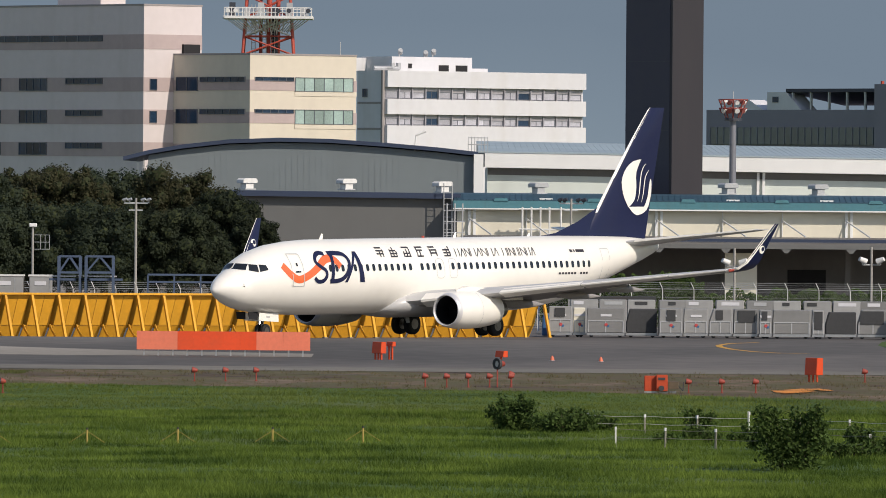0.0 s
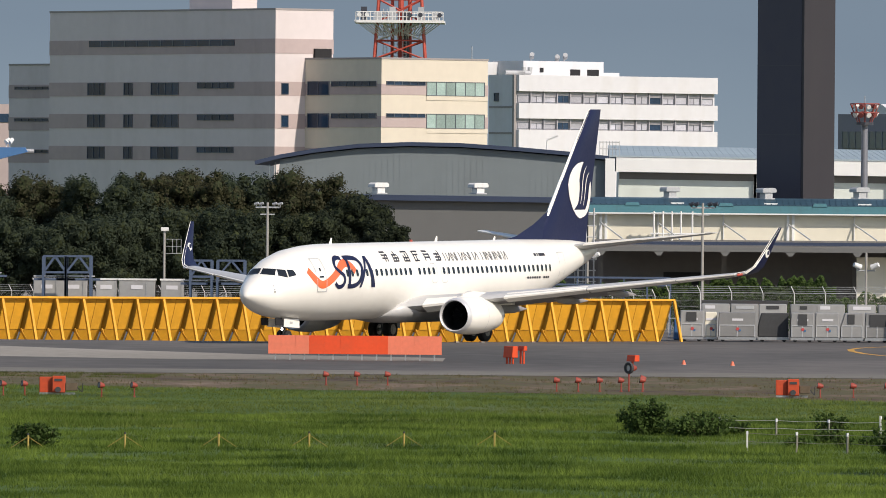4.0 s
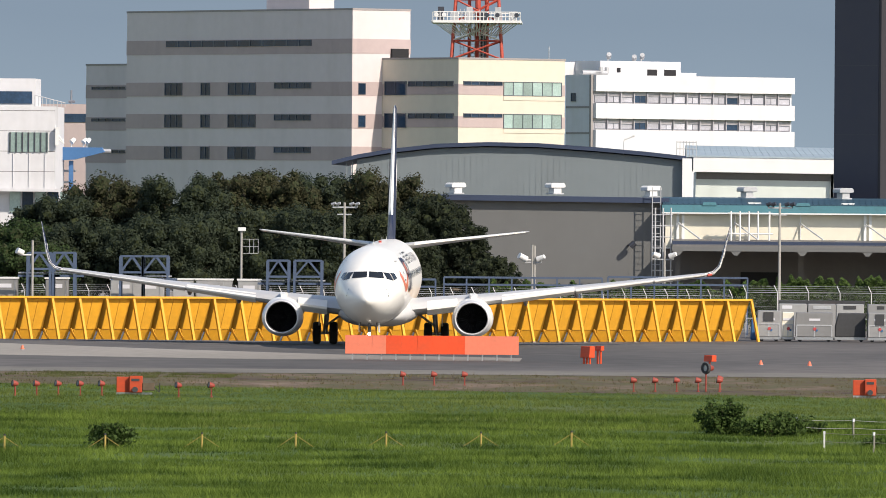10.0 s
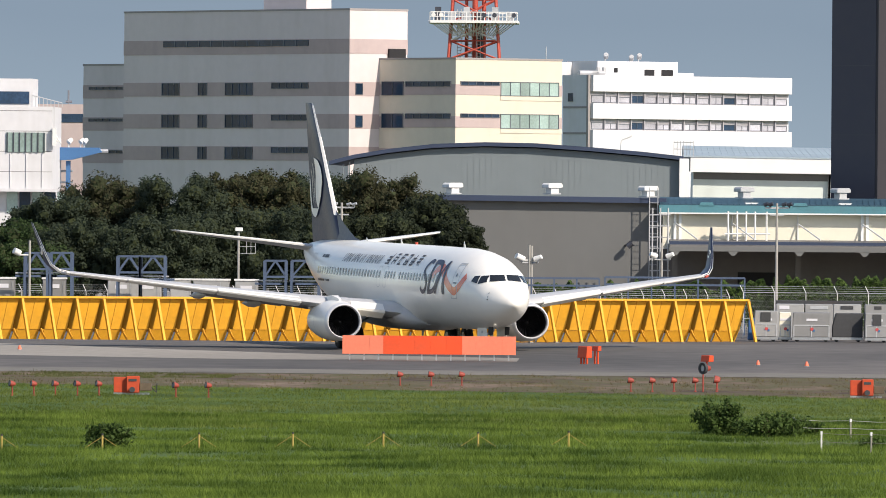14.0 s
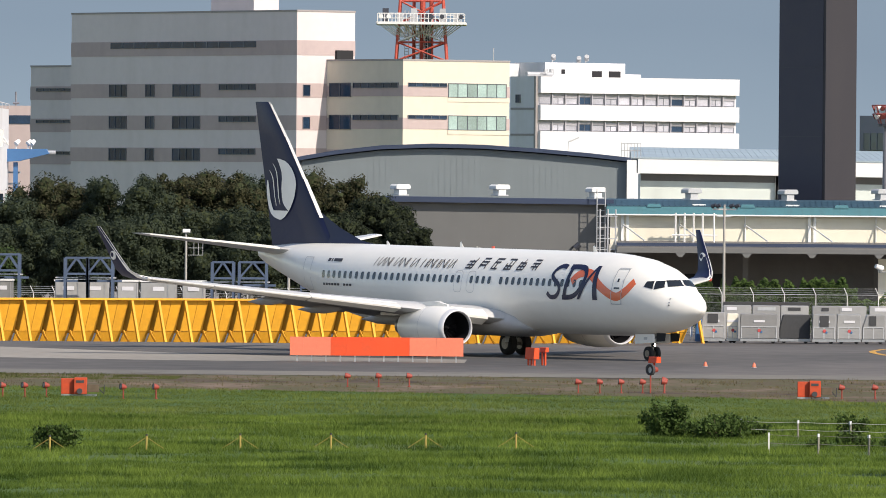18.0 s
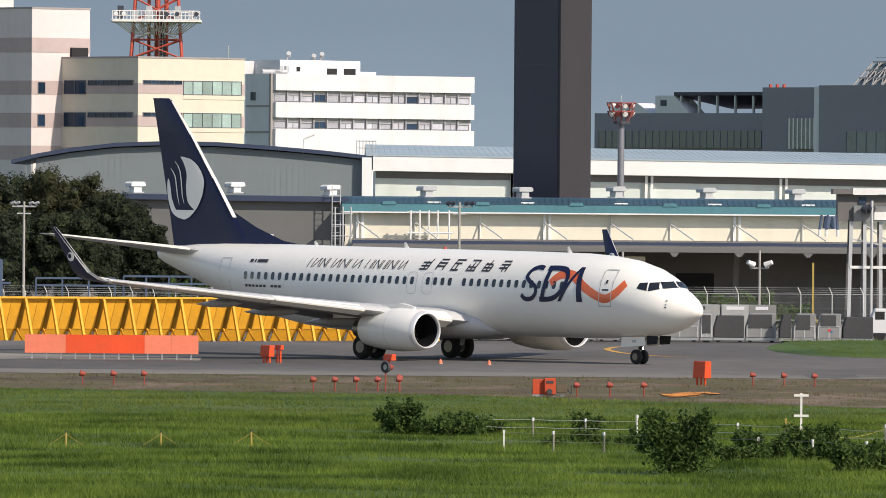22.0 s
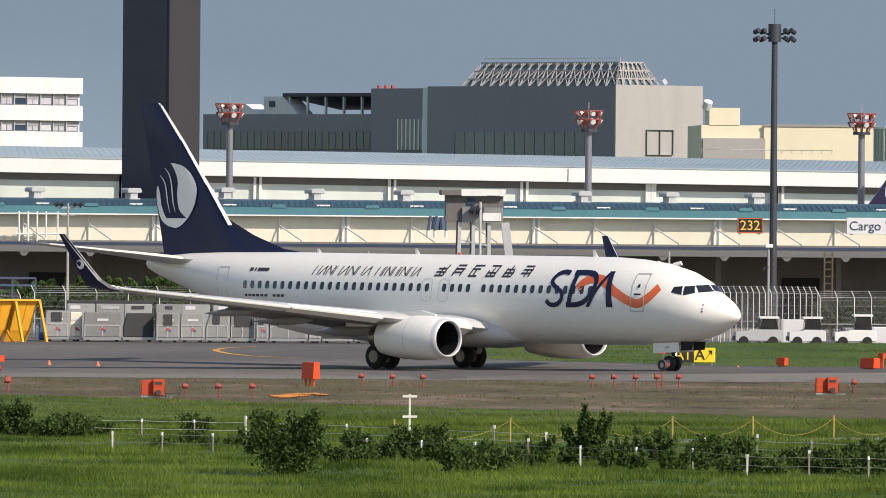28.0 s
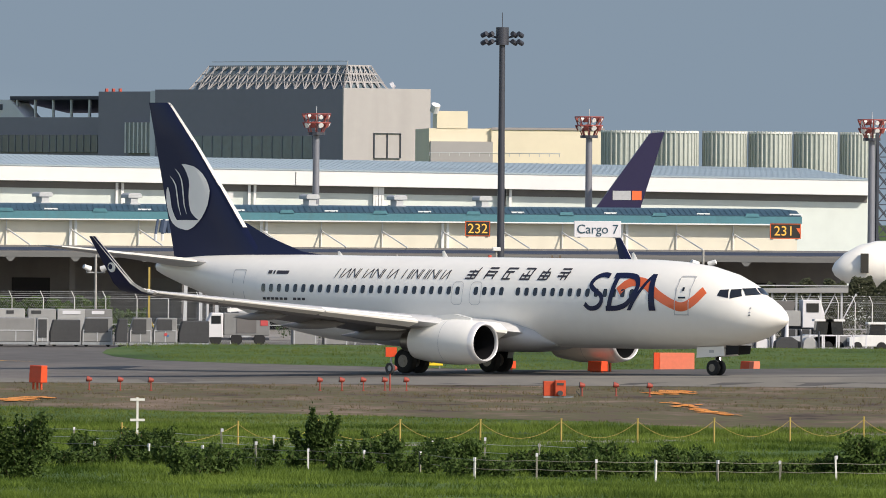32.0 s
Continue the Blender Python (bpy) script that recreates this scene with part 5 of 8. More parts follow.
# wings, winglets, tailplanes, engines
for side in (1, -1):
    secs = [(1.2, 13.6, 21.2, 1.85, 0.95), (3.4, 14.65, 21.35, 2.08, 0.8), (5.8, 15.95, 21.6, 2.36, 0.6), (10, 18.45, 22.75, 2.85, 0.4), (14, 20.87, 23.7, 3.32, 0.27), (16.6, 22.43, 24.3, 3.62, 0.2)]
    wing = part("wing", loft(bag(), [airfoil(le, te, side * y, z, t, 0.0, 0.62) for y, le, te, z, t in secs]), GREY_PAINT, plane, "pale grey swept wing", smooth=True)
    # Lower skin whose darker grey includes the wing's own shade.
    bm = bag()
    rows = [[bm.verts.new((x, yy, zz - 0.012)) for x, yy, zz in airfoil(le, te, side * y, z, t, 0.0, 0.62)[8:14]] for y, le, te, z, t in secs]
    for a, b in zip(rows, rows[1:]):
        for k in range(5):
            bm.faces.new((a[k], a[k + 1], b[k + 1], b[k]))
    part("wing_underside", bm, UNDERWING_SHADE, wing, "grey wing underside, toned darker for its shade", smooth=True)
    for (y0, l0, t0, z0, h0), (y1, l1, t1, z1, h1) in zip([(2.5, 14.22, 21.3, 1.99, 0.85), (6.25, 16.22, 21.7, 2.41, 0.58)] + secs[3:], [(4.1, 14.92, 21.4, 2.16, 0.75)] + secs[3:]):
        yy0, yy1 = y0 + 0.05, y1 - 0.05
        a = [(MG - l0 + 0.05, side * yy0, z0 + 0.02), (MG - l1 + 0.05, side * yy1, z1 + 0.02), (MG - l1 - 0.25, side * yy1, z1 + 0.4 * h1 + 0.01), (MG - l0 - 0.4, side * yy0, z0 + 0.4 * h0 + 0.01)]
        b = [(MG - l0 + 0.02, side * yy0, z0 - 0.12 * h0), (MG - l1 + 0.02, side * yy1, z1 - 0.12 * h1), (MG - l1 - 0.4, side * yy1, z1 - 0.5 * h1), (MG - l0 - 0.5, side * yy0, z0 - 0.45 * h0)]
        part("slat", loft(bag(), [b, a]), WHITE_PAINT, wing, "bright leading-edge slat")
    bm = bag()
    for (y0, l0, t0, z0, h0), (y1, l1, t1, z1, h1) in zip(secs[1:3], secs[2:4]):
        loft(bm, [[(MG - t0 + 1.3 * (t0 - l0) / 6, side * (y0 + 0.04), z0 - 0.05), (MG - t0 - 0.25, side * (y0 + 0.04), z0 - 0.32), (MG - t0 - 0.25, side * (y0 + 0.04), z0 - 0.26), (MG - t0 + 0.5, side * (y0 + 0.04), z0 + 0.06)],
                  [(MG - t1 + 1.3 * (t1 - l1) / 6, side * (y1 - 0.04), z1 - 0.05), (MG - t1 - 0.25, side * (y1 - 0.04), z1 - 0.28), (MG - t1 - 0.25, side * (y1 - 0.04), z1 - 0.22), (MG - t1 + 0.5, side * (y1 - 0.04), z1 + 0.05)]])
    part("flap", bm, UNDERWING_SHADE, wing, "grey trailing flaps")
    for y, s0, s1, z, r in ((4.1, 18.2, 22.8, 1.8, 0.24), (7.4, 19.6, 23.5, 2.26, 0.19), (10.0, 20.7, 24.0, 2.62, 0.16)):
        rings = []
        for k, q in ((0, 0.05), (0.15, 0.7), (0.4, 1), (0.7, 0.8), (1, 0.06)):
            s = s0 + (s1 - s0) * k
            rings.append([(MG - s, side * y + 0.6 * r * q * math.cos(a), z - 0.12 * k + r * q * 1.2 * math.sin(a)) for a in [i * math.tau / 12 for i in range(12)]])
        part("flap_fairing", loft(bag(), rings), UNDERWING_SHADE, wing, "canoe-shaped flap fairing", smooth=True)
    part("tip_light", rod(bag(), (MG - 22.55, side * 16.75, 3.62), (MG - 22.75, side * 16.95, 3.66), 0.07, 8), REDPAINT if side > 0 else STEEL, wing)
    secs = [(16.6, 22.43, 24.3, 3.62, 0.2, 0), (17.05, 22.8, 24.35, 3.75, 0.17, 0.5), (17.35, 23.2, 24.45, 4.05, 0.14, 1.1), (17.5, 23.6, 24.62, 4.5, 0.12, 1.3), (17.75, 24.5, 25.12, 5.5, 0.09, 1.33), (17.9, 25.05, 25.42, 6.1, 0.05, 1.33)]
    wl = part("winglet", loft(bag(), [airfoil(le, te, side * y, z, t, side * c) for y, le, te, z, t, c in secs]), NAVY, plane, "navy blended winglet", smooth=True)
    bm = bag()
    loft(bm, [[(MG - le + 0.03, side * y, z), (MG - le - 0.16, side * y - 0.5 * t * math.sin(side * c), z + 0.5 * t * math.cos(side * c)), (MG - le - 0.16, side * y + 0.5 * t * math.sin(side * c), z - 0.5 * t * math.cos(side * c))] for y, le, te, z, t, c in secs])
    part("winglet_edge", bm, WHITE_PAINT, wl, "white leading edge")
    part("emblem_line", rod(bag(), (MG - 24.36, side * 17.49, 4.78), (MG - 24.36, side * 17.65, 4.76), 0.12, 12), NAVY, wl)
    part("winglet_emblem", rod(bag(), (MG - 24.3, side * 17.5, 4.75), (MG - 24.3, side * 17.64, 4.73), 0.22, 16), WHITE_PAINT, wl, "white round emblem")
    secs = [(0.3, 33.9, 37.9, 4.8, 0.38), (1.2, 34.5, 38.0, 4.92, 0.34), (4, 36.0, 38.4, 5.24, 0.22), (7.0, 37.55, 38.85, 5.57, 0.12), (7.18, 38.0, 38.9, 5.6, 0.05)]
    st = part("stabiliser", loft(bag(), [airfoil(le, te, side * y, z, t, 0.0, 0.35) for y, le, te, z, t in secs]), GREY_PAINT, plane, "pale grey tailplane", smooth=True)
    bm = bag()
    for (y0, l0, t0, z0, h0), (y1, l1, t1, z1, h1) in zip(secs[1:3], secs[2:4]):
        loft(bm, [[(MG - l0 + 0.04, side * y0, z0 - 0.04), (MG - l0 + 0.05, side * y0, z0 + 0.03), (MG - l0 - 0.25, side * y0, z0 + 0.35 * h0)], [(MG - l1 + 0.04, side * y1, z1 - 0.03), (MG - l1 + 0.05, side * y1, z1 + 0.02), (MG - l1 - 0.2, side * y1, z1 + 0.35 * h1)]])
    part("leading_edge", bm, WHITE_PAINT, st, "bright leading edge")
    ey, ez = side * 4.84, 1.46

    def ring(s, r):
        return [(MG - s, ey + r * math.cos(a), ez + r * (0.93 if math.sin(a) < 0 else 1.0) * math.sin(a)) for a in [k * math.tau / 36 for k in range(36)]]
    nac = part("nacelle", loft(bag(), [ring(s, r) for s, r in [(13.72, 0.955), (13.9, 0.99), (14.3, 1.035), (15.2, 1.06), (16.2, 1.01), (17.0, 0.9), (17.42, 0.82), (17.38, 0.78), (16.9, 0.79)]], caps=False), WHITE_PAINT, plane, "white engine nacelle", smooth=True)
    part("inlet_lip", loft(bag(), [ring(s, r) for s, r in [(13.62, 0.785), (13.52, 0.79), (13.46, 0.81), (13.44, 0.84), (13.47, 0.885), (13.58, 0.93), (13.72, 0.958)]], caps=False), POLISHED, nac, "polished metal inlet lip", smooth=True)
    part("inlet_duct", loft(bag(), [ring(s, r) for s, r in [(13.61, 0.785), (14.2, 0.78), (14.75, 0.78)]], caps=False), FAN, nac, smooth=True)
    for k in range(24):
        a = k * math.tau / 24
        ca, sa, cb, sb = math.cos(a), math.sin(a), math.cos(a + 0.2), math.sin(a + 0.2)
        bm = bag()
        bm.faces.new([bm.verts.new(p) for p in ((MG - 14.62, ey + 0.2 * ca, ez + 0.2 * sa), (MG - 14.58, ey + 0.76 * ca, ez + 0.74 * sa), (MG - 14.72, ey + 0.76 * cb, ez + 0.74 * sb), (MG - 14.75, ey + 0.2 * cb, ez + 0.2 * sb))])
        part("fan_blade", bm, FAN, nac)
    part("fan_back", rod(bag(), (MG - 14.74, ey, ez), (MG - 14.8, ey, ez), 0.77, 24), DARK, nac)
    part("spinner", rod(bag(), (MG - 14.7, ey, ez), (MG - 14.25, ey, ez), 0.24, 16, 0.03), FAN, nac, smooth=True)
    part("core_exhaust", loft(bag(), [ring(s, r) for s, r in [(16.6, 0.62), (17.6, 0.55), (18.2, 0.44), (18.25, 0.38), (18.0, 0.36)]]), EXHAUST, nac, "dark metal core nozzle", smooth=True)
    part("cowl_seam", loft(bag(), [ring(s, 1.063) for s in (15.35, 15.37)], caps=False), GREY_PAINT, nac)
    bm = bag()
    loft(bm, [[(MG - s, ey + side * -0.0 + q * w, z) for q, z in ((-1, z0), (1, z0), (1, z1), (-1, z1))] for s, w, z0, z1 in ((14.3, 0.05, 2.45, 2.58), (15.2, 0.17, 2.4, 2.74), (16.4, 0.2, 2.2, 2.66), (18.6, 0.16, 1.95, 2.4), (20, 0.05, 1.95, 2.2))])
    part("pylon", bm, WHITE_PAINT, nac, smooth=True)

# fin with emblem
fin = [(30.9, 36.98, 5.02, 0.42), (32.45, 37.3, 6.5, 0.4), (34.0, 37.76, 8.4, 0.34), (35.75, 38.27, 10.5, 0.26), (37.22, 38.66, 12.12, 0.16), (37.42, 38.7, 12.25, 0.06)]
tail = part("tail_fin", loft(bag(), [[(p[0], p[2], z) for p in airfoil(le, te, 0, 0, t)] for le, te, z, t in fin]), NAVY, plane, "navy tail fin", smooth=True)
part("dorsal_fillet", loft(bag(), [[(MG - s, -w, z0), (MG - s, w, z0), (MG - s, 0.02, z1)] for s, w, z0, z1 in ((27.2, 0.02, 5.1, 5.2), (29.0, 0.1, 5.05, 5.42), (31.0, 0.2, 5.0, 6.05), (32.6, 0.2, 5.0, 6.75), (33.4, 0.16, 5.0, 7.4))]), NAVY, tail, "navy dorsal fillet", smooth=True)
bm = bag()
for (l0, t0, z0, h0), (l1, t1, z1, h1) in zip(fin[1:], fin[2:]):
    loft(bm, [[(MG - l0 + 0.03, 0, z0), (MG - l0 - 0.12, 0.3 * h0, z0), (MG - l0 - 0.12, -0.3 * h0, z0)], [(MG - l1 + 0.03, 0, z1), (MG - l1 - 0.08, 0.3 * h1, z1), (MG - l1 - 0.08, -0.3 * h1, z1)]])
part("fin_leading_edge", bm, WHITE_PAINT, tail, "white leading edge")


def fin_at(s, z, side, off):
    for a, b in zip(fin, fin[1:]):
        if a[2] <= z <= b[2]:
            k = (z - a[2]) / (b[2] - a[2])
            le, te, t = [a[i] + (b[i] - a[i]) * k for i in (0, 1, 3)]
            c = max(0.0, min(1.0, (s - le) / (te - le)))
            prof = [(0, 0), (0.03, 0.42), (0.1, 0.75), (0.25, 1), (0.45, 0.95), (0.7, 0.55), (0.9, 0.2), (1, 0.03)]
            h = next(p[1] + (q[1] - p[1]) * (c - p[0]) / (q[0] - p[0]) for p, q in zip(prof, prof[1:]) if p[0] <= c <= q[0])
            return (MG - s, side * (0.55 * h * t + off), z)


def fin_band(bm, side, pts, off):
    """A painted band on the fin: rows of (height, front station, rear station)."""
    rows = [[bm.verts.new(fin_at(f + (r - f) * k / 4, z, side, off)) for k in range(5)] for z, f, r in pts]
    for a, b in zip(rows, rows[1:]):
        for i in range(4):
            bm.faces.new((a[i], a[i + 1], b[i + 1], b[i]))
    return bm


for side in (1, -1):
    part("tail_emblem", fin_band(bag(), side, [(6.34, 36.05, 36.2), (6.42, 35.8, 36.63), (6.52, 35.6, 36.88), (6.65, 35.42, 37.08), (6.8, 35.22, 37.2)], 0.03), WHITE_PAINT, tail, "white bowl of the round tail emblem")
    part("tail_emblem", fin_band(bag(), side, [(6.8, 35.22, 35.3), (6.95, 35.07, 35.55), (7.1, 34.95, 35.75), (7.25, 34.85, 35.86), (7.52, 34.71, 35.94), (7.91, 34.62, 35.98), (8.18, 34.61, 35.95), (8.43, 34.7, 35.91), (8.7, 34.86, 35.95), (8.96, 35.09, 36.08), (9.15, 35.35, 36.2), (9.3, 35.65, 36.33), (9.4, 36.2, 36.44)], 0.03), WHITE_PAINT, tail, "white crescent of the round tail emblem")
    part("tail_emblem", fin_band(bag(), side, [(6.8, 36.79, 37.2), (7.0, 36.95, 37.31), (7.38, 37.14, 37.44), (7.7, 37.2, 37.5), (8.03, 37.26, 37.5), (8.2, 37.32, 37.48), (8.32, 37.37, 37.42)], 0.03), WHITE_PAINT, tail, "white horn of the round tail emblem")
    for pts in (((7.1, 36.13), (7.5, 36.28), (7.91, 36.33), (8.35, 36.38), (8.69, 36.46), (8.95, 36.62), (9.16, 36.86)), ((7.04, 36.52), (7.5, 36.68), (7.9, 36.75), (8.2, 36.8), (8.43, 36.86), (8.65, 37.02), (8.82, 37.22))):
        part("emblem_line", fin_band(bag(), side, [(z, c - w, c + w) for (z, c), w in zip(pts, (0.015, 0.035, 0.045, 0.045, 0.045, 0.04, 0.02))], 0.03), WHITE_PAINT, tail, "thin white wave line")

# aerials and beacon
for s, h in ((8.9, 0.36), (20.2, 0.34), (26.6, 0.26)):
    part("aerial", loft(bag(), [[(MG - s - d, w, 5.2), (MG - s - d - 0.05, 0, 5.2 + h * k), (MG - s - d, -w, 5.2)] for d, w, k in ((-0.2, 0.02, 0.2), (0.0, 0.03, 1), (0.12, 0.02, 0.9))]), WHITE_PAINT, plane)
part("beacon", rod(bag(), (MG - 17.5, 0, 5.24), (MG - 17.5, 0, 5.36), 0.08, 10), REDPAINT, plane, smooth=True)
part("belly_aerial", loft(bag(), [[(MG - 16 - d, 0.03, 1.05), (MG - 16 - d, -0.03, 1.05), (MG - 16 - d - 0.1, 0, 0.72)] for d in (0, 0.3)]), STEEL, plane)


# landing gear
def wheel(name, r, w, x, y, parent, lift=0.0):
    prof = [(-0.5, 0.55), (-0.5, 0.86), (-0.38, 0.97), (-0.15, 1.0), (0.15, 1.0), (0.38, 0.97), (0.5, 0.86), (0.5, 0.55)]
    ob = part(name, loft(bag(), [[(r * q * math.cos(a), w * k, r * q * math.sin(a)) for a in [i * math.tau / 28 for i in range(28)]] for k, q in prof]), TYRE, parent, "black aircraft tyre", smooth=True)
    part("rim", rod(rod(bag(), (0, -w * 0.51, 0), (0, w * 0.51, 0), r * 0.5, 20), (0, -w * 0.56, 0), (0, w * 0.56, 0), r * 0.2, 12), EXHAUST, ob, "dull grey metal hub", smooth=True)
    bm = bag()
    for k in range(8):
        a = k * math.tau / 8
        for s in (-1, 1):
            rod(bm, (r * 0.36 * math.cos(a), s * w * 0.5, r * 0.36 * math.sin(a)), (r * 0.36 * math.cos(a), s * w * 0.535, r * 0.36 * math.sin(a)), r * 0.06, 8)
    part("hub_bolts", bm, EXHAUST, ob)
    ob.matrix_basis = pose(x, y, r + lift)
    WHEELS.append((ob, r, x, y, lift))
    return ob


WHEELS = []
for side in (1, -1):
    y = side * 2.86
    g = part("main_gear", rod(rod(rod(bag(), (0, y, 0.5), (0, y - side * 0.12, 2.0), 0.11, 12, 0.14), (0, y - 0.5, 0.56), (0, y + 0.5, 0.56), 0.08, 10), (0.1, y, 0.9), (0.35, y - side * 1.1, 1.7), 0.06, 8), STEEL, plane, "grey steel main gear leg", smooth=True)
    part("torque_link", beam(beam(bag(), (-0.12, y, 0.6), (-0.36, y, 0.95), 0.07), (-0.36, y, 0.95), (-0.12, y, 1.3), 0.07), STEEL, g)
    part("gear_door", box(bag(), -0.35, 0.4, y + side * 0.28, y + side * 0.33, 0.9, 1.9), WHITE_PAINT, g, "white gear door")
    for d in (-0.43, 0.43):
        wheel("main_wheel", 0.565, 0.4, 0, y + d, plane)
nx, nz = MG - 4.1, 0.15
g = part("nose_gear", rod(rod(rod(bag(), (nx, 0, nz + 0.32), (nx + 0.08, 0, 1.7), 0.075, 12, 0.1), (nx, -0.3, nz + 0.345), (nx, 0.3, nz + 0.345), 0.05, 8), (nx + 0.05, 0, nz + 1.0), (nx + 0.9, 0, 1.6), 0.05, 8), STEEL, plane, "grey steel nose gear leg", smooth=True)
for side in (1, -1):
    wheel("nose_wheel", 0.345, 0.2, nx, side * 0.2, plane, nz)
    part("gear_door", prism(bag(), [(nx - 0.72, 0.93), (nx - 0.7, 1.4), (nx + 0.86, 1.46), (nx + 0.9, 1.03)], "y", side * 0.48, side * 0.51), WHITE_PAINT, g, "white nose gear door", bevel=0.008)
    part("door_mark", prism(bag(), [(nx + 0.02, 1.16), (nx + 0.02, 1.28), (nx + 0.3, 1.29), (nx + 0.3, 1.17)], "y", side * 0.512, side * 0.518), GREY_PAINT, g)
    part("wheel_well_side", prism(bag(), [(nx + 0.92, 1.5), (nx + 0.92, 1.08), (nx + 1.6, 1.12), (nx + 1.66, 1.5)], "y", side * 0.4, side * 0.43), DARK, g)
part("taxi_light", rod(bag(), (nx + 0.17, 0, 0.9), (nx + 0.185, 0, 0.9), 0.085, 14), glow("taxi_light_glow", (1.0, 0.93, 0.82), 14), g, "lit taxi light")
part("light_housing", loft(bag(), [[(nx + x, r * math.cos(a), 0.9 + r * math.sin(a)) for a in [k * math.tau / 14 for k in range(14)]] for x, r in ((0.06, 0.05), (0.06, 0.1), (0.27, 0.1), (0.27, 0.09), (0.16, 0.088))], caps=False), DARK, g, smooth=True)


MOVES = []
TRACK = [  # seconds, place of the main gear, heading
    (0.0, 0.26, 546.85, -128.80),
    (1.0, -1.81, 544.70, -126.90),
    (2.0, -3.83, 542.53, -124.53),
    (3.0, -5.78, 540.32, -121.57),
    (4.0, -7.61, 538.06, -118.23),
    (5.0, -9.27, 535.73, -114.33),
    (6.0, -10.74, 533.33, -110.02),
    (7.0, -11.98, 530.82, -105.29),
    (8.0, -12.94, 528.21, -100.41),
    (9.0, -13.55, 525.47, -95.26),
    (10.0, -13.88, 522.60, -90.57),
    (11.0, -13.89, 519.63, -85.91),
    (12.0, -13.58, 516.57, -81.27),
    (13.0, -13.04, 513.45, -76.98),
    (14.0, -12.24, 510.27, -72.70),
    (15.0, -11.18, 507.07, -68.19),
    (16.0, -9.85, 503.86, -63.41),
    (17.0, -8.22, 500.64, -58.69),
    (18.0, -6.26, 497.45, -54.66),
    (19.0, -4.01, 494.29, -51.51),
    (20.0, -1.51, 491.20, -49.28),
    (21.0, 1.17, 488.16, -48.19),
    (22.0, 3.97, 485.19, -47.73),
    (23.0, 6.88, 482.28, -47.52),
    (24.0, 9.90, 479.42, -47.32),
    (25.0, 13.00, 476.62, -47.16),
    (26.0, 16.12, 473.90, -47.13),
    (27.0, 19.28, 471.25, -47.21),
    (28.0, 22.47, 468.69, -47.09),
    (29.0, 25.66, 466.22, -46.93),
    (30.0, 28.94, 463.82, -46.65),
    (31.0, 32.27, 461.49, -46.25),
    (32.0, 35.62, 459.2, -45.98),
]


def standing(x, y, h):
    """The airliner on its wheels: nose a little low, following the rise of the ground."""
    c, s = math.cos(radians(h)), math.sin(radians(h))
    z0, z1 = hump(x, y), hump(x + nx * c, y + nx * s)
    return pose(x, y, 0.014 + z0, 0, math.degrees(math.atan2(nz - (z1 - z0), nx)), h)


MOVES.append((plane, [(t, standing(x, y, h)) for t, x, y, h in TRACK]))


def rolled(t):
    """Metres rolled since the start."""
    d = 0.0
    for a, b in zip(TRACK, TRACK[1:]):
        k = max(0.0, min(1.0, (t - a[0]) / (b[0] - a[0])))
        d += k * math.hypot(b[1] - a[1], b[2] - a[2])
    return d


for ob, r, x, y, lift in WHEELS:
    MOVES.append((ob, [(k / 10, pose(x, y, r + lift, 0, math.degrees(rolled(k / 10) / r), 0)) for k in range(321)]))

# ---- middle distance ----
# yellow blast fence: leaning plates carried by raking ribs
FENCE_A, FENCE_B = Vector((-38.21, 568, 0)), Vector((5.83, 602, 0))
BAYS = 30
fdir = (FENCE_B - FENCE_A).normalized()
pitch = (FENCE_B - FENCE_A).length / BAYS
fh = 2.45
blast = thing("blast_fence", Matrix.Translation(FENCE_A) @ pose(0, 0, 0, 0, 0, math.degrees(math.atan2(fdir.y, fdir.x))), "long yellow steel blast fence with raking ribs", "fence")
# local: x along the fence, -y toward the taxiway
meshes = {}


def piece(name, key, make, material, parent, m):
    """A repeated piece that shares one mesh."""
    if key not in meshes:
        ob = part(name, make(), material, parent)
        meshes[key] = ob.data
    else:
        ob = new(name, meshes[key])
        ob.parent = parent
    ob.matrix_basis = m
    return ob


def plate(w):
    return prism(bag(), [(0.66, 0.64), (0.0, fh - 0.06), (0.05, fh - 0.05), (0.71, 0.65)], "x", 0.015, w - 0.015)


def low_plate(w):
    return prism(bag(), [(1.15, -0.1), (0.7, 0.62), (0.75, 0.64), (1.2, -0.1)], "x", 0.03, w - 0.03)


def web():
    """Deep web beside the slot between two bays."""
    return prism(bag(), [(0.72, 0.5), (0.0, fh - 0.06), (0.5, fh - 0.06), (1.2, 0.5)], "x", 0.3, 0.33)


# Added dark sheet that stands in for the shadow within the slot.
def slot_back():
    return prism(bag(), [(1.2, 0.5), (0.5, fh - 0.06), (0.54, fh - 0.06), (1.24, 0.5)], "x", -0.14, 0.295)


def rib():
    return prism(bag(), [(-0.22, fh - 0.02), (-0.98, -0.15), (-0.84, -0.15), (-0.1, fh - 0.1)], "x", -0.075, 0.075)


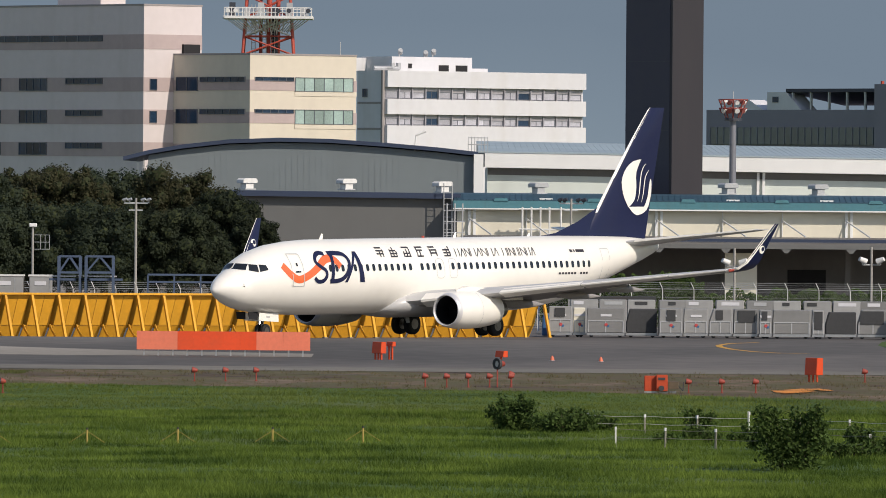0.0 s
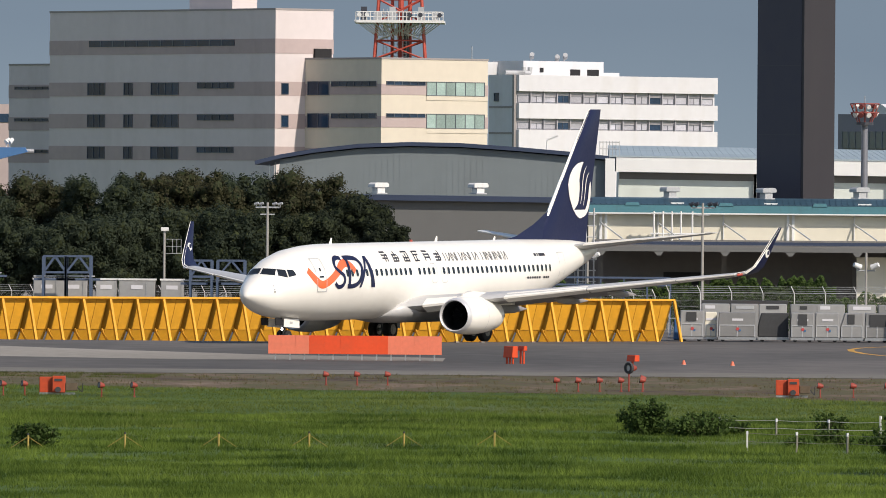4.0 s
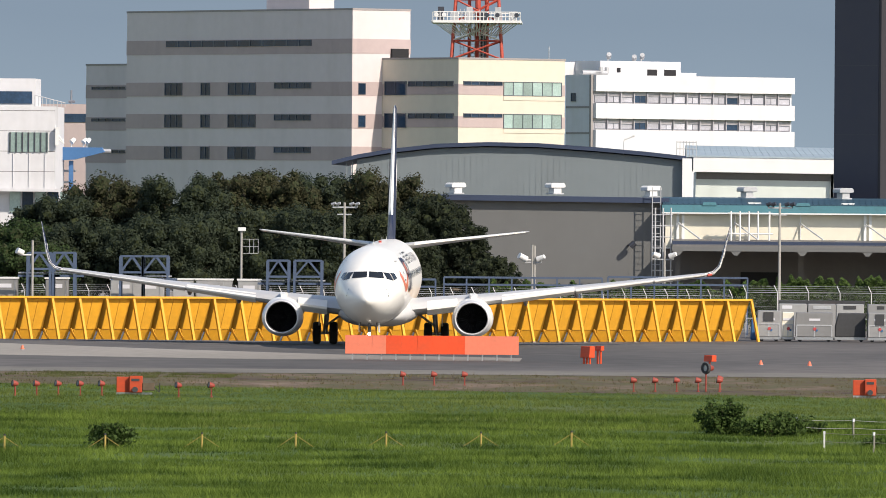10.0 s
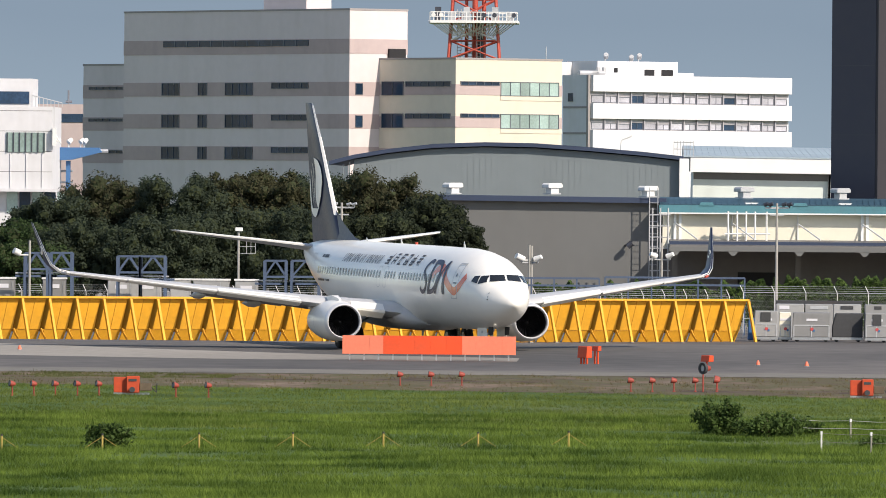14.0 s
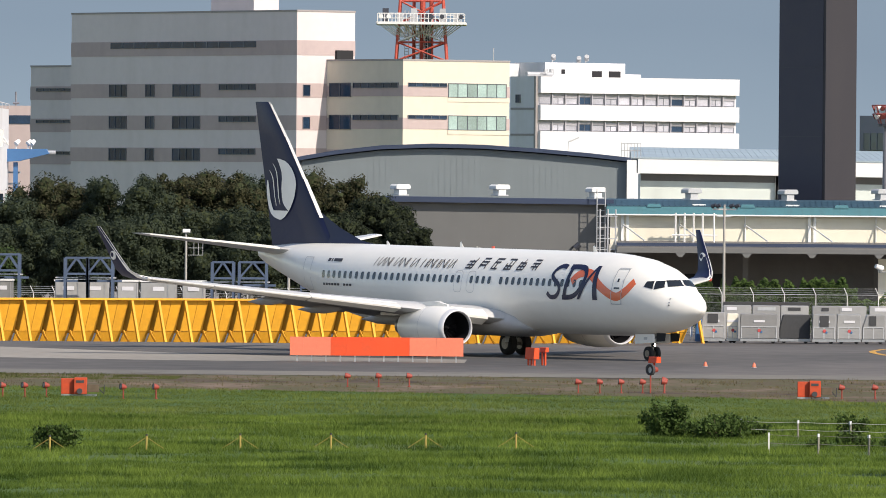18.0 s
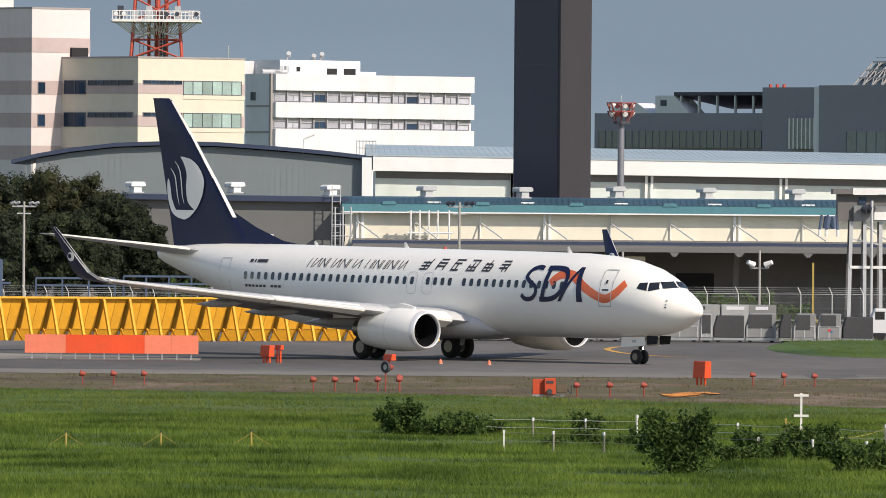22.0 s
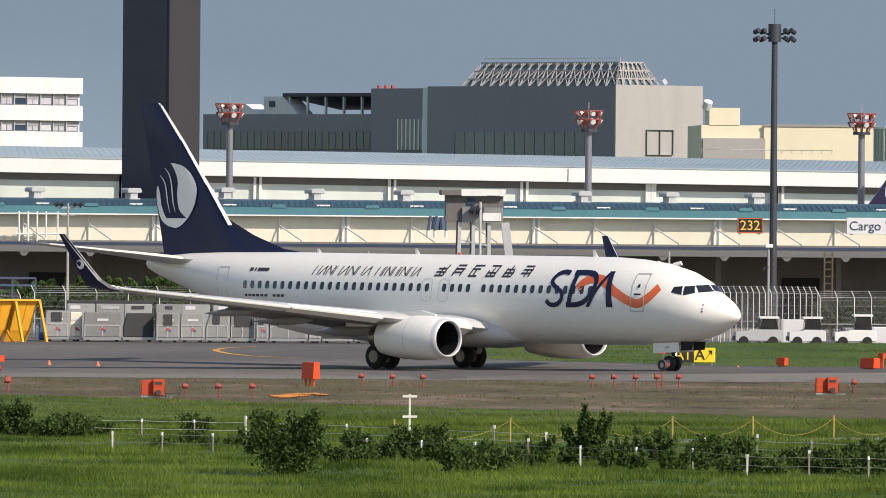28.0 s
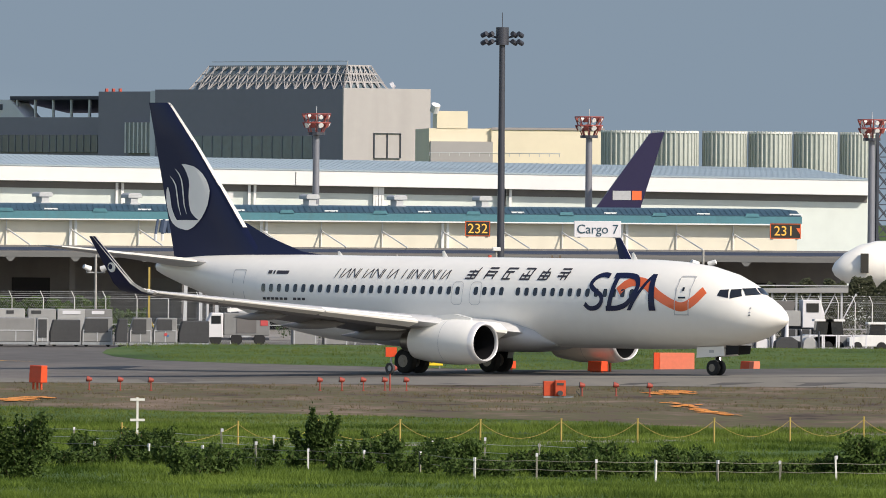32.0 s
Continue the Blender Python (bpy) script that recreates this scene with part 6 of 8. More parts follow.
for k in range(BAYS):
    p = FENCE_A + fdir * pitch * k
    zb = -0.68 + (1.56 - 1.77) * k / BAYS
    for j in range(2):
        piece("plate", "plate", lambda: plate((pitch - 0.34) / 2), YELLOW, blast, pose(pitch * k + 0.32 + (pitch - 0.34) / 2 * j, 0, zb))
    piece("lower_plate", "low", lambda: low_plate(pitch - 0.1), YELLOW, blast, pose(pitch * k + 0.1, 0, zb))
    piece("web", "web", web, YELLOW, blast, pose(pitch * k, 0, zb))
    piece("slot_backing", "back", slot_back, SLOT_SHADE, blast, pose(pitch * k, 0, zb))
    piece("rib", "rib", rib, YELLOW, blast, pose(pitch * k + 0.05, 0, zb))
    piece("strut", "strut", lambda: beam(beam(bag(), (0, 0.6, 0.68), (0, 0.42, 0.4), 0.09), (0, 0.42, 0.4), (0, -0.1, -0.12), 0.09), YELLOW, blast, pose(pitch * k, 0, zb))
    piece("top_rail", "rail", lambda: box(bag(), 0, pitch, -0.26, 0.06, fh - 0.05, fh + 0.06), YELLOW, blast, pose(pitch * k, 0, zb))
    piece("footing", "foot", lambda: box(bag(), -0.12, 0.12, -1.04, -0.8, -0.1, 0.01), CONCRETE, blast, pose(pitch * k, 0, zb))
zb = -0.89
piece("rib", "rib", rib, YELLOW, blast, pose(pitch * BAYS, 0, zb))
tarp = thing("blue_tarpaulin", pose(6.27, 606, -0.85), "blue tarpaulin bundle beside the fence", "tarpaulin")
part("bundle", prism(bag(), [(-0.35, 0), (-0.3, 1.2), (0, 1.35), (0.3, 1.1), (0.4, 0)], "y", -0.3, 0.3), BLUEBOOM, tarp, bevel=0.06)


# chain-link fences with cranked white posts
def mesh_fence(name, x0, x1, y, zg, h, step, label, nwire=8):
    f = thing(name, pose(x0, y, zg), label, "fence")
    n = int((x1 - x0) / step)
    for k in range(n + 1):
        piece("post", name + "post", lambda: rod(rod(bag(), (0, 0, 0), (0, 0, h), 0.026, 6), (0, 0, h), (-0.2, -0.12, h + 0.42), 0.024, 6), WHITE_METAL, f, pose(k * step, 0, 0))
    bm = bag()
    for j in range(nwire):
        beam(bm, (0, 0.03, h * (j + 0.5) / nwire), (n * step, 0.03, h * (j + 0.5) / nwire), 0.007)
    m2 = int((x1 - x0) / 0.14)
    for k in range(m2):
        a = (x1 - x0) * k / m2
        beam(bm, (a, 0.03, 0.05), (a + 0.7 * h, 0.03, h), 0.004)
        beam(bm, (a + 0.7 * h, 0.03, 0.05), (a, 0.03, h), 0.004)
    for j in range(3):
        beam(bm, (-0.06 * j, -0.04 * j, h + 0.12 + 0.13 * j), (n * step - 0.06 * j, -0.04 * j, h + 0.12 + 0.13 * j), 0.014)
    part("wire_mesh", bm, GALV, f, "grey wire mesh")["kind"] = "stuff"
    for z in (0.42 * h, h):
        part("rail", rod(bag(), (0, -0.03, z), (n * step, -0.03, z), 0.02, 6), GALV, f)
    return f


mesh_fence("perimeter_fence", 5.77, 49.07, 618, -0.88, 2.75, 1.9, "tall chain-link fence with cranked white posts")
mesh_fence("dense_fence", 47.53, 54.16, 624, -0.9, 3.0, 0.36, "dense row of cranked white fence posts", 6)
mesh_fence("apron_fence", 53.72, 75.62, 619, -0.9, 2.8, 1.05, "chain-link apron fence with cranked posts")
mesh_fence("left_fence", -43.51, 5.98, 640, -0.9, 2.3, 1.35, "chain-link fence behind the blast fence")


# blue-grey steel frames
def gate_frame(x, w, z1, y=632):
    g = thing("steel_frame", pose(x, y, -0.9), "blue-grey steel equipment frame with braced head", "frame", "steel frames")
    h = z1 + 0.9
    for d in (0, w):
        for yy in (0, 1.6):
            part("post", box(bag(), d - 0.07, d + 0.07, yy - 0.07, yy + 0.07, 0, h), BLUE_STEEL, g)
    for yy in (0, 1.6):
        bm = bag()
        for z in (h, h - 1.0):
            beam(bm, (0, yy, z), (w, yy, z), 0.12)
        beam(bm, (0, yy, h - 1.0), (w / 2, yy, h), 0.08), beam(bm, (w, yy, h - 1.0), (w / 2, yy, h), 0.08)
        part("head_truss", bm, BLUE_STEEL, g)
    part("cross_beam", box(bag(), -0.6, w + 0.6, 0.2, 0.4, h - 1.5, h - 1.36), BLUE_STEEL, g)
    part("walkway", box(bag(), -0.6, w + 0.2, 0.3, 1.4, h - 1.28, h - 1.2), GALV, g)


for x, w, z in ((-38.80, 1.40, 3.81), (-37.22, 1.33, 3.83), (-33.03, 1.40, 3.65), (-31.62, 1.54, 3.66), (-23.88, 1.33, 3.45), (-22.19, 1.69, 3.46)):
    gate_frame(x, w, z)
for x0, x1, z in ((-12.80, -3.03, 2.55), (-2.68, 5.94, 2.64), (-18.21, -13.32, 2.40)):
    g = thing("long_frame", pose(x0, 628, -0.9), "long low blue-grey steel frame", "frame", "long steel frames")
    n = int((x1 - x0) / 1.25)
    for k in range(n + 1):
        part("post", box(bag(), k * (x1 - x0) / n - 0.05, k * (x1 - x0) / n + 0.05, 0, 0.1, 0, z + 0.9), BLUE_STEEL, g)
    for zz in (z + 0.9, z + 0.45):
        part("rail", box(bag(), 0, x1 - x0, -0.02, 0.14, zz - 0.06, zz + 0.06), BLUE_STEEL, g)


# poles with lamps, cameras and cross-arms
def lamp_pole(x, y, z, kind):
    p = thing("lamp_pole" if kind != "cross" else "utility_pole", pose(x, y, -0.9), {"twin": "grey pole with two white floodlights", "cross": "concrete utility pole with lamps on a cross-arm", "cctv": "grey pole with camera box and ladder rack", "single": "grey pole with white floodlight"}[kind], "pole")
    h = z + 0.9
    part("pole", rod(bag(), (0, 0, 0), (0, 0, h), 0.11 if kind == "cross" else 0.085, 10, 0.075), POLE, p, smooth=True)
    if kind == "twin":
        part("arm", rod(bag(), (-0.55, 0, h - 1.1), (0.55, 0, h - 1.1), 0.05, 6), GALV, p)
        for s in (-1, 1):
            part("floodlight", rod(rod(bag(), (s * 0.55, 0, h - 1.1), (s * 0.55, 0, h - 0.8), 0.05, 6), (s * 0.35, -0.1, h - 0.9), (s * 0.75, -0.3, h - 0.72), 0.2, 12, 0.14), WHITE_METAL, p, smooth=True)
    if kind == "cross":
        part("cross_arm", beam(beam(bag(), (-0.75, 0, h - 0.3), (0.75, 0, h - 0.3), 0.1), (-0.45, 0, h - 0.75), (0.45, 0, h - 0.75), 0.08), GALV, p)
        for s in (-0.7, -0.4, 0.45, 0.8):
            part("lamp", rod(rod(bag(), (s, 0, h - 0.3), (s, 0, h - 0.1), 0.04, 6), (s - 0.12, -0.1, h - 0.12), (s + 0.14, -0.2, h - 0.04), 0.085 if x < 0 else 0.12, 10), GALV if x < 0 else MASTDARK, p)
    if kind == "cctv":
        part("camera_box", box(bag(), -0.22, 0.26, -0.2, 0.2, h - 0.1, h + 0.14), WHITE_METAL, p, bevel=0.03)
        if x < 0:
            bm = bag()
            for xx in (0.5, 0.78, 1.06):
                beam(bm, (xx, 0, h - 1.5), (xx, 0, h - 0.6), 0.028)
            for zz in (h - 1.5, h - 1.05, h - 0.6):
                beam(bm, (0.1, 0, zz), (1.06, 0, zz), 0.026)
            part("ladder_rack", bm, GALV, p)
        else:
            part("dome_camera", rod(rod(bag(), (0, -0.1, h - 1.3), (-0.35, -0.1, h - 1.3), 0.035, 6), (-0.35, -0.1, h - 1.28), (-0.35, -0.1, h - 1.5), 0.16, 12, 0.08), MASTDARK, p, smooth=True)
    if kind == "single":
        part("floodlight", rod(rod(bag(), (0, 0, h - 0.9), (-0.7, 0, h - 0.9), 0.05, 6), (-0.6, -0.1, h - 0.8), (-0.95, -0.3, h - 0.62), 0.2, 12), WHITE_METAL, p, smooth=True)


for x, y, z, kind in ((-19.34, 640, 7.09, "cross"), (8.11, 645, 7.27, "cross"), (-25.82, 640, 5.33, "cctv"), (-7.38, 630, 4.58, "twin"), (-38.37, 630, 4.60, "single"), (17.92, 625, 4.32, "twin"), (26.34, 625, 4.47, "twin"), (44.88, 625, 4.62, "twin"), (50.78, 622, 4.99, "cctv"), (63.55, 622, 5.06, "twin"), (-7.24, 630, 4.53, "single"), (0.85, 660, 4.62, "twin")):
    lamp_pole(x, y, z, kind)

# air-freight containers and covered dollies in a row
random.seed(4)
x = 6.31
k = 0
while x < 31.34:
    w = random.choice((1.42, 1.46, 1.9, 1.5, 0.8, 2.3))
    dark = random.random() < 0.16
    h = random.uniform(1.35, 1.6) if dark else random.choice((1.5, 1.54, 1.62))
    c = thing("freight_container" if not dark else "covered_dolly", pose(x, 603 + random.uniform(-0.6, 0.8), -0.88), "grey aluminium air-freight container on the apron" if not dark else "dolly load under dark canvas", "container", "freight containers" if not dark else "covered dollies")
    cut = random.choice((0.02, 0.02, 0.02, 0.25)) if not dark else 0.2
    part("body", prism(bag(), [(0, 0.28), (w - 0.1, 0.28), (w - 0.1, h + 0.2), (cut, h + 0.2), (0, h * 0.6)], "y", 0, 1.5), CANVAS if dark else (CREAM if k == 1 else CONTAINER), c, bevel=0.04)
    if not dark:
        for q in (0.06, (w - 0.1) / 2, w - 0.16):
            part("edge_rail", box(bag(), q - 0.03, q + 0.03, -0.02, 0, 0.3, h * 0.62), GALV, c)
        part("door_rail", box(bag(), 0.05, w - 0.15, -0.03, -0.003, h * 0.62, h * 0.66), GALV, c)
        if random.random() < 0.45:
            part("red_mark", rod(bag(), (w / 2 - 0.02, -0.03, 0.76), (w / 2 - 0.02, -0.004, 0.76), 0.1, 12), REDMARK, c)
            part("blue_mark", rod(bag(), (w / 2 + 0.1, -0.03, 0.68), (w / 2 + 0.1, -0.004, 0.68), 0.07, 10), BLUEBOOM, c)
            part("pale_label", box(bag(), w / 2 - 0.35, w / 2 + 0.3, -0.03, -0.004, 1.25, 1.38), WHITEWALL, c)
        if random.random() < 0.3:
            f0, f1 = random.uniform(0.05, 0.4) * w, random.uniform(0.55, 0.9) * w
            part("black_flap", box(bag(), f0, f1, -0.05, -0.032, h * random.uniform(0.3, 0.75), h + 0.12), CANVAS, c, "black canvas flap")
    part("pallet_base", box(bag(), -0.02, w - 0.08, 0.02, 1.5, 0.12, 0.278), STEEL, c)
    for q in (0.25, w - 0.35):
        part("wheel", rod(bag(), (q, 0.1, 0.12), (q, 0.3, 0.12), 0.12, 10), TYRE, c)
    x += w + random.uniform(0.0, 0.05)
    k += 1
random.seed(9)
for j in range(18):
    x = 7.68 + j * 1.75 + random.uniform(-0.1, 0.1)
    if x > 25.72:
        break
    c = thing("freight_container", pose(x, 611, -0.88), "grey aluminium air-freight container in the rear row", "container", "freight containers")
    part("body", prism(bag(), [(0, 0.1), (1.68, 0.1), (1.68, 2.15), (0.05, 2.15), (0, 2.1)], "y", 0, 1.5), CONTAINER, c, bevel=0.04)
    part("door_rail", box(bag(), 0.2 + 0.12 * (j * 5 % 4), 0.8 + 0.2 * (j * 3 % 4), -0.03, -0.003, 1.85, 2.05), (WHITEWALL, CANVAS, GALV)[j * 7 % 5 % 3], c)
ob = thing("flatbed_trailer", pose(7.73, 615, -0.88), "long dark flatbed trailer", "trailer")
part("bed", box(bag(), 0, 5.2, 0, 2, 2.0, 2.3), CANVAS, ob)
part("orange_crate", box(bag(), 2.6, 3.6, -0.3, 1.4, 1.72, 1.997), ORANGE_PAINT, ob)
for q in (0.6, 4.4):
    part("leg", box(bag(), q, q + 0.2, 0.3, 1.7, 0, 2.0), CANVAS, ob)
for x, w in ((-29.94, 1.31), (-28.49, 2.26), (-33.84, 3.36), (-25.87, 1.41), (-41.11, 1.41), (-37.92, 1.41)):
    c = thing("white_box_unit", pose(x, 636, -0.9), "off-white equipment box behind the fence", "box", "equipment boxes")
    part("body", box(bag(), 0, w, 0, 1.5, 0.1, 3.05), CONTAINER, c, bevel=0.04)
    part("lid", box(bag(), -0.05, w + 0.05, -0.05, 1.55, 3.054, 3.16), WHITE_METAL, c)
    for q in range(max(1, int(w / 1.3))):
        a = w * (q + 0.5) / max(1, int(w / 1.3))
        part("pale_label", box(bag(), a - 0.36, a + 0.36, -0.03, -0.004, 2.5, 2.75), WHITEWALL, c)
        part("seam", box(bag(), a + 0.56, a + 0.6, -0.02, -0.004, 0.3, 2.95), STEEL, c)

# raised maintenance gantry
gan = thing("maintenance_gantry", pose(32.09, 650, -0.9), "grey and white raised gantry cabin on splayed legs", "gantry")
part("cabin", box(bag(), 1.30, 3.91, 0, 2.6, 7.12, 8.10), CONTAINER, gan, "grey lower cabin")
part("dark_cabin", box(bag(), 0.29, 1.30, 0.3, 2.6, 7.12, 8.86), SHUTTER, gan)
# Upper cabin and legs use darker greys that include their shade.
part("upper_cabin", box(bag(), 1.30, 3.95, 0.3, 2.4, 8.14, 8.82), SHUTTER, gan)
part("cabin_window", box(bag(), 1.63, 2.10, 0.2, 0.29, 8.25, 8.68), PANE, gan)
part("cabin_panel", box(bag(), 2.61, 3.77, -0.06, -0.004, 7.23, 7.74), WHITE_METAL, gan, "white cabin panel")
part("roof", box(bag(), -0.04, 1.23, -0.2, 2.8, 8.86, 9.19), SHUTTER, gan)
part("roof", box(bag(), 1.23, 4.06, -0.2, 2.8, 8.86, 9.26), WHITE_METAL, gan)
for a, b, c in ((1.88, 2.90, 0.12), (2.21, 3.29, 0.12)):
    part("floodlamp", rod(bag(), (a, -0.3, 7.96), (a + 0.3, -0.5, 7.85), 0.28, 12), MASTDARK, gan)
for a, b in ((1.16, 1.01), (2.03, 2.03), (3.04, 3.08), (4.06, 4.96)):
    part("leg", beam(bag(), (a, 0.3, 7.12), (b, 0, 0), 0.52 if b > a + 0.3 else 0.22), GALV if b > 1 else SHUTTER, gan, "splayed leg")
    part("leg", beam(bag(), (a, 2.4, 7.12), (b, 3.2, 0), 0.2), SHUTTER, gan)
part("tie_beam", beam(bag(), (1.09, 0.1, 4.20), (4.71, 0.1, 4.20), 0.18), WHITE_METAL, gan)
part("tie_beam", beam(bag(), (1.16, 0.2, 6.00), (3.08, 0.2, 5.64), 0.1), GALV, gan)
part("mast", rod(bag(), (2.43, -0.6, 0), (2.43, -0.6, 8.46), 0.09, 8), GALV, gan)
for u0, u1 in ((-0.72, -0.87), (-0.33, -0.43), (0.22, 0.29)):
    part("blue_hose", rod(bag(), (u0, 0.4, 7.52), (u1, 0.4, 6.58), 0.09, 8), BLUE_STEEL, gan, "hanging blue hose")
    part("hose_end", rod(bag(), (u1, 0.4, 6.58), (u1, 0.4, 6.15), 0.1, 8), WHITE_METAL, gan)
part("blue_bundle", rod(rod(bag(), (-0.43, 0.5, 6.65), (-0.29, 0.5, 7.45), 0.25, 8), (0.07, 0.5, 6.65), (0.00, 0.5, 7.45), 0.22, 8), BLUE_STEEL, gan, "blue cable bundle")
lt = thing("aerial_lift_truck", pose(33.4, 612, -0.86), "grey lift truck with white cab and red basket", "truck")
part("cab", prism(bag(), [(-0.9, 0.45), (0.1, 0.45), (0.1, 1.95), (-0.6, 1.95), (-0.9, 1.3)], "y", 0, 1.9), OLDWHITE, lt, "white truck cab", bevel=0.05)
part("cab_window", box(bag(), -0.62, -0.05, -0.02, -0.003, 1.3, 1.78), GLASS, lt)
part("body", box(bag(), 0.14, 2.9, 0, 1.9, 0.6, 1.95), CONTAINER, lt, bevel=0.04)
part("side_panel", box(bag(), 0.9, 2.1, -0.03, -0.003, 0.75, 1.85), SHUTTER, lt)
part("chassis", box(bag(), -0.7, 2.9, 0.2, 1.7, 0.32, 0.44), MASTDARK, lt)
part("boom", beam(beam(bag(), (0.4, 0.9, 2.1), (2.3, 0.9, 2.25), 0.22), (2.3, 0.9, 2.25), (2.5, 0.9, 3.0), 0.16), WHITE_METAL, lt, "white folded boom")
part("basket", box(bag(), 1.9, 2.7, 0.4, 1.3, 2.55, 3.35), REDPAINT, lt, "red work basket", bevel=0.03)
part("basket_frame", prism(bag(), [(2.72, 2.4), (3.35, 2.3), (3.35, 3.5), (2.72, 3.6)], "y", 0.4, 1.2), WHITE_METAL, lt, bevel=0.04)
part("mark_panel", box(bag(), 2.35, 2.8, -0.03, -0.003, 1.2, 1.7), REDMARK, lt)
for q in (-0.35, 0.9, 2.3):
    part("wheel", rod(bag(), (q, 0.02, 0.36), (q, 0.32, 0.36), 0.36, 16), TYRE, lt, smooth=True)
lift = thing("yellow_mast_lift", pose(29.02, 612, -0.88), "slim yellow telescopic mast lift", "lift")
part("mast", box(bag(), -0.055, 0.055, -0.055, 0.055, 0, 4.71), POST_YELLOW, lift)
part("base", box(bag(), -0.6, 0.6, -0.5, 0.5, 0, 0.5), GALV, lift)
part("stay", beam(bag(), (0.1, 0, 1.5), (0.75, 0, 0.1), 0.07), POST_YELLOW, lift)


stand = thing("ladder_stand", pose(56.05, 640, -0.9), "rusty brown steel ladder stand", "ladder")
lh = 5.45
for d in (-0.25, 0.25):
    part("rail", box(bag(), d - 0.05, d + 0.05, -0.05, 0.05, 0, lh), BARK, stand)
for k in range(12):
    part("rung", box(bag(), -0.2, 0.2, -0.03, 0.03, 0.3 + k * (lh - 0.5) / 11, 0.36 + k * (lh - 0.5) / 11), BARK, stand)


# service vehicles on the apron
def tractor(x, y, col, label, cab=True, w=2.6, h=1.5):
    v = thing("service_vehicle", pose(x, y, -0.85), label, "vehicle", "service vehicles")
    part("body", prism(bag(), [(0, 0.3), (w, 0.3), (w, 0.95), (w - 0.3, 1.0), (0.9, 1.0), (0.8, 0.9), (0, 0.85)], "y", 0, 1.5), col, v, bevel=0.04)
    if cab:
        part("cab", prism(bag(), [(w - 1.3, 1.0), (w - 0.25, 1.0), (w - 0.35, h + 0.2), (w - 1.2, h + 0.2)], "y", 0.1, 1.4), GLASS, v, "dark glazed cab", bevel=0.03)
        part("roof", box(bag(), w - 1.35, w - 0.2, 0.02, 1.48, h + 0.2, h + 0.32), WHITE_METAL, v)
    for q in (0.5, w - 0.55):
        for yy in (0.0, 1.3):
            part("wheel", rod(bag(), (q, yy - 0.03, 0.3), (q, yy + 0.2, 0.3), 0.3, 16), TYRE, v, smooth=True)
    part("bumper", box(bag(), -0.08, 0, 0.1, 1.4, 0.35, 0.6), MASTDARK, v)


for k, (u, col, lab) in enumerate(((50.41, OLDWHITE, "white baggage tractor parked"), (53.21, WHITE_METAL, "white airport utility vehicle"), (47.21, GALV, "grey belt loader vehicle parked"), (68.13, CONTAINER, "grey tow tractor with cab"), (70.27, WHITE_METAL, "white service van parked"), (66.87, GALV, "grey tow tractor parked"))):
    tractor(u, 602 + (k % 2), col, lab, True, 2.2 + 0.3 * (k % 3), 1.45 + 0.15 * (k % 2))
for x, w, h, col in ((50.42, 1.85, 1.55, OLDWHITE), (49.14, 1.28, 1.68, SHUTTER), (54.22, 1.62, 1.08, CONTAINER), (55.85, 1.08, 1.14, WHITEWALL), (67.04, 0.84, 1.28, CANVAS), (67.96, 0.77, 1.28, CANVAS), (68.77, 0.81, 1.35, CANVAS), (69.63, 0.71, 1.35, CANVAS), (58.00, 1.51, 1.21, CONTAINER), (42.50, 1.68, 2.02, OLDWHITE), (37.43, 1.51, 1.51, CONTAINER), (39.32, 1.48, 1.85, CONTAINER)):
    c = thing("cargo_crate", pose(x, 608, -0.88), "boxed cargo unit standing on the apron", "crate", "cargo crates")
    part("body", box(bag(), 0, w, 0, 1.6, 0.15, h), col, c, bevel=0.04)
    part("skid", box(bag(), 0.05, w - 0.05, 0.1, 1.5, 0, 0.146), STEEL, c)
    for q in (0.12, w - 0.12):
        part("strap", box(bag(), q - 0.03, q + 0.03, -0.02, -0.002, 0.15, h), GALV, c)
for k, x in enumerate((67.72, 68.57, 69.46, 70.34)):
    c = thing("baggage_dolly", pose(x, 600.5, -0.85), "open white baggage dolly frame", "dolly", "baggage dollies")
    for q in (0, 0.75):
        part("upright", box(bag(), q, q + 0.08, 0, 0.08, 0.25, 0.95), WHITEWALL, c)
    part("deck", box(bag(), 0, 0.83, 0, 1.2, 0.2, 0.26), STEEL, c)
    part("top_bar", box(bag(), 0, 0.83, 0, 0.08, 0.952, 1.02), WHITEWALL, c)
    part("wheel", rod(rod(bag(), (0.15, 0, 0.12), (0.15, 0.15, 0.12), 0.12, 10), (0.65, 0, 0.12), (0.65, 0.15, 0.12), 0.12, 10), TYRE, c)
# conveyor, flat truck and pods at the apron edge
conv = thing("belt_conveyor", pose(65.97, 622, -0.88), "long raised grey belt conveyor on legs", "conveyor")
cl, ch = 6.57, 3.46
part("boom", prism(bag(), [(0, ch - 0.15), (0, ch + 0.1), (cl, ch + 0.25), (cl, ch - 0.1)], "y", 0, 1.0), CONTAINER, conv, bevel=0.02)
part("end_drum", loft(bag(), [[(x0 + 0.0, 0.5 + r * math.cos(a), ch - 0.25 + r * 0.7 * math.sin(a)) for a in [q * math.tau / 14 for q in range(14)]] for x0, r in ((-0.2, 0.1), (0.1, 0.42), (0.9, 0.5), (1.7, 0.2))]), OLDWHITE, conv, "pale rounded drum cover", smooth=True)
for q in (0.4, 1.9, 3.4, 4.9, 6.2):
    part("leg", box(bag(), q - 0.06, q + 0.06, 0.3, 0.42, 0, ch - 0.1), GALV, conv)
    part("brace", beam(bag(), (q, 0.36, ch * 0.45), (q + 0.9, 0.36, ch - 0.15), 0.07), GALV, conv)
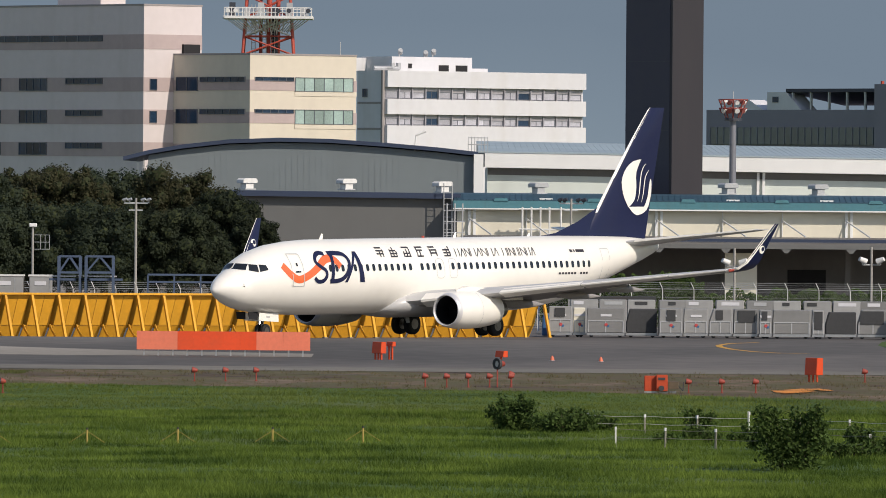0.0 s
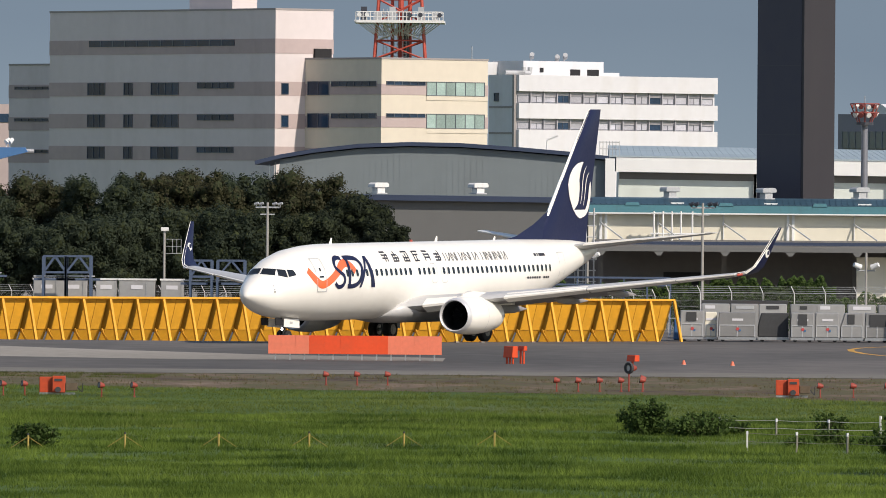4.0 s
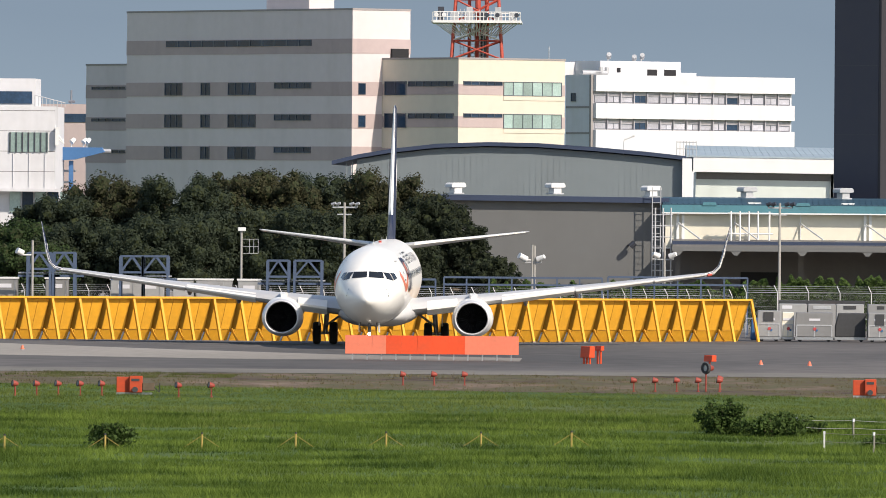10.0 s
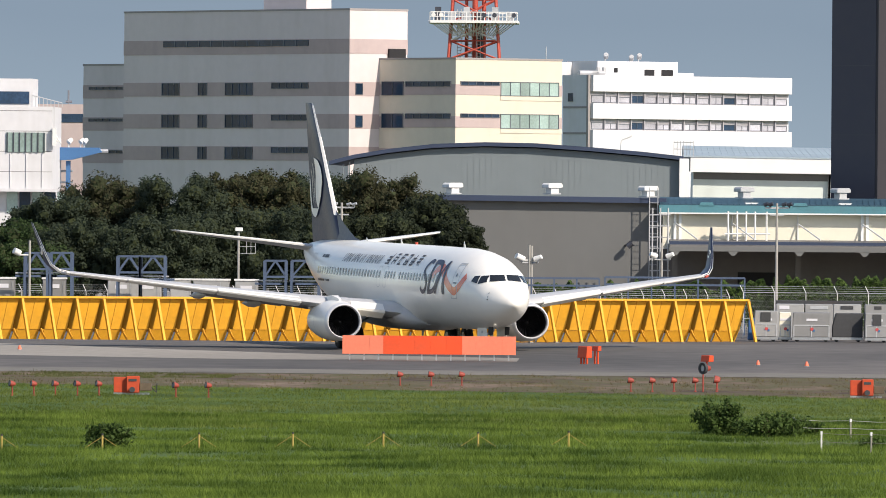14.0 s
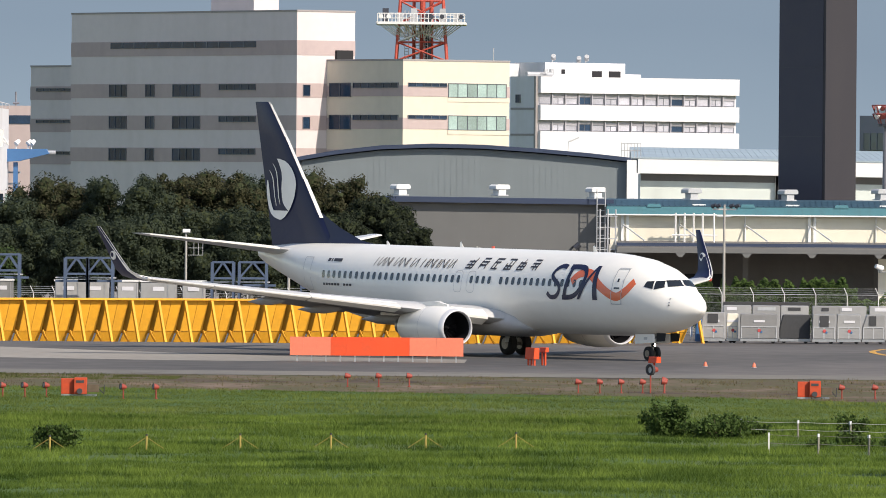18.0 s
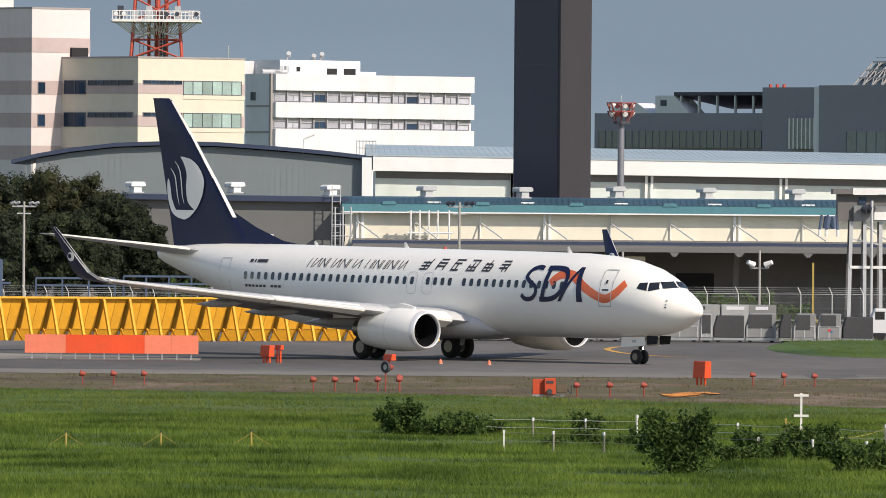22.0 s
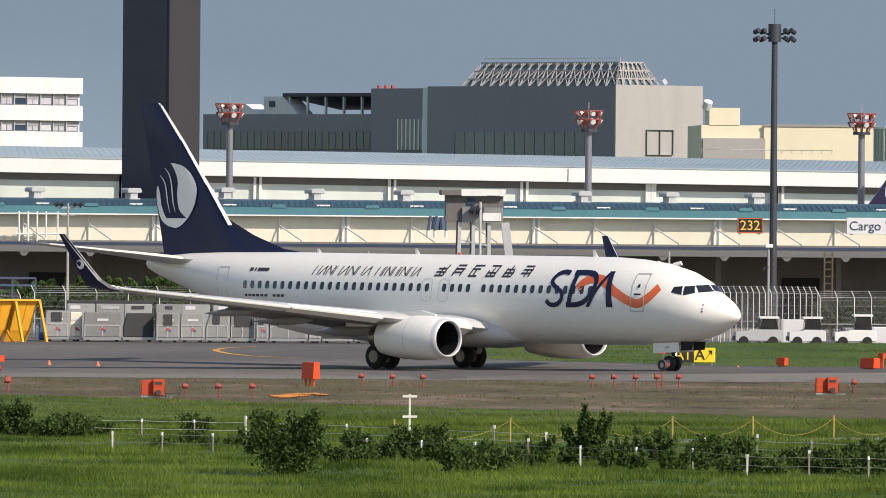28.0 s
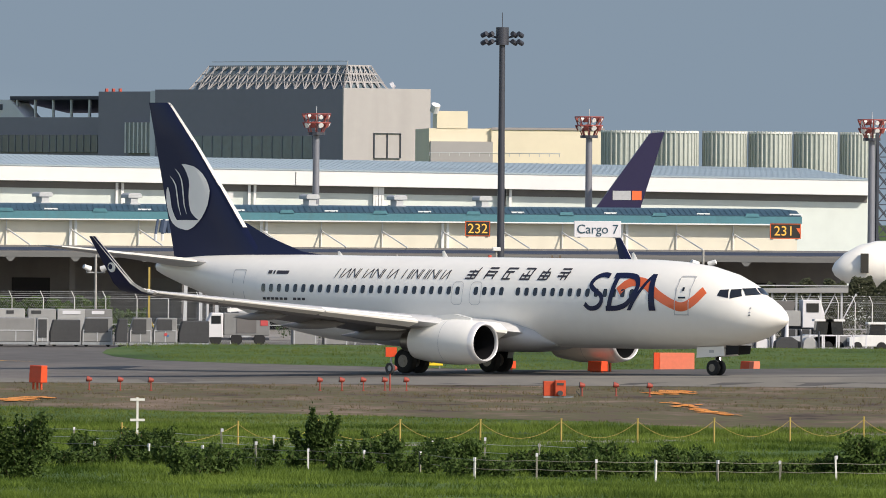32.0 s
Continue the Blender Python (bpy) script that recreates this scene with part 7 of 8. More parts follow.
part("side_rail", box(bag(), 0.6, cl, -0.06, 0.0, ch + 0.3, ch + 0.36), GALV, conv)
truck = thing("flatbed_truck", pose(64.33, 612, -0.86), "pale grey flatbed truck parked beside the fence", "truck")
tl, tz = 4.15, 1.39
part("bed_side", box(bag(), 0, tl, 0, 0.12, tz, tz + 0.95), CONTAINER, truck, bevel=0.02)
part("bed_floor", box(bag(), 0, tl, 0.125, 2.0, tz, tz + 0.15), CANVAS, truck)
part("load", box(bag(), 1.7, tl - 0.3, 0.5, 1.8, tz + 0.16, tz + 1.5), SHUTTER, truck, bevel=0.03)
part("cab", prism(bag(), [(tl + 0.1, tz - 0.1), (tl + 1.5, tz - 0.1), (tl + 1.45, tz + 0.8), (tl + 1.2, tz + 1.6), (tl + 0.1, tz + 1.6)], "y", 0, 1.9), OLDWHITE, truck, "white truck cab", bevel=0.04)
part("cab_window", box(bag(), tl + 0.35, tl + 1.1, -0.02, -0.003, tz + 0.85, tz + 1.4), GLASS, truck)
part("chassis", box(bag(), 0.1, tl + 1.3, 0.3, 1.6, tz - 0.3, tz - 0.004), MASTDARK, truck)
for q in (0.7, 1.5, tl + 0.6):
    part("wheel", rod(bag(), (q, 0.05, 0.36), (q, 0.35, 0.36), 0.36, 16), TYRE, truck, smooth=True)
for k, (x, w, c0) in enumerate(((63.37, 1.0, CONTAINER), (64.45, 0.85, OLDWHITE), (65.60, 1.5, CANVAS), (67.28, 0.9, CONTAINER), (62.29, 0.8, CANVAS), (61.35, 0.7, CONTAINER))):
    p = thing("equipment_pod", pose(x, 600 + 0.3 * (k % 2), -0.86), "tarpaulin-covered ground equipment pod", "equipment", "equipment pods")
    part("cover", prism(bag(), [(0, 0.1), (0.05, 0.6), (w * 0.25, 0.86), (w * 0.7, 0.9), (w, 0.6), (w, 0.1)], "y", 0, 1.1), c0, p, bevel=0.05)
    part("skid", box(bag(), 0.05, w - 0.05, 0.1, 1.0, 0, 0.098), STEEL, p)
    part("post", rod(bag(), (w + 0.08, -0.1, 0), (w + 0.08, -0.1, 1.25), 0.06, 8), MASTDARK, p, "dark bollard post")
for k, (x, hh) in enumerate(((64.64, 2.2), (66.67, 2.4), (65.89, 1.5))):
    p = thing("white_cone", pose(x, 603.5, -0.86), "tall white tapered marker among equipment", "marker", "white markers")
    part("body", rod(bag(), (0, 0, 0), (0.05, 0, hh - 0.3), 0.16, 12, 0.08), WHITEWALL, p, smooth=True)
    part("base", rod(bag(), (0, 0, 0), (0, 0, 0.08), 0.25, 12), CANVAS, p)
nose = thing("parked_jet", pose(78.2, 655, 4.0), "white nose of a parked jet on the apron", "airplane")
part("fuselage", loft(bag(), [[(x, r * math.cos(a), r * 0.98 * math.sin(a) + dz) for a in [k * math.tau / 28 for k in range(28)]] for x, r, dz in ((-2.9, 0.05, -0.3), (-2.7, 0.45, -0.28), (-2.1, 0.95, -0.2), (-1.2, 1.35, -0.08), (0, 1.6, 0), (9, 1.65, 0))]), WHITE_PAINT, nose, smooth=True)
part("dark_door", box(bag(), -1.2, -0.7, -1.62, -1.2, -0.5, 0.75), GLASS, nose)
part("gear_leg", rod(bag(), (-0.5, 0, -1.3), (-0.5, 0, -5.16), 0.12, 8), STEEL, nose)
lm = thing("dark_lattice_mast", pose(83.62, 700, -0.9), "dark steel lattice mast by the warehouse end", "mast")
h = 13.79
for sx, sy in ((0, 0), (0.9, 0), (0.9, 0.9), (0, 0.9)):
    part("leg", box(bag(), sx - 0.07, sx + 0.07, sy - 0.07, sy + 0.07, 0, h), MASTDARK, lm)
bm = bag()
for k in range(int(h / 1.1)):
    beam(bm, (0, 0, k * 1.1), (0.9, 0, k * 1.1 + 1.1), 0.07), beam(bm, (0.9, 0.9, k * 1.1), (0, 0.9, k * 1.1 + 1.1), 0.07)
    beam(bm, (0, 0, k * 1.1), (0.9, 0, k * 1.1), 0.07), beam(bm, (0.9, 0, k * 1.1), (0, 0, k * 1.1 + 1.1), 0.06)
part("bracing", bm, MASTDARK, lm)

# ---- along the taxiway ----
def edge_light(x, y):
    e = thing("approach_light", pose(x, y, 0), "red-capped elevated light on a short stalk", "light", "elevated approach lights")
    part("stalk", rod(bag(), (0, 0, 0), (0, 0, 0.36), 0.028, 8), LAMP_RED, e, "dusty red stalk")
    d = Vector((-0.62, -0.75, 0.12)).normalized()
    side = d.cross(Vector((0, 0, 1))).normalized()
    up = side.cross(d)

    def hoop(t, r):
        c = Vector((0, 0, 0.46)) + d * t
        return [tuple(c + side * r * math.cos(a) + up * r * math.sin(a)) for a in [k * math.tau / 16 for k in range(16)]]
    head = part("head", loft(bag(), [hoop(t, r) for t, r in ((-0.13, 0.03), (-0.12, 0.055), (-0.06, 0.09), (0.05, 0.115), (0.1, 0.115))]), LAMP_RED, e, "weathered red lamp head", smooth=True)
    part("hood", loft(bag(), [hoop(t, r) for t, r in ((0.1, 0.095), (0.1, 0.12), (0.125, 0.12), (0.125, 0.095), (0.1, 0.095))], caps=False), CANVAS, head, "black lens hood", smooth=True)
    part("lens", loft(bag(), [hoop(t, r) for t, r in ((0.104, 0.094), (0.118, 0.08))]), FRAME, head, "grey lamp glass")
    part("base_plate", rod(bag(), (0, 0, 0), (0, 0, 0.03), 0.07, 10), LAMP_RED, e)
    return e


spots = [(-24.35, 389.46), (-23.54, 389.78), (-22.73, 390.09), (-21.90, 390.42), (-21.09, 390.73), (-18.04, 388.75), (-16.81, 389.23), (-10.11, 415.40), (-8.85, 415.92), (-7.61, 416.43), (-0.67, 406.48), (0.19, 406.83), (1.05, 407.17), (1.91, 407.52), (2.77, 407.86), (2.82, 412.05), (9.68, 399.14), (11.00, 399.65), (12.35, 400.18), (17.63, 423.97), (18.90, 423.29), (20.14, 422.59), (27.37, 425.53), (28.32, 425.92), (29.25, 426.29), (30.18, 426.67), (31.12, 427.05), (37.68, 417.47), (39.14, 418.05), (40.48, 417.43)]
proto = edge_light(*spots[0])
proto.matrix_basis = pose(*spots[0], 0, 0, 0, -28)
for k, (x, y) in enumerate(spots[1:]):
    copy_thing(proto, pose(x, y, 0, 0, 0, (4 * k % 9 - 4) + (-28 if k < 6 else -52)))
# ring lights on stalks
for x, y in ((2.22, 407.64), (30.40, 426.76)):
    e = thing("ring_light", pose(x, y, 0, 0, 0, -48), "round flashing light in a black ring on a stalk", "light", "ring lights")
    part("stalk", rod(bag(), (0, 0, 0), (0, 0, 0.8), 0.032, 8), LAMP_RED, e, "red stalk")
    part("housing", rod(bag(), (0, 0.05, 0.95), (0, 0.34, 0.95), 0.17, 16, 0.1), LAMP_RED, e, "red lamp housing", smooth=True)
    part("ring", loft(bag(), [[(r * math.cos(a), d, 0.95 + r * math.sin(a)) for a in [k * math.tau / 20 for k in range(20)]] for r, d in ((0.13, -0.06), (0.23, -0.06), (0.23, 0.06), (0.13, 0.06), (0.13, -0.06))], caps=False), CANVAS, e, smooth=True)
    part("lens", rod(bag(), (0, -0.02, 0.95), (0, 0.05, 0.95), 0.128, 18), GALV, e)


def board(x, y, w, h, legs, cols, label, name="marker_board", d=0.3, lift=0.3):
    """An orange board or box on legs: cols are (share of the width, material)."""
    turn = -55 if name == "equipment_box" else 0
    b = thing(name, pose(x, y, 0, 0, 0, turn), label, "sign", "orange boards")
    if turn:
        w, d = 1.05 * w, 0.46 * w
    a = 0.0
    for share, m in cols:
        cells = max(1, round(share * 12)) if w > 3 else 1
        for c in range(cells):
            p0, p1 = (a + share * c / cells) * w, (a + share * (c + 1) / cells) * w
            part("panel", prism(bag(), [(0.0, lift), (0.05 + 0.012 * (c % 2), lift + h), (d, lift + h), (d, lift)], "x", p0 + 0.001, p1 - 0.001), m, b, bevel=0.012 if cells == 1 else 0.0)
        a += share
    for k in range(legs):
        q = w * (k + 0.5) / legs
        part("leg", box(bag(), q - 0.035, q + 0.035, d * 0.3, d * 0.3 + 0.07, 0, lift), STEEL if name == "marker_board" else SIGNAL, b)
    return b


board(-14.28, 475.28, 8.11, 0.86, 12, ((0.235, SIGNAL_PALE), (0.455, SIGNAL), (0.31, SIGNAL_PALE)), "long low orange and pale red marker board beside the taxiway")
board(-3.26, 469.50, 0.70, 0.53, 3, ((1, SIGNAL),), "orange equipment box on short legs", "equipment_box", 0.6)
board(-2.60, 469.75, 0.47, 0.22, 2, ((1, SIGNAL),), "small orange equipment box on legs", "equipment_box", 0.5, 0.62)
board(2.42, 467.60, 0.62, 0.29, 1, ((1, SIGNAL),), "small orange box on a stalk", "equipment_box", 0.3, 0.2)
board(15.12, 424.33, 0.78, 0.71, 3, ((1, SIGNAL),), "orange equipment cabinet on legs by the taxiway", "equipment_box", 0.7)
board(39.39, 477.86, 0.59, 0.36, 2, ((1, SIGNAL),), "small low orange box on the grass", "equipment_box", 0.4, 0.12)
board(41.59, 458.26, 0.90, 0.46, 5, ((1, SIGNAL),), "orange cabinet on legs on the grass", "equipment_box", 0.7, 0.35)
board(42.54, 459.94, 0.36, 0.25, 2, ((1, SIGNAL),), "tall narrow orange box on legs", "equipment_box", 0.4, 0.75)
board(46.37, 476.28, 1.92, 0.85, 4, ((0.14, SIGNAL), (0.86, SIGNAL_PALE)), "pale orange board on the grass island", "marker_board", 0.3, 0.08)
board(50.78, 479.50, 0.92, 0.41, 2, ((0.35, SIGNAL), (0.3, SIGNAL), (0.35, SIGNAL_PALE)), "low orange box on the grass island", "equipment_box", 0.4, 0.1)
for x, y, w in ((-20.65, 393.06, 0.98), (7.94, 398.87, 0.89), (35.77, 413.73, 0.87)):
    b = thing("light_unit", pose(x, y, 0), "orange power unit with cable reel on bare soil", "equipment", "orange power units")
    part("cabinet", box(bag(), 0, w * 0.55, 0, 0.5, 0.08, 0.68), UNIT_ORANGE, b, bevel=0.015)
    part("front_case", box(bag(), w * 0.52, w * 1.02, -0.2, 0.35, 0.08, 0.72), UNIT_ORANGE, b, bevel=0.015)
    part("low_tray", box(bag(), w * 1.03, w * 1.5, -0.15, 0.3, 0.16, 0.46), BARK, b, bevel=0.015)
    part("reel", rod(bag(), (w * 0.75, -0.35, 0.2), (w * 0.75, -0.21, 0.2), 0.11, 14), CANVAS, b)
    part("label_bar", box(bag(), w * 0.6, w * 0.92, -0.215, -0.203, 0.52, 0.62), CANVAS, b)
    part("cable", rod(rod(bag(), (w * 1.4, -0.1, 0.4), (w * 1.7, -0.15, 0.1), 0.02, 6), (w * 1.7, -0.15, 0.1), (w * 1.72, -0.15, 0.45), 0.02, 6), CANVAS, b)
    part("skid", box(bag(), 0, w * 1.4, 0.0, 0.3, 0, 0.076), STEEL, b)
for x, y in ((5.09, 470.16), (7.31, 468.18), (36.94, 469.24), (-30.70, 496.54)):
    e = thing("marker_cone", pose(x, y, 0), "small red marker light low on the pavement", "marker", "pavement markers")
    part("cap", loft(bag(), [[(r * math.cos(a), r * math.sin(a), z) for a in [k * math.tau / 12 for k in range(12)]] for r, z in ((0.1, 0), (0.1, 0.06), (0.07, 0.16), (0.03, 0.24))]), SIGNAL_PALE, e, smooth=True)
    part("base", rod(bag(), (0, 0, 0), (0, 0, 0.03), 0.13, 12), STEEL, e)
# taxiway direction sign
ty = 482.20
ts = thing("taxiway_sign", pose(34.79, ty, 0), "black and yellow taxiway direction sign on the grass", "sign")
sw, sh = 1.04, 0.70
part("black_panel", box(bag(), 0, sw, 0, 0.2, 0.15, 0.15 + sh), BLACKBOARD, ts, bevel=0.015)
part("yellow_panel", box(bag(), sw + 0.01, 2 * sw, 0, 0.2, 0.15, 0.15 + sh), mat("sign_yellow", (0.85, 0.62, 0.03), 0.5, var=0.04), ts, bevel=0.015)
part("back_box", box(bag(), -0.62, -0.1, 0.3, 0.7, 0.55, 1.0), SIGNAL, ts)
part("back_box_leg", box(bag(), -0.4, -0.32, 0.45, 0.53, 0, 0.548), STEEL, ts)
for q in (0.15, sw, 2 * sw - 0.15):
    part("leg", box(bag(), q - 0.03, q + 0.03, 0.08, 0.14, 0, 0.15), STEEL, ts)
SIGNGLOW = mat("sign_yellow_letter", (0.85, 0.62, 0.03), 0.5)
word("A1", 0.72, pose(sw / 2, -0.02, 0.15 + sh / 2, 90), SIGNGLOW, ts, "lettering", "yellow characters on black")
word("A", 0.72, pose(sw * 1.3, -0.02, 0.15 + sh / 2, 90), BLACKBOARD, ts, "lettering", "black character on yellow")
part("arrow", beam(prism(bag(), [(sw * 1.68, 0.15 + sh * 0.82), (sw * 1.86, 0.15 + sh * 0.82), (sw * 1.86, 0.15 + sh * 0.5)], "y", -0.02, 0), (sw * 1.58, -0.012, 0.15 + sh * 0.25), (sw * 1.8, -0.012, 0.15 + sh * 0.72), 0.06, 0.02), BLACKBOARD, ts, "black arrow")
# small white survey mark
cr = thing("white_marker_post", pose(15.51, 334.57, 0), "white post with two cross-bars in the grass", "post")
chh = 1.49
part("post", box(bag(), -0.035, 0.035, -0.03, 0.03, 0, chh), POST_WHITE, cr)
for z in (chh * 0.5, chh * 0.95):
    part("cross_bar", box(bag(), -0.24, 0.24, -0.06, -0.031, z - 0.04, z + 0.04), POST_WHITE, cr)

# painted lines and orange paint on the ground
def stripe(name, pts, wid, z, material, label):
    bm = bag()
    rows = []
    for i, (x, y) in enumerate(pts):
        a, b = pts[max(0, i - 1)], pts[min(len(pts) - 1, i + 1)]
        t = Vector((b[0] - a[0], b[1] - a[1])).normalized()
        rows.append([bm.verts.new((x - t.y * wid / 2 * s, y + t.x * wid / 2 * s, z)) for s in (-1, 1)])
    for a, b in zip(rows, rows[1:]):
        bm.faces.new((a[0], a[1], b[1], b[0]))
    return tagged(part(name, bm, material), label, "marking", kind="structure")


stripe("taxi_line", [(17.81, 494.93), (16.47, 495.94), (15.22, 500.34), (14.43, 506.78), (14.05, 513.60), (14.11, 519.02), (14.80, 524.87), (16.40, 529.42)], 0.35, 0.022, LINE_YELLOW, "worn yellow curved taxi line")
PAINT = mat("orange_ground_paint", (0.75, 0.27, 0.04), 0.9, var=0.4, dirt=0.7, dirt_col=(0.16, 0.12, 0.08))
for pts in ([(13.32, 400.55), (14.11, 404.13), (14.99, 407.81)], [(41.32, 422.39), (42.30, 426.32), (43.17, 429.07)], [(40.25, 404.04), (39.92, 394.49), (39.86, 387.44), (40.09, 383.61)]):
    bm = bag()
    for j in range(46):
        k = random.random() * (len(pts) - 1)
        (xa, ya), (xb, yb) = pts[int(k)], pts[int(k) + 1]
        q = k - int(k)
        cx, cy = xa + (xb - xa) * q + random.gauss(0, 0.22), ya + (yb - ya) * q + random.gauss(0, 1.6)
        a, b, sk = random.uniform(0.06, 0.3), random.uniform(0.5, 1.6), random.uniform(-0.2, 0.2)
        bm.faces.new([bm.verts.new((cx + u * a + sk * v, cy + v * b, 0.024 + 0.0006 * j)) for u, v in ((-1, -0.6), (-0.2, -1), (0.9, -0.7), (1, 0.5), (0.1, 1), (-0.8, 0.8))])
    tagged(part("ground_paint", bm, PAINT), "patch of worn orange paint on the soil", "marking", kind="structure")
stripe("footpath", [(12.46, 335.09), (16.89, 334.26), (22.40, 333.05), (28.14, 334.88), (32.07, 340.40), (36.45, 345.70), (45.22, 353.38)], 3.2, 0.008, CONCRETE, "narrow pale path through the grass")
for u0, u1, y in ((-11.06, -7.97, 431.08), (-6.52, -5.33, 431.74), (-5.19, -2.92, 431.03)):
    stripe("drain_slot", [(u0, y), (u1, y)], 0.5, 0.03, CANVAS, "dark drain slot in the soil")

# ---- vegetation ----
def clumps(n, place, size, seed, flat=0.6):
    """Leaf triangles and quads as one mesh; place() gives a centre and an outward direction."""
    rng = random.Random(seed)
    verts, faces = [], []
    for _ in range(n):
        c, out = place(rng)
        s = size * rng.uniform(0.6, 1.4)
        d = Vector((rng.gauss(0, 1), rng.gauss(0, 1), rng.gauss(0, 1))).normalized()
        d = (d * (1 - flat) + out * flat).normalized()
        a = d.cross((rng.uniform(-1, 1), rng.uniform(-1, 1), rng.uniform(-1, 1)))
        a = a.normalized() if a.length > 1e-3 else Vector((1, 0, 0))
        b = d.cross(a)
        i = len(verts)
        verts += [tuple(c + a * s), tuple(c + b * s * 0.55), tuple(c - a * s * 0.9), tuple(c - b * s * 0.6)]
        faces.append((i, i + 1, i + 2, i + 3))
    me = bpy.data.meshes.new("leaves")
    me.from_pydata(verts, [], faces)
    return me


def mesh_part(name, me, material, parent, label=""):
    me.materials.append(material)
    ob = new(name, me)
    ob.parent = parent
    if label:
        ob["label"] = label
    return ob


def tree(x, y, h, w, seed, zg=-0.9, leaf=None):
    """A broadleaf tree: trunk, limbs and a crown of leaf clumps grouped on boughs."""
    rng = random.Random(seed)
    t = thing("broadleaf_tree", pose(x, y, zg), "dense dark green broadleaf tree", "tree", "broadleaf trees")
    bm = rod(bag(), (0, 0, 0), (0.2, 0, h * 0.45), 0.32, 10, 0.2)
    boughs = []
    for k in range(190):
        a = rng.uniform(0, math.tau)
        e = rng.uniform(-0.5, 1.0)
        r = rng.uniform(0.45, 1.0)
        c = Vector((math.cos(a) * w / 2 * r * math.cos(e * 1.2), math.sin(a) * w / 2 * 0.8 * r * math.cos(e * 1.2), h * 0.52 + math.sin(e * 1.4) * h * 0.42 * r))
        boughs.append((c, (0.035 + 0.085 * rng.random() ** 1.6) * w))
        if k < 9:
            rod(bm, (0.1, 0, h * 0.32), tuple(c * 0.85 + Vector((0, 0, h * 0.06))), 0.12, 6, 0.04)
    part("trunk", bm, BARK, t, smooth=True)

    weights = [q ** 1.8 for c, q in boughs]

    def place(r):
        c, q = r.choices(boughs, weights)[0]
        d = Vector((r.gauss(0, 1), r.gauss(0, 1), r.gauss(0, 1) * 0.85)).normalized()
        return c + d * q * (0.74 + 0.42 * r.random() ** 1.6), (d + Vector((0, 0, 0.25))).normalized()
    mesh_part("crown", clumps(int(34000 * (w / 8) ** 1.5), place, 0.1, seed + 50, 0.6), leaf or TREE_LEAF, t, "dark green leafy crown")
    # Solid cores carry the shade between the leaves in their colour.
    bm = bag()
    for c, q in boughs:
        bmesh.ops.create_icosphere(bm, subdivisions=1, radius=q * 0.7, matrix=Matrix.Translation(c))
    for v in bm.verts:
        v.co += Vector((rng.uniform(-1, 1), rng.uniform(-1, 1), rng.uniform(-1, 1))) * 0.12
    part("shade_core", bm, SHADELEAF, t, "solid inner core in a shaded leaf tone")


for k, (x, y, h, w) in enumerate(((-45.21, 665.0, 6.15, 7.00), (-41.55, 660.0, 7.01, 6.50), (-39.08, 668.0, 8.50, 8.00), (-35.54, 675.0, 9.76, 8.50), (-30.98, 670.0, 10.05, 8.00), (-27.66, 680.0, 10.48, 9.00), (-24.87, 676.0, 10.71, 8.50), (-21.61, 680.0, 10.34, 8.50), (-17.62, 672.0, 10.31, 8.00), (-14.64, 664.0, 8.81, 6.00), (-12.17, 660.0, 7.18, 4.50), (-36.33, 652.0, 6.82, 7.00), (-31.14, 650.0, 7.34, 8.00), (-26.89, 652.0, 7.62, 8.00), (-21.74, 650.0, 7.85, 8.00), (-17.04, 650.0, 7.45, 7.00), (-39.71, 648.0, 5.54, 6.00), (-10.26, 655.0, 4.84, 4.00))):
    tree(x, y, h, w, 11 + k, leaf=DARK_LEAF if k in (9, 10, 15, 17) else BROWN_LEAF if k in (3, 5, 6, 8) else GREEN_LEAF if k in (1, 16) else None)


def hedge(name, x0, x1, y, h, seed, label, zg=-0.9, mat_=None, dens=90):
    rng0 = random.Random(seed)
    b = thing(name, pose(x0, y, zg), label, "hedge")
    hs = [rng0.uniform(0.74, 1.0) for _ in range(40)]

    def place(r):
        u = r.random()
        i, w = divmod(u * 39, 1.0)
        hh = h * (hs[int(i)] * (1 - w) + hs[min(39, int(i) + 1)] * w)
        z = hh * math.sqrt(r.random())
        return Vector((u * (x1 - x0), r.uniform(-0.7, 0.7) * (1 - 0.5 * z / h), z)), Vector((0, -0.5, 0.8)).normalized()
    mesh_part("foliage", clumps(int(3 * dens * (x1 - x0) * h), place, 0.10, seed), mat_ or LEAF, b)
    part("woody_base", rod(rod(bag(), (0.5, 0, 0), (0.6, 0, h * 0.6), 0.03, 5), ((x1 - x0) - 0.5, 0, 0), ((x1 - x0) - 0.4, 0, h * 0.6), 0.03, 5), BARK, b)


hedge("ivy_bank", 6.2, 16.6, 646, 3.7, 3, "tall bank of green creeper behind the fence", dens=130)
hedge("ivy_bank", 16.6, 28.15, 646, 2.7, 4, "bank of green creeper behind the fence")
hedge("ivy_bank", 28.15, 30.46, 647, 1.9, 5, "low bank of creeper behind the fence")
hedge("roadside_shrubs", -10.54, 6.07, 650, 3.3, 8, "row of green shrubs behind steel frames")
hedge("canopy_shrubs", 38.7, 49.5, 646, 3.8, 27, "dark green shrubs before the cargo canopy", mat_=GREEN_LEAF, dens=120)
hedge("apron_shrubs", 55.11, 64.29, 640, 2.7, 9, "dull green shrubs at the apron fence", mat_=DULL_LEAF)
hedge("apron_shrubs", 64.79, 78.80, 645, 4.35, 19, "tall dull green shrubs behind parked equipment", mat_=DULL_LEAF, dens=150)


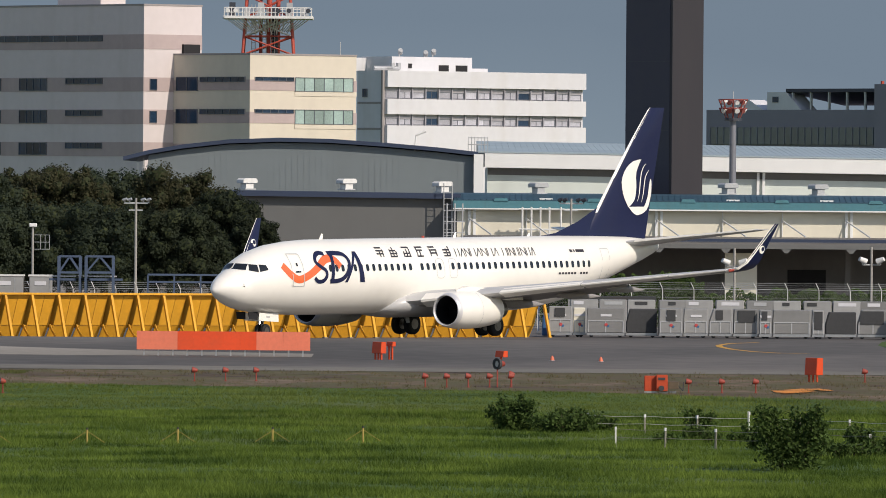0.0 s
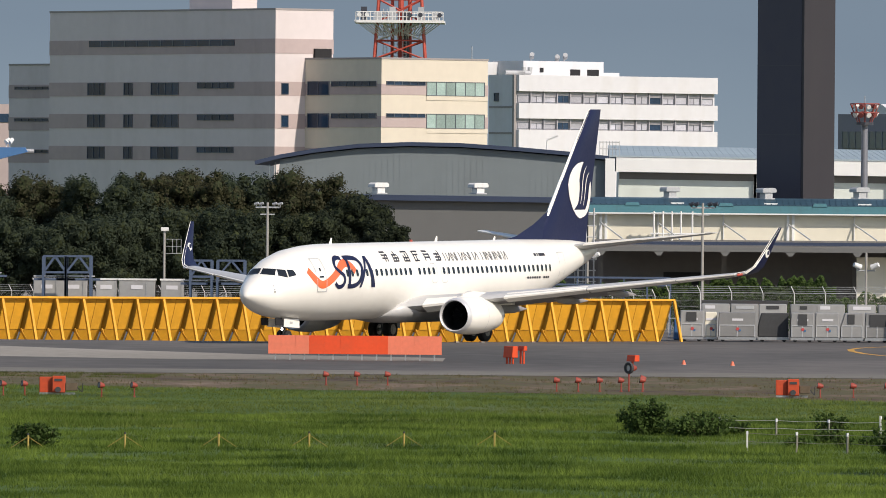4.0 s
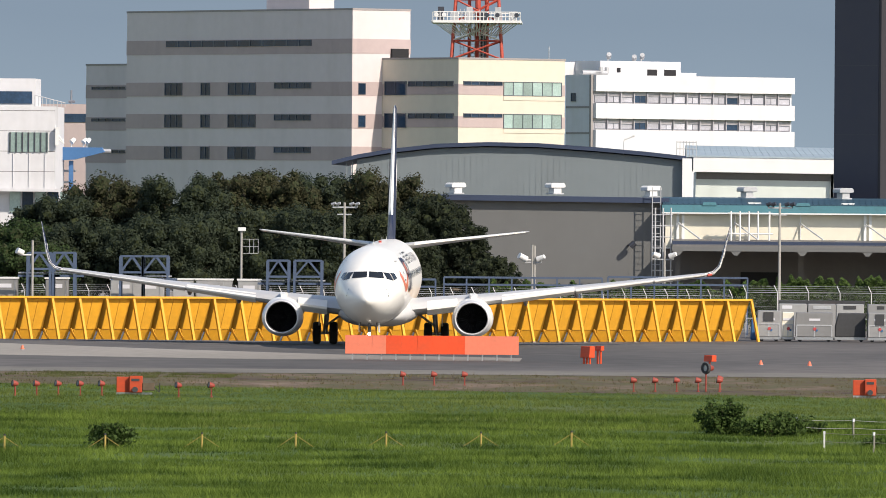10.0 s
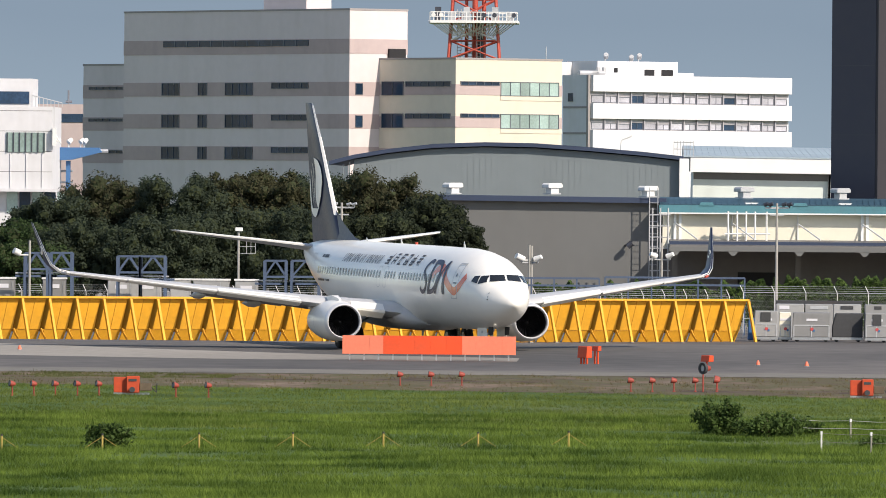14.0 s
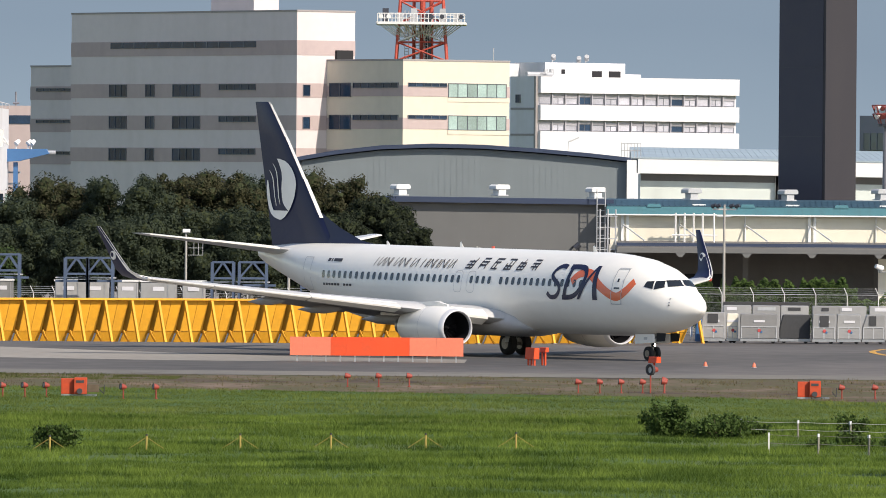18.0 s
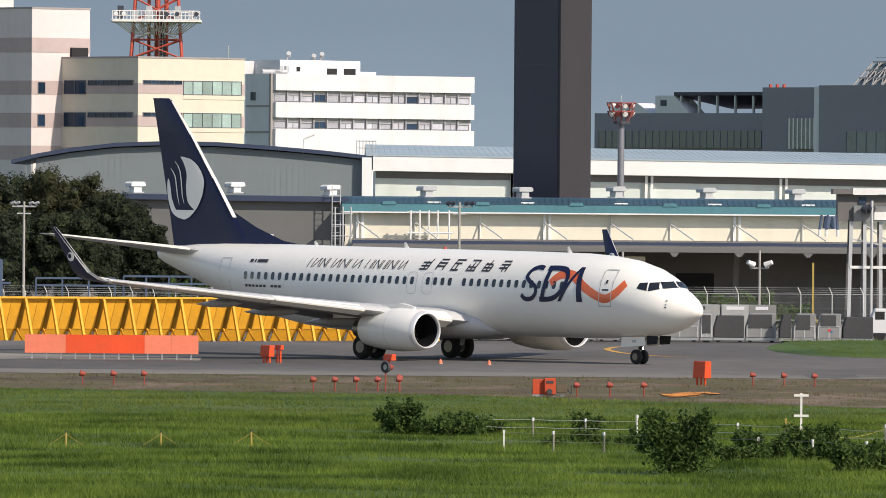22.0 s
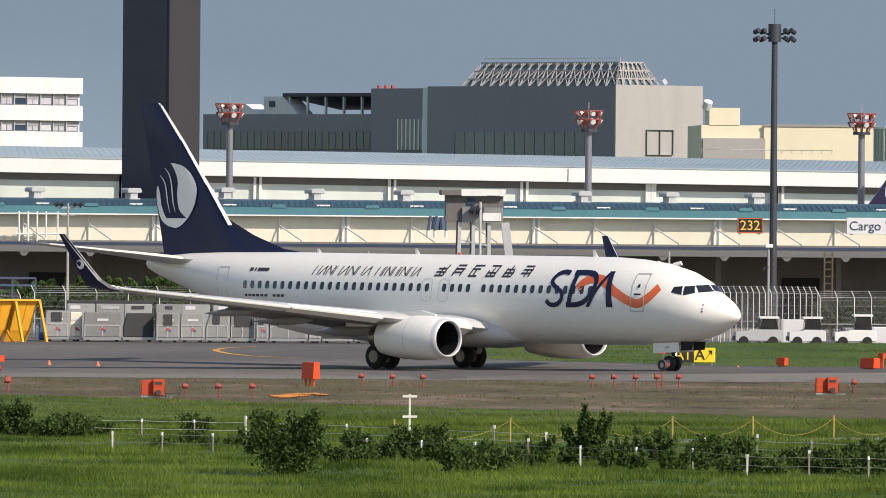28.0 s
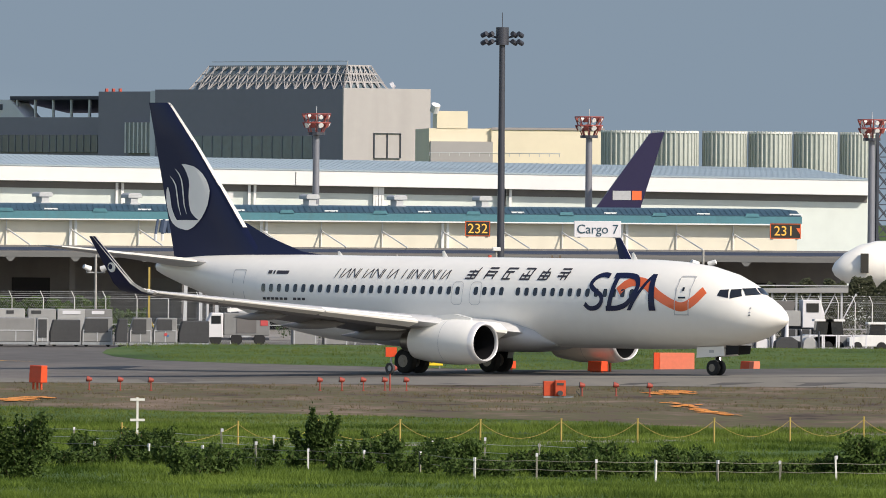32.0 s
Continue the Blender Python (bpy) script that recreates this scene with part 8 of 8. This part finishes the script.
def shrub(x, y, w, h, seed, spiky=False):
    rng = random.Random(seed)
    b = thing("shrub", pose(x, y, 0), "leafy dark green wild shrub in the grass" if not spiky else "tall spiky green weed clump in the grass", "shrub", "wild shrubs")
    stems = [(rng.uniform(-0.5, 0.5) * w, rng.uniform(-0.3, 0.3) * w, rng.uniform(0.55, 1.0) * h) for _ in range(13 if not spiky else 15)]
    bm = bag()
    for sx, sy, sz in stems:
        rod(bm, (sx * 0.25, sy * 0.25, 0), (sx, sy, sz), 0.016, 5, 0.006)
    part("woody_base", bm, BARK, b)

    def place(r):
        sx, sy, sz = stems[r.randrange(len(stems))]
        k = r.random() ** 0.7
        q = (0.11 if not spiky else 0.05) * w * (1.2 - 0.75 * k)
        return Vector((sx * (0.25 + 0.75 * k) + r.gauss(0, q), sy * (0.25 + 0.75 * k) + r.gauss(0, q), max(0.03, sz * k + r.gauss(0, 0.05)))), Vector((r.uniform(-0.6, 0.6), -0.4, 0.7)).normalized()
    mesh_part("leaves", clumps(int(1300 * w * h) + (200 if w > 0.4 else 0), place, 0.062, seed + 7, 0.3), LEAF, b, "dark green leaves")


for k, (x, y, w, h) in enumerate(((10.08, 290.93, 2.10, 1.91), (15.09, 292.35, 1.40, 1.01), (14.62, 314.48, 1.31, 0.91), (12.93, 318.01, 0.71, 0.71), (8.54, 336.88, 1.12, 0.79), (4.03, 335.40, 2.42, 0.78), (2.58, 340.35, 1.32, 1.13), (22.04, 312.77, 1.25, 0.94), (24.06, 309.49, 1.44, 0.76), (27.91, 304.34, 1.18, 0.85), (35.38, 297.85, 1.65, 1.29), (29.71, 299.80, 1.92, 0.90), (27.81, 299.26, 1.16, 0.90), (23.84, 308.56, 2.06, 0.86), (21.86, 307.35, 1.09, 0.92), (-16.66, 313.15, 1.74, 0.77), (2.40, 336.67, 1.87, 1.05), (4.24, 334.22, 1.86, 0.63), (15.44, 318.78, 1.06, 0.85), (9.83, 314.46, 1.05, 0.80), (13.08, 316.80, 0.88, 0.63), (15.89, 293.82, 1.47, 0.82))):
    shrub(x, y, w, h, 70 + k)
for k, (x, y, w, h) in enumerate(((19.58, 305.64, 1.61, 1.90), (18.37, 309.72, 1.03, 0.69), (20.84, 310.46, 0.86, 0.69))):
    shrub(x, y, w, h, 170 + k, True)


for k, (x, y, w, h) in enumerate(((11.32, 304.46, 1.06, 0.72),(11.88, 302.76, 0.59, 0.54),(12.62, 304.84, 1.12, 0.41),(13.12, 307.52, 0.92, 0.59),(13.49, 306.99, 0.75, 0.72),(14.40, 307.26, 1.07, 0.43),(14.92, 307.42, 0.58, 0.70),(15.28, 306.26, 1.18, 0.70),(15.61, 300.78, 0.89, 0.62),(16.12, 300.32, 0.98, 0.72),(17.23, 304.95, 0.80, 0.44),(17.61, 306.95, 0.76, 0.60),(17.85, 302.04, 0.78, 0.48),(18.80, 302.93, 0.76, 0.55),(19.55, 306.26, 1.18, 0.38),(19.70, 299.54, 0.58, 0.65),(20.25, 301.52, 0.57, 0.39),(20.55, 298.59, 0.68, 0.64),(21.39, 298.23, 0.77, 0.49),(21.89, 299.57, 0.63, 0.64),(22.49, 298.55, 0.59, 0.71),(23.02, 301.71, 0.94, 0.71),(23.37, 297.61, 0.89, 0.48),(24.33, 302.70, 0.62, 0.43),(24.57, 296.77, 0.66, 0.38),(25.48, 299.40, 0.81, 0.45),(25.69, 297.09, 0.83, 0.52),(25.94, 295.99, 0.58, 0.54),(27.34, 301.74, 1.01, 0.72),(27.39, 296.98, 0.62, 0.52),(22.91, 294.35, 0.77, 0.54),(23.92, 294.63, 1.20, 0.54),(24.33, 295.33, 0.89, 0.48),(25.26, 299.72, 0.84, 0.76),(25.83, 296.34, 0.91, 0.50),(26.29, 299.42, 1.09, 0.71),(26.72, 296.00, 1.08, 0.64),(27.47, 296.22, 0.82, 0.64),(28.08, 298.15, 1.08, 0.64),(28.41, 295.32, 1.00, 0.59),(29.12, 297.85, 0.75, 0.63),(29.78, 296.28, 1.00, 0.68),(30.46, 297.64, 1.06, 0.69),(30.96, 296.61, 1.14, 0.63),(31.81, 296.27, 0.92, 0.57),(32.11, 296.93, 1.18, 0.55),(33.05, 297.78, 1.06, 0.43),(33.85, 299.18, 1.02, 0.53),(34.26, 298.12, 1.00, 0.65),(35.10, 302.53, 0.89, 0.63),(35.39, 299.02, 1.00, 0.38),(2.59, 336.89, 0.83, 0.39),(3.16, 338.63, 0.87, 0.42),(3.73, 338.51, 0.77, 0.48),(4.28, 337.84, 0.98, 0.51),(4.86, 338.73, 1.09, 0.38),(5.41, 338.13, 0.86, 0.47),(7.07, 320.32, 0.67, 0.29),(8.09, 327.03, 0.74, 0.38),(8.54, 320.09, 0.83, 0.39),(9.35, 322.43, 0.67, 0.32),(9.93, 323.32, 0.88, 0.53),(10.66, 325.69, 0.87, 0.29),(11.02, 323.67, 0.76, 0.32),(11.80, 321.10, 0.67, 0.39))):
    shrub(x, y, w, h, 270 + k)


# wooden post-and-wire fences and yellow chain barrier
def wire_fence(name, pts, h, label, wires=2, mat_=None):
    f = thing(name, pose(pts[0][0], pts[0][1], 0), label, "fence")
    o = Vector((pts[0][0], pts[0][1], 0))
    for k, p in enumerate(pts):
        q = Vector((p[0], p[1], 0)) - o
        hh = h * (1.25 if k % 5 == 3 else 1.0)
        piece("post", "wf%d" % (k % 3) + ("tall" if k % 5 == 3 else ""), lambda: box(bag(), -0.026, 0.026, -0.026, 0.026, 0, hh), (POST_WHITE, OLD_POST, OLD_POST)[k % 3], f, pose(q.x, q.y, 0, 0, random.uniform(-3, 3), 20 * k))
        piece("post_cap", "wfcap", lambda: box(bag(), -0.032, 0.032, -0.032, 0.032, -0.09, 0.012), WHITEWALL, f, pose(q.x, q.y, hh, 0, 0, 20 * k))
    bm = bag()
    for a, b in zip(pts, pts[1:]):
        a, b = Vector((a[0], a[1], 0)) - o, Vector((b[0], b[1], 0)) - o
        for j in range(wires):
            z = h * (0.92 - 0.42 * j)
            mid = (a + b) / 2 + Vector((0, 0, z - 0.03))
            beam(bm, a + Vector((0, 0, z)), mid, 0.014), beam(bm, mid, b + Vector((0, 0, z)), 0.014)
    part("wire", bm, mat_ or POST_WHITE, f, "thin sagging wire")


random.seed(12)
front = [(5.42, 316.35), (6.94, 315.47), (8.48, 314.60), (9.99, 313.06), (11.54, 311.55), (13.04, 309.40), (14.60, 307.31), (16.15, 305.87), (17.68, 304.44), (19.12, 302.39), (20.69, 301.02), (22.26, 299.66), (23.37, 293.31), (25.12, 292.66), (26.78, 291.98), (28.49, 291.89), (30.29, 291.82), (32.08, 291.75), (33.71, 291.63), (35.51, 291.56)]
back = [(4.83, 335.64), (6.69, 334.73), (8.38, 333.76), (10.06, 332.81), (11.69, 331.84), (13.22, 329.38), (14.65, 326.93), (16.15, 324.55), (17.63, 322.20), (19.15, 319.91), (20.66, 317.65), (22.15, 315.42), (23.68, 313.90), (25.21, 312.39), (26.76, 310.91), (28.26, 309.44)]
wire_fence("wire_fence", front, 0.62, "white post and wire fence in rough grass", 2, OLD_POST)
wire_fence("wire_fence", back, 0.6, "second white post and wire fence in the grass")
chain = [(14.59, 325.48), (18.51, 328.88), (21.26, 331.21), (24.06, 332.84), (26.77, 333.70), (29.63, 335.83), (32.25, 336.66), (34.98, 338.29), (37.71, 339.91), (40.39, 341.53), (43.14, 343.18)]
f = thing("chain_barrier", pose(chain[0][0], chain[0][1], 0), "yellow posts linked by sagging yellow chain", "barrier")
o = Vector((chain[0][0], chain[0][1], 0))
bm = bag()
for k, (x, y) in enumerate(chain):
    p = Vector((x, y, 0)) - o
    piece("post", "chainpost", lambda: rod(rod(bag(), (0, 0, 0), (0, 0, 0.82), 0.029, 8), (0, 0, 0.82), (0, 0, 0.86), 0.036, 8), POST_YELLOW, f, pose(p.x, p.y, 0))
    if k + 1 < len(chain):
        q = Vector((chain[k + 1][0], chain[k + 1][1], 0)) - o
        last = p + Vector((0, 0, 0.76))
        for j in range(1, 11):
            t = j / 10
            nxt = p.lerp(q, t) + Vector((0, 0, 0.76 - 0.55 * (1 - (2 * t - 1) ** 2)))
            beam(bm, last, nxt, 0.011)
            last = nxt
part("chain", bm, POST_YELLOW, f, "sagging yellow chain")
for x, y in ((-19.62, 308.86), (-16.64, 310.44), (-13.78, 312.68), (-10.95, 314.24), (-8.19, 315.78), (-5.26, 316.70), (-2.46, 318.96)):
    e = thing("guyed_post", pose(x, y, 0), "short yellow post held by two guy ropes", "post", "guyed yellow posts")
    part("post", rod(bag(), (0, 0, 0), (0, 0, 0.46), 0.03, 8), POST_YELLOW, e)
    part("cap", rod(bag(), (0, 0, 0.46), (0, 0, 0.52), 0.032, 8), CANVAS, e)
    for s in (-1, 1):
        part("guy_rope", beam(bag(), (0, 0, 0.42), (s * 0.55, 0, 0.06), 0.014), POST_YELLOW, e)


# grass blades
def grass(name, n, region, h, material, seed, label, blades=4):
    rng = np.random.default_rng(seed)
    xy = region(rng, n)
    n = len(xy)
    big = np.sin(xy[:, 0] * 0.35 + 3 * np.sin(xy[:, 1] * 0.11)) * 0.28 + np.sin(xy[:, 0] * 1.3 + xy[:, 1] * 0.7) * 0.2 + np.sin(xy[:, 1] * 0.5) * 0.15 + 1
    hh = h * rng.uniform(0.55, 1.25, n) * big
    V, F = [], []
    for b in range(blades):
        off = rng.normal(0, 0.09, (n, 2))
        lean = rng.normal(0, 0.45, (n, 2)) * hh[:, None]
        ang = rng.uniform(0, math.pi, n)
        w = rng.uniform(0.006, 0.016, n)
        base = np.column_stack([xy + off, np.zeros(n)])
        d = np.column_stack([np.cos(ang) * w, np.sin(ang) * w, np.zeros(n)])
        tip = np.column_stack([xy + off + lean, hh * rng.uniform(0.7, 1.1, n)])
        V.append(np.stack([base - d, base + d, tip], 1).reshape(-1, 3))
    V = np.concatenate(V)
    me = bpy.data.meshes.new(name)
    k = len(V) // 3
    me.vertices.add(len(V))
    me.vertices.foreach_set("co", V.ravel())
    me.loops.add(len(V))
    me.loops.foreach_set("vertex_index", np.arange(len(V)))
    me.polygons.add(k)
    me.polygons.foreach_set("loop_start", np.arange(0, len(V), 3))
    me.polygons.foreach_set("loop_total", np.full(k, 3))
    me.update()
    me.materials.append(material)
    return tagged(new(name, me), label, "grass", kind="stuff")


nx_, ny_ = np.array([p[0] for p in near]), np.array([p[1] for p in near])


def meadow(rng, n):
    y = 252 + 110 * rng.random(n) ** 1.15
    x = y * rng.uniform(-0.072, 0.128, n)
    patch = np.sin(x * 0.42 + 2.2 * np.sin(y * 0.16)) + np.sin(y * 0.55 + 1.7 * np.sin(x * 0.23)) + rng.normal(0, 0.7, n)
    return np.column_stack([x, y])[patch > -1.1]


def mown(rng, n):
    y = rng.uniform(340, 425, n)
    x = y * rng.uniform(-0.072, 0.128, n)
    edge = np.interp(x, nx_, ny_)
    keep = y < edge - rng.exponential(1.0, n)
    return np.column_stack([x, y])[keep]


def fringe(rng, n):
    y = rng.uniform(385, 445, n)
    x = y * rng.uniform(-0.072, 0.128, n)
    edge = np.interp(x, nx_, ny_)
    keep = (y > edge - 3) & (y < far_y - 0.4) & (rng.random(n) < 0.25 + 0.75 * (np.sin(x * 0.9 + y * 0.3) > 0.35))
    return np.column_stack([x, y])[keep]


def island(rng, n):
    y = rng.uniform(470, 556, n)
    x = y * rng.uniform(0.043, 0.128, n)
    ix, iy = np.array([p[0] for p in isl[:7]]), np.array([p[1] for p in isl[:7]])
    keep = (y > np.interp(x, ix, iy) + 0.5) & (x > 23.47 + 1.0)
    return np.column_stack([x, y])[keep]


grass("meadow_grass", 135000, meadow, 0.17, BLADE, 21, "rough green grass of the airfield verge", 5)
grass("mown_grass", 80000, mown, 0.09, MOWN, 24, "shorter pale green grass beside the bare strip", 4)
def tufts(rng, n):
    parts = []
    for x0, x1, y0, y1 in ((-27.5, -20.9, 426.6, 438.0), (-20.5, -17.7, 428.3, 436.0), (-33.1, -27.8, 421.6, 431.6)):
        k = n // 3
        x, y = rng.uniform(x0, x1, k), rng.uniform(y0, y1, k)
        parts.append(np.column_stack([x, y])[np.sin(x * 1.7) + np.sin(x * 0.6 + y) + rng.normal(0, 0.6, k) > -0.2])
    return np.concatenate(parts)


grass("verge_tufts", 5000, tufts, 0.10, VERGE, 25, "thin green tufts along the pavement edge", 4)
grass("dry_grass", 12000, fringe, 0.12, DRYBLADE, 22, "thin dry grass on bare soil", 4)
grass("island_grass", 16000, island, 0.12, MOWN, 23, "mown green grass of the taxiway island", 4)


def motions():
    for ob, rows in MOVES:
        walk(ob, rows)


motions()
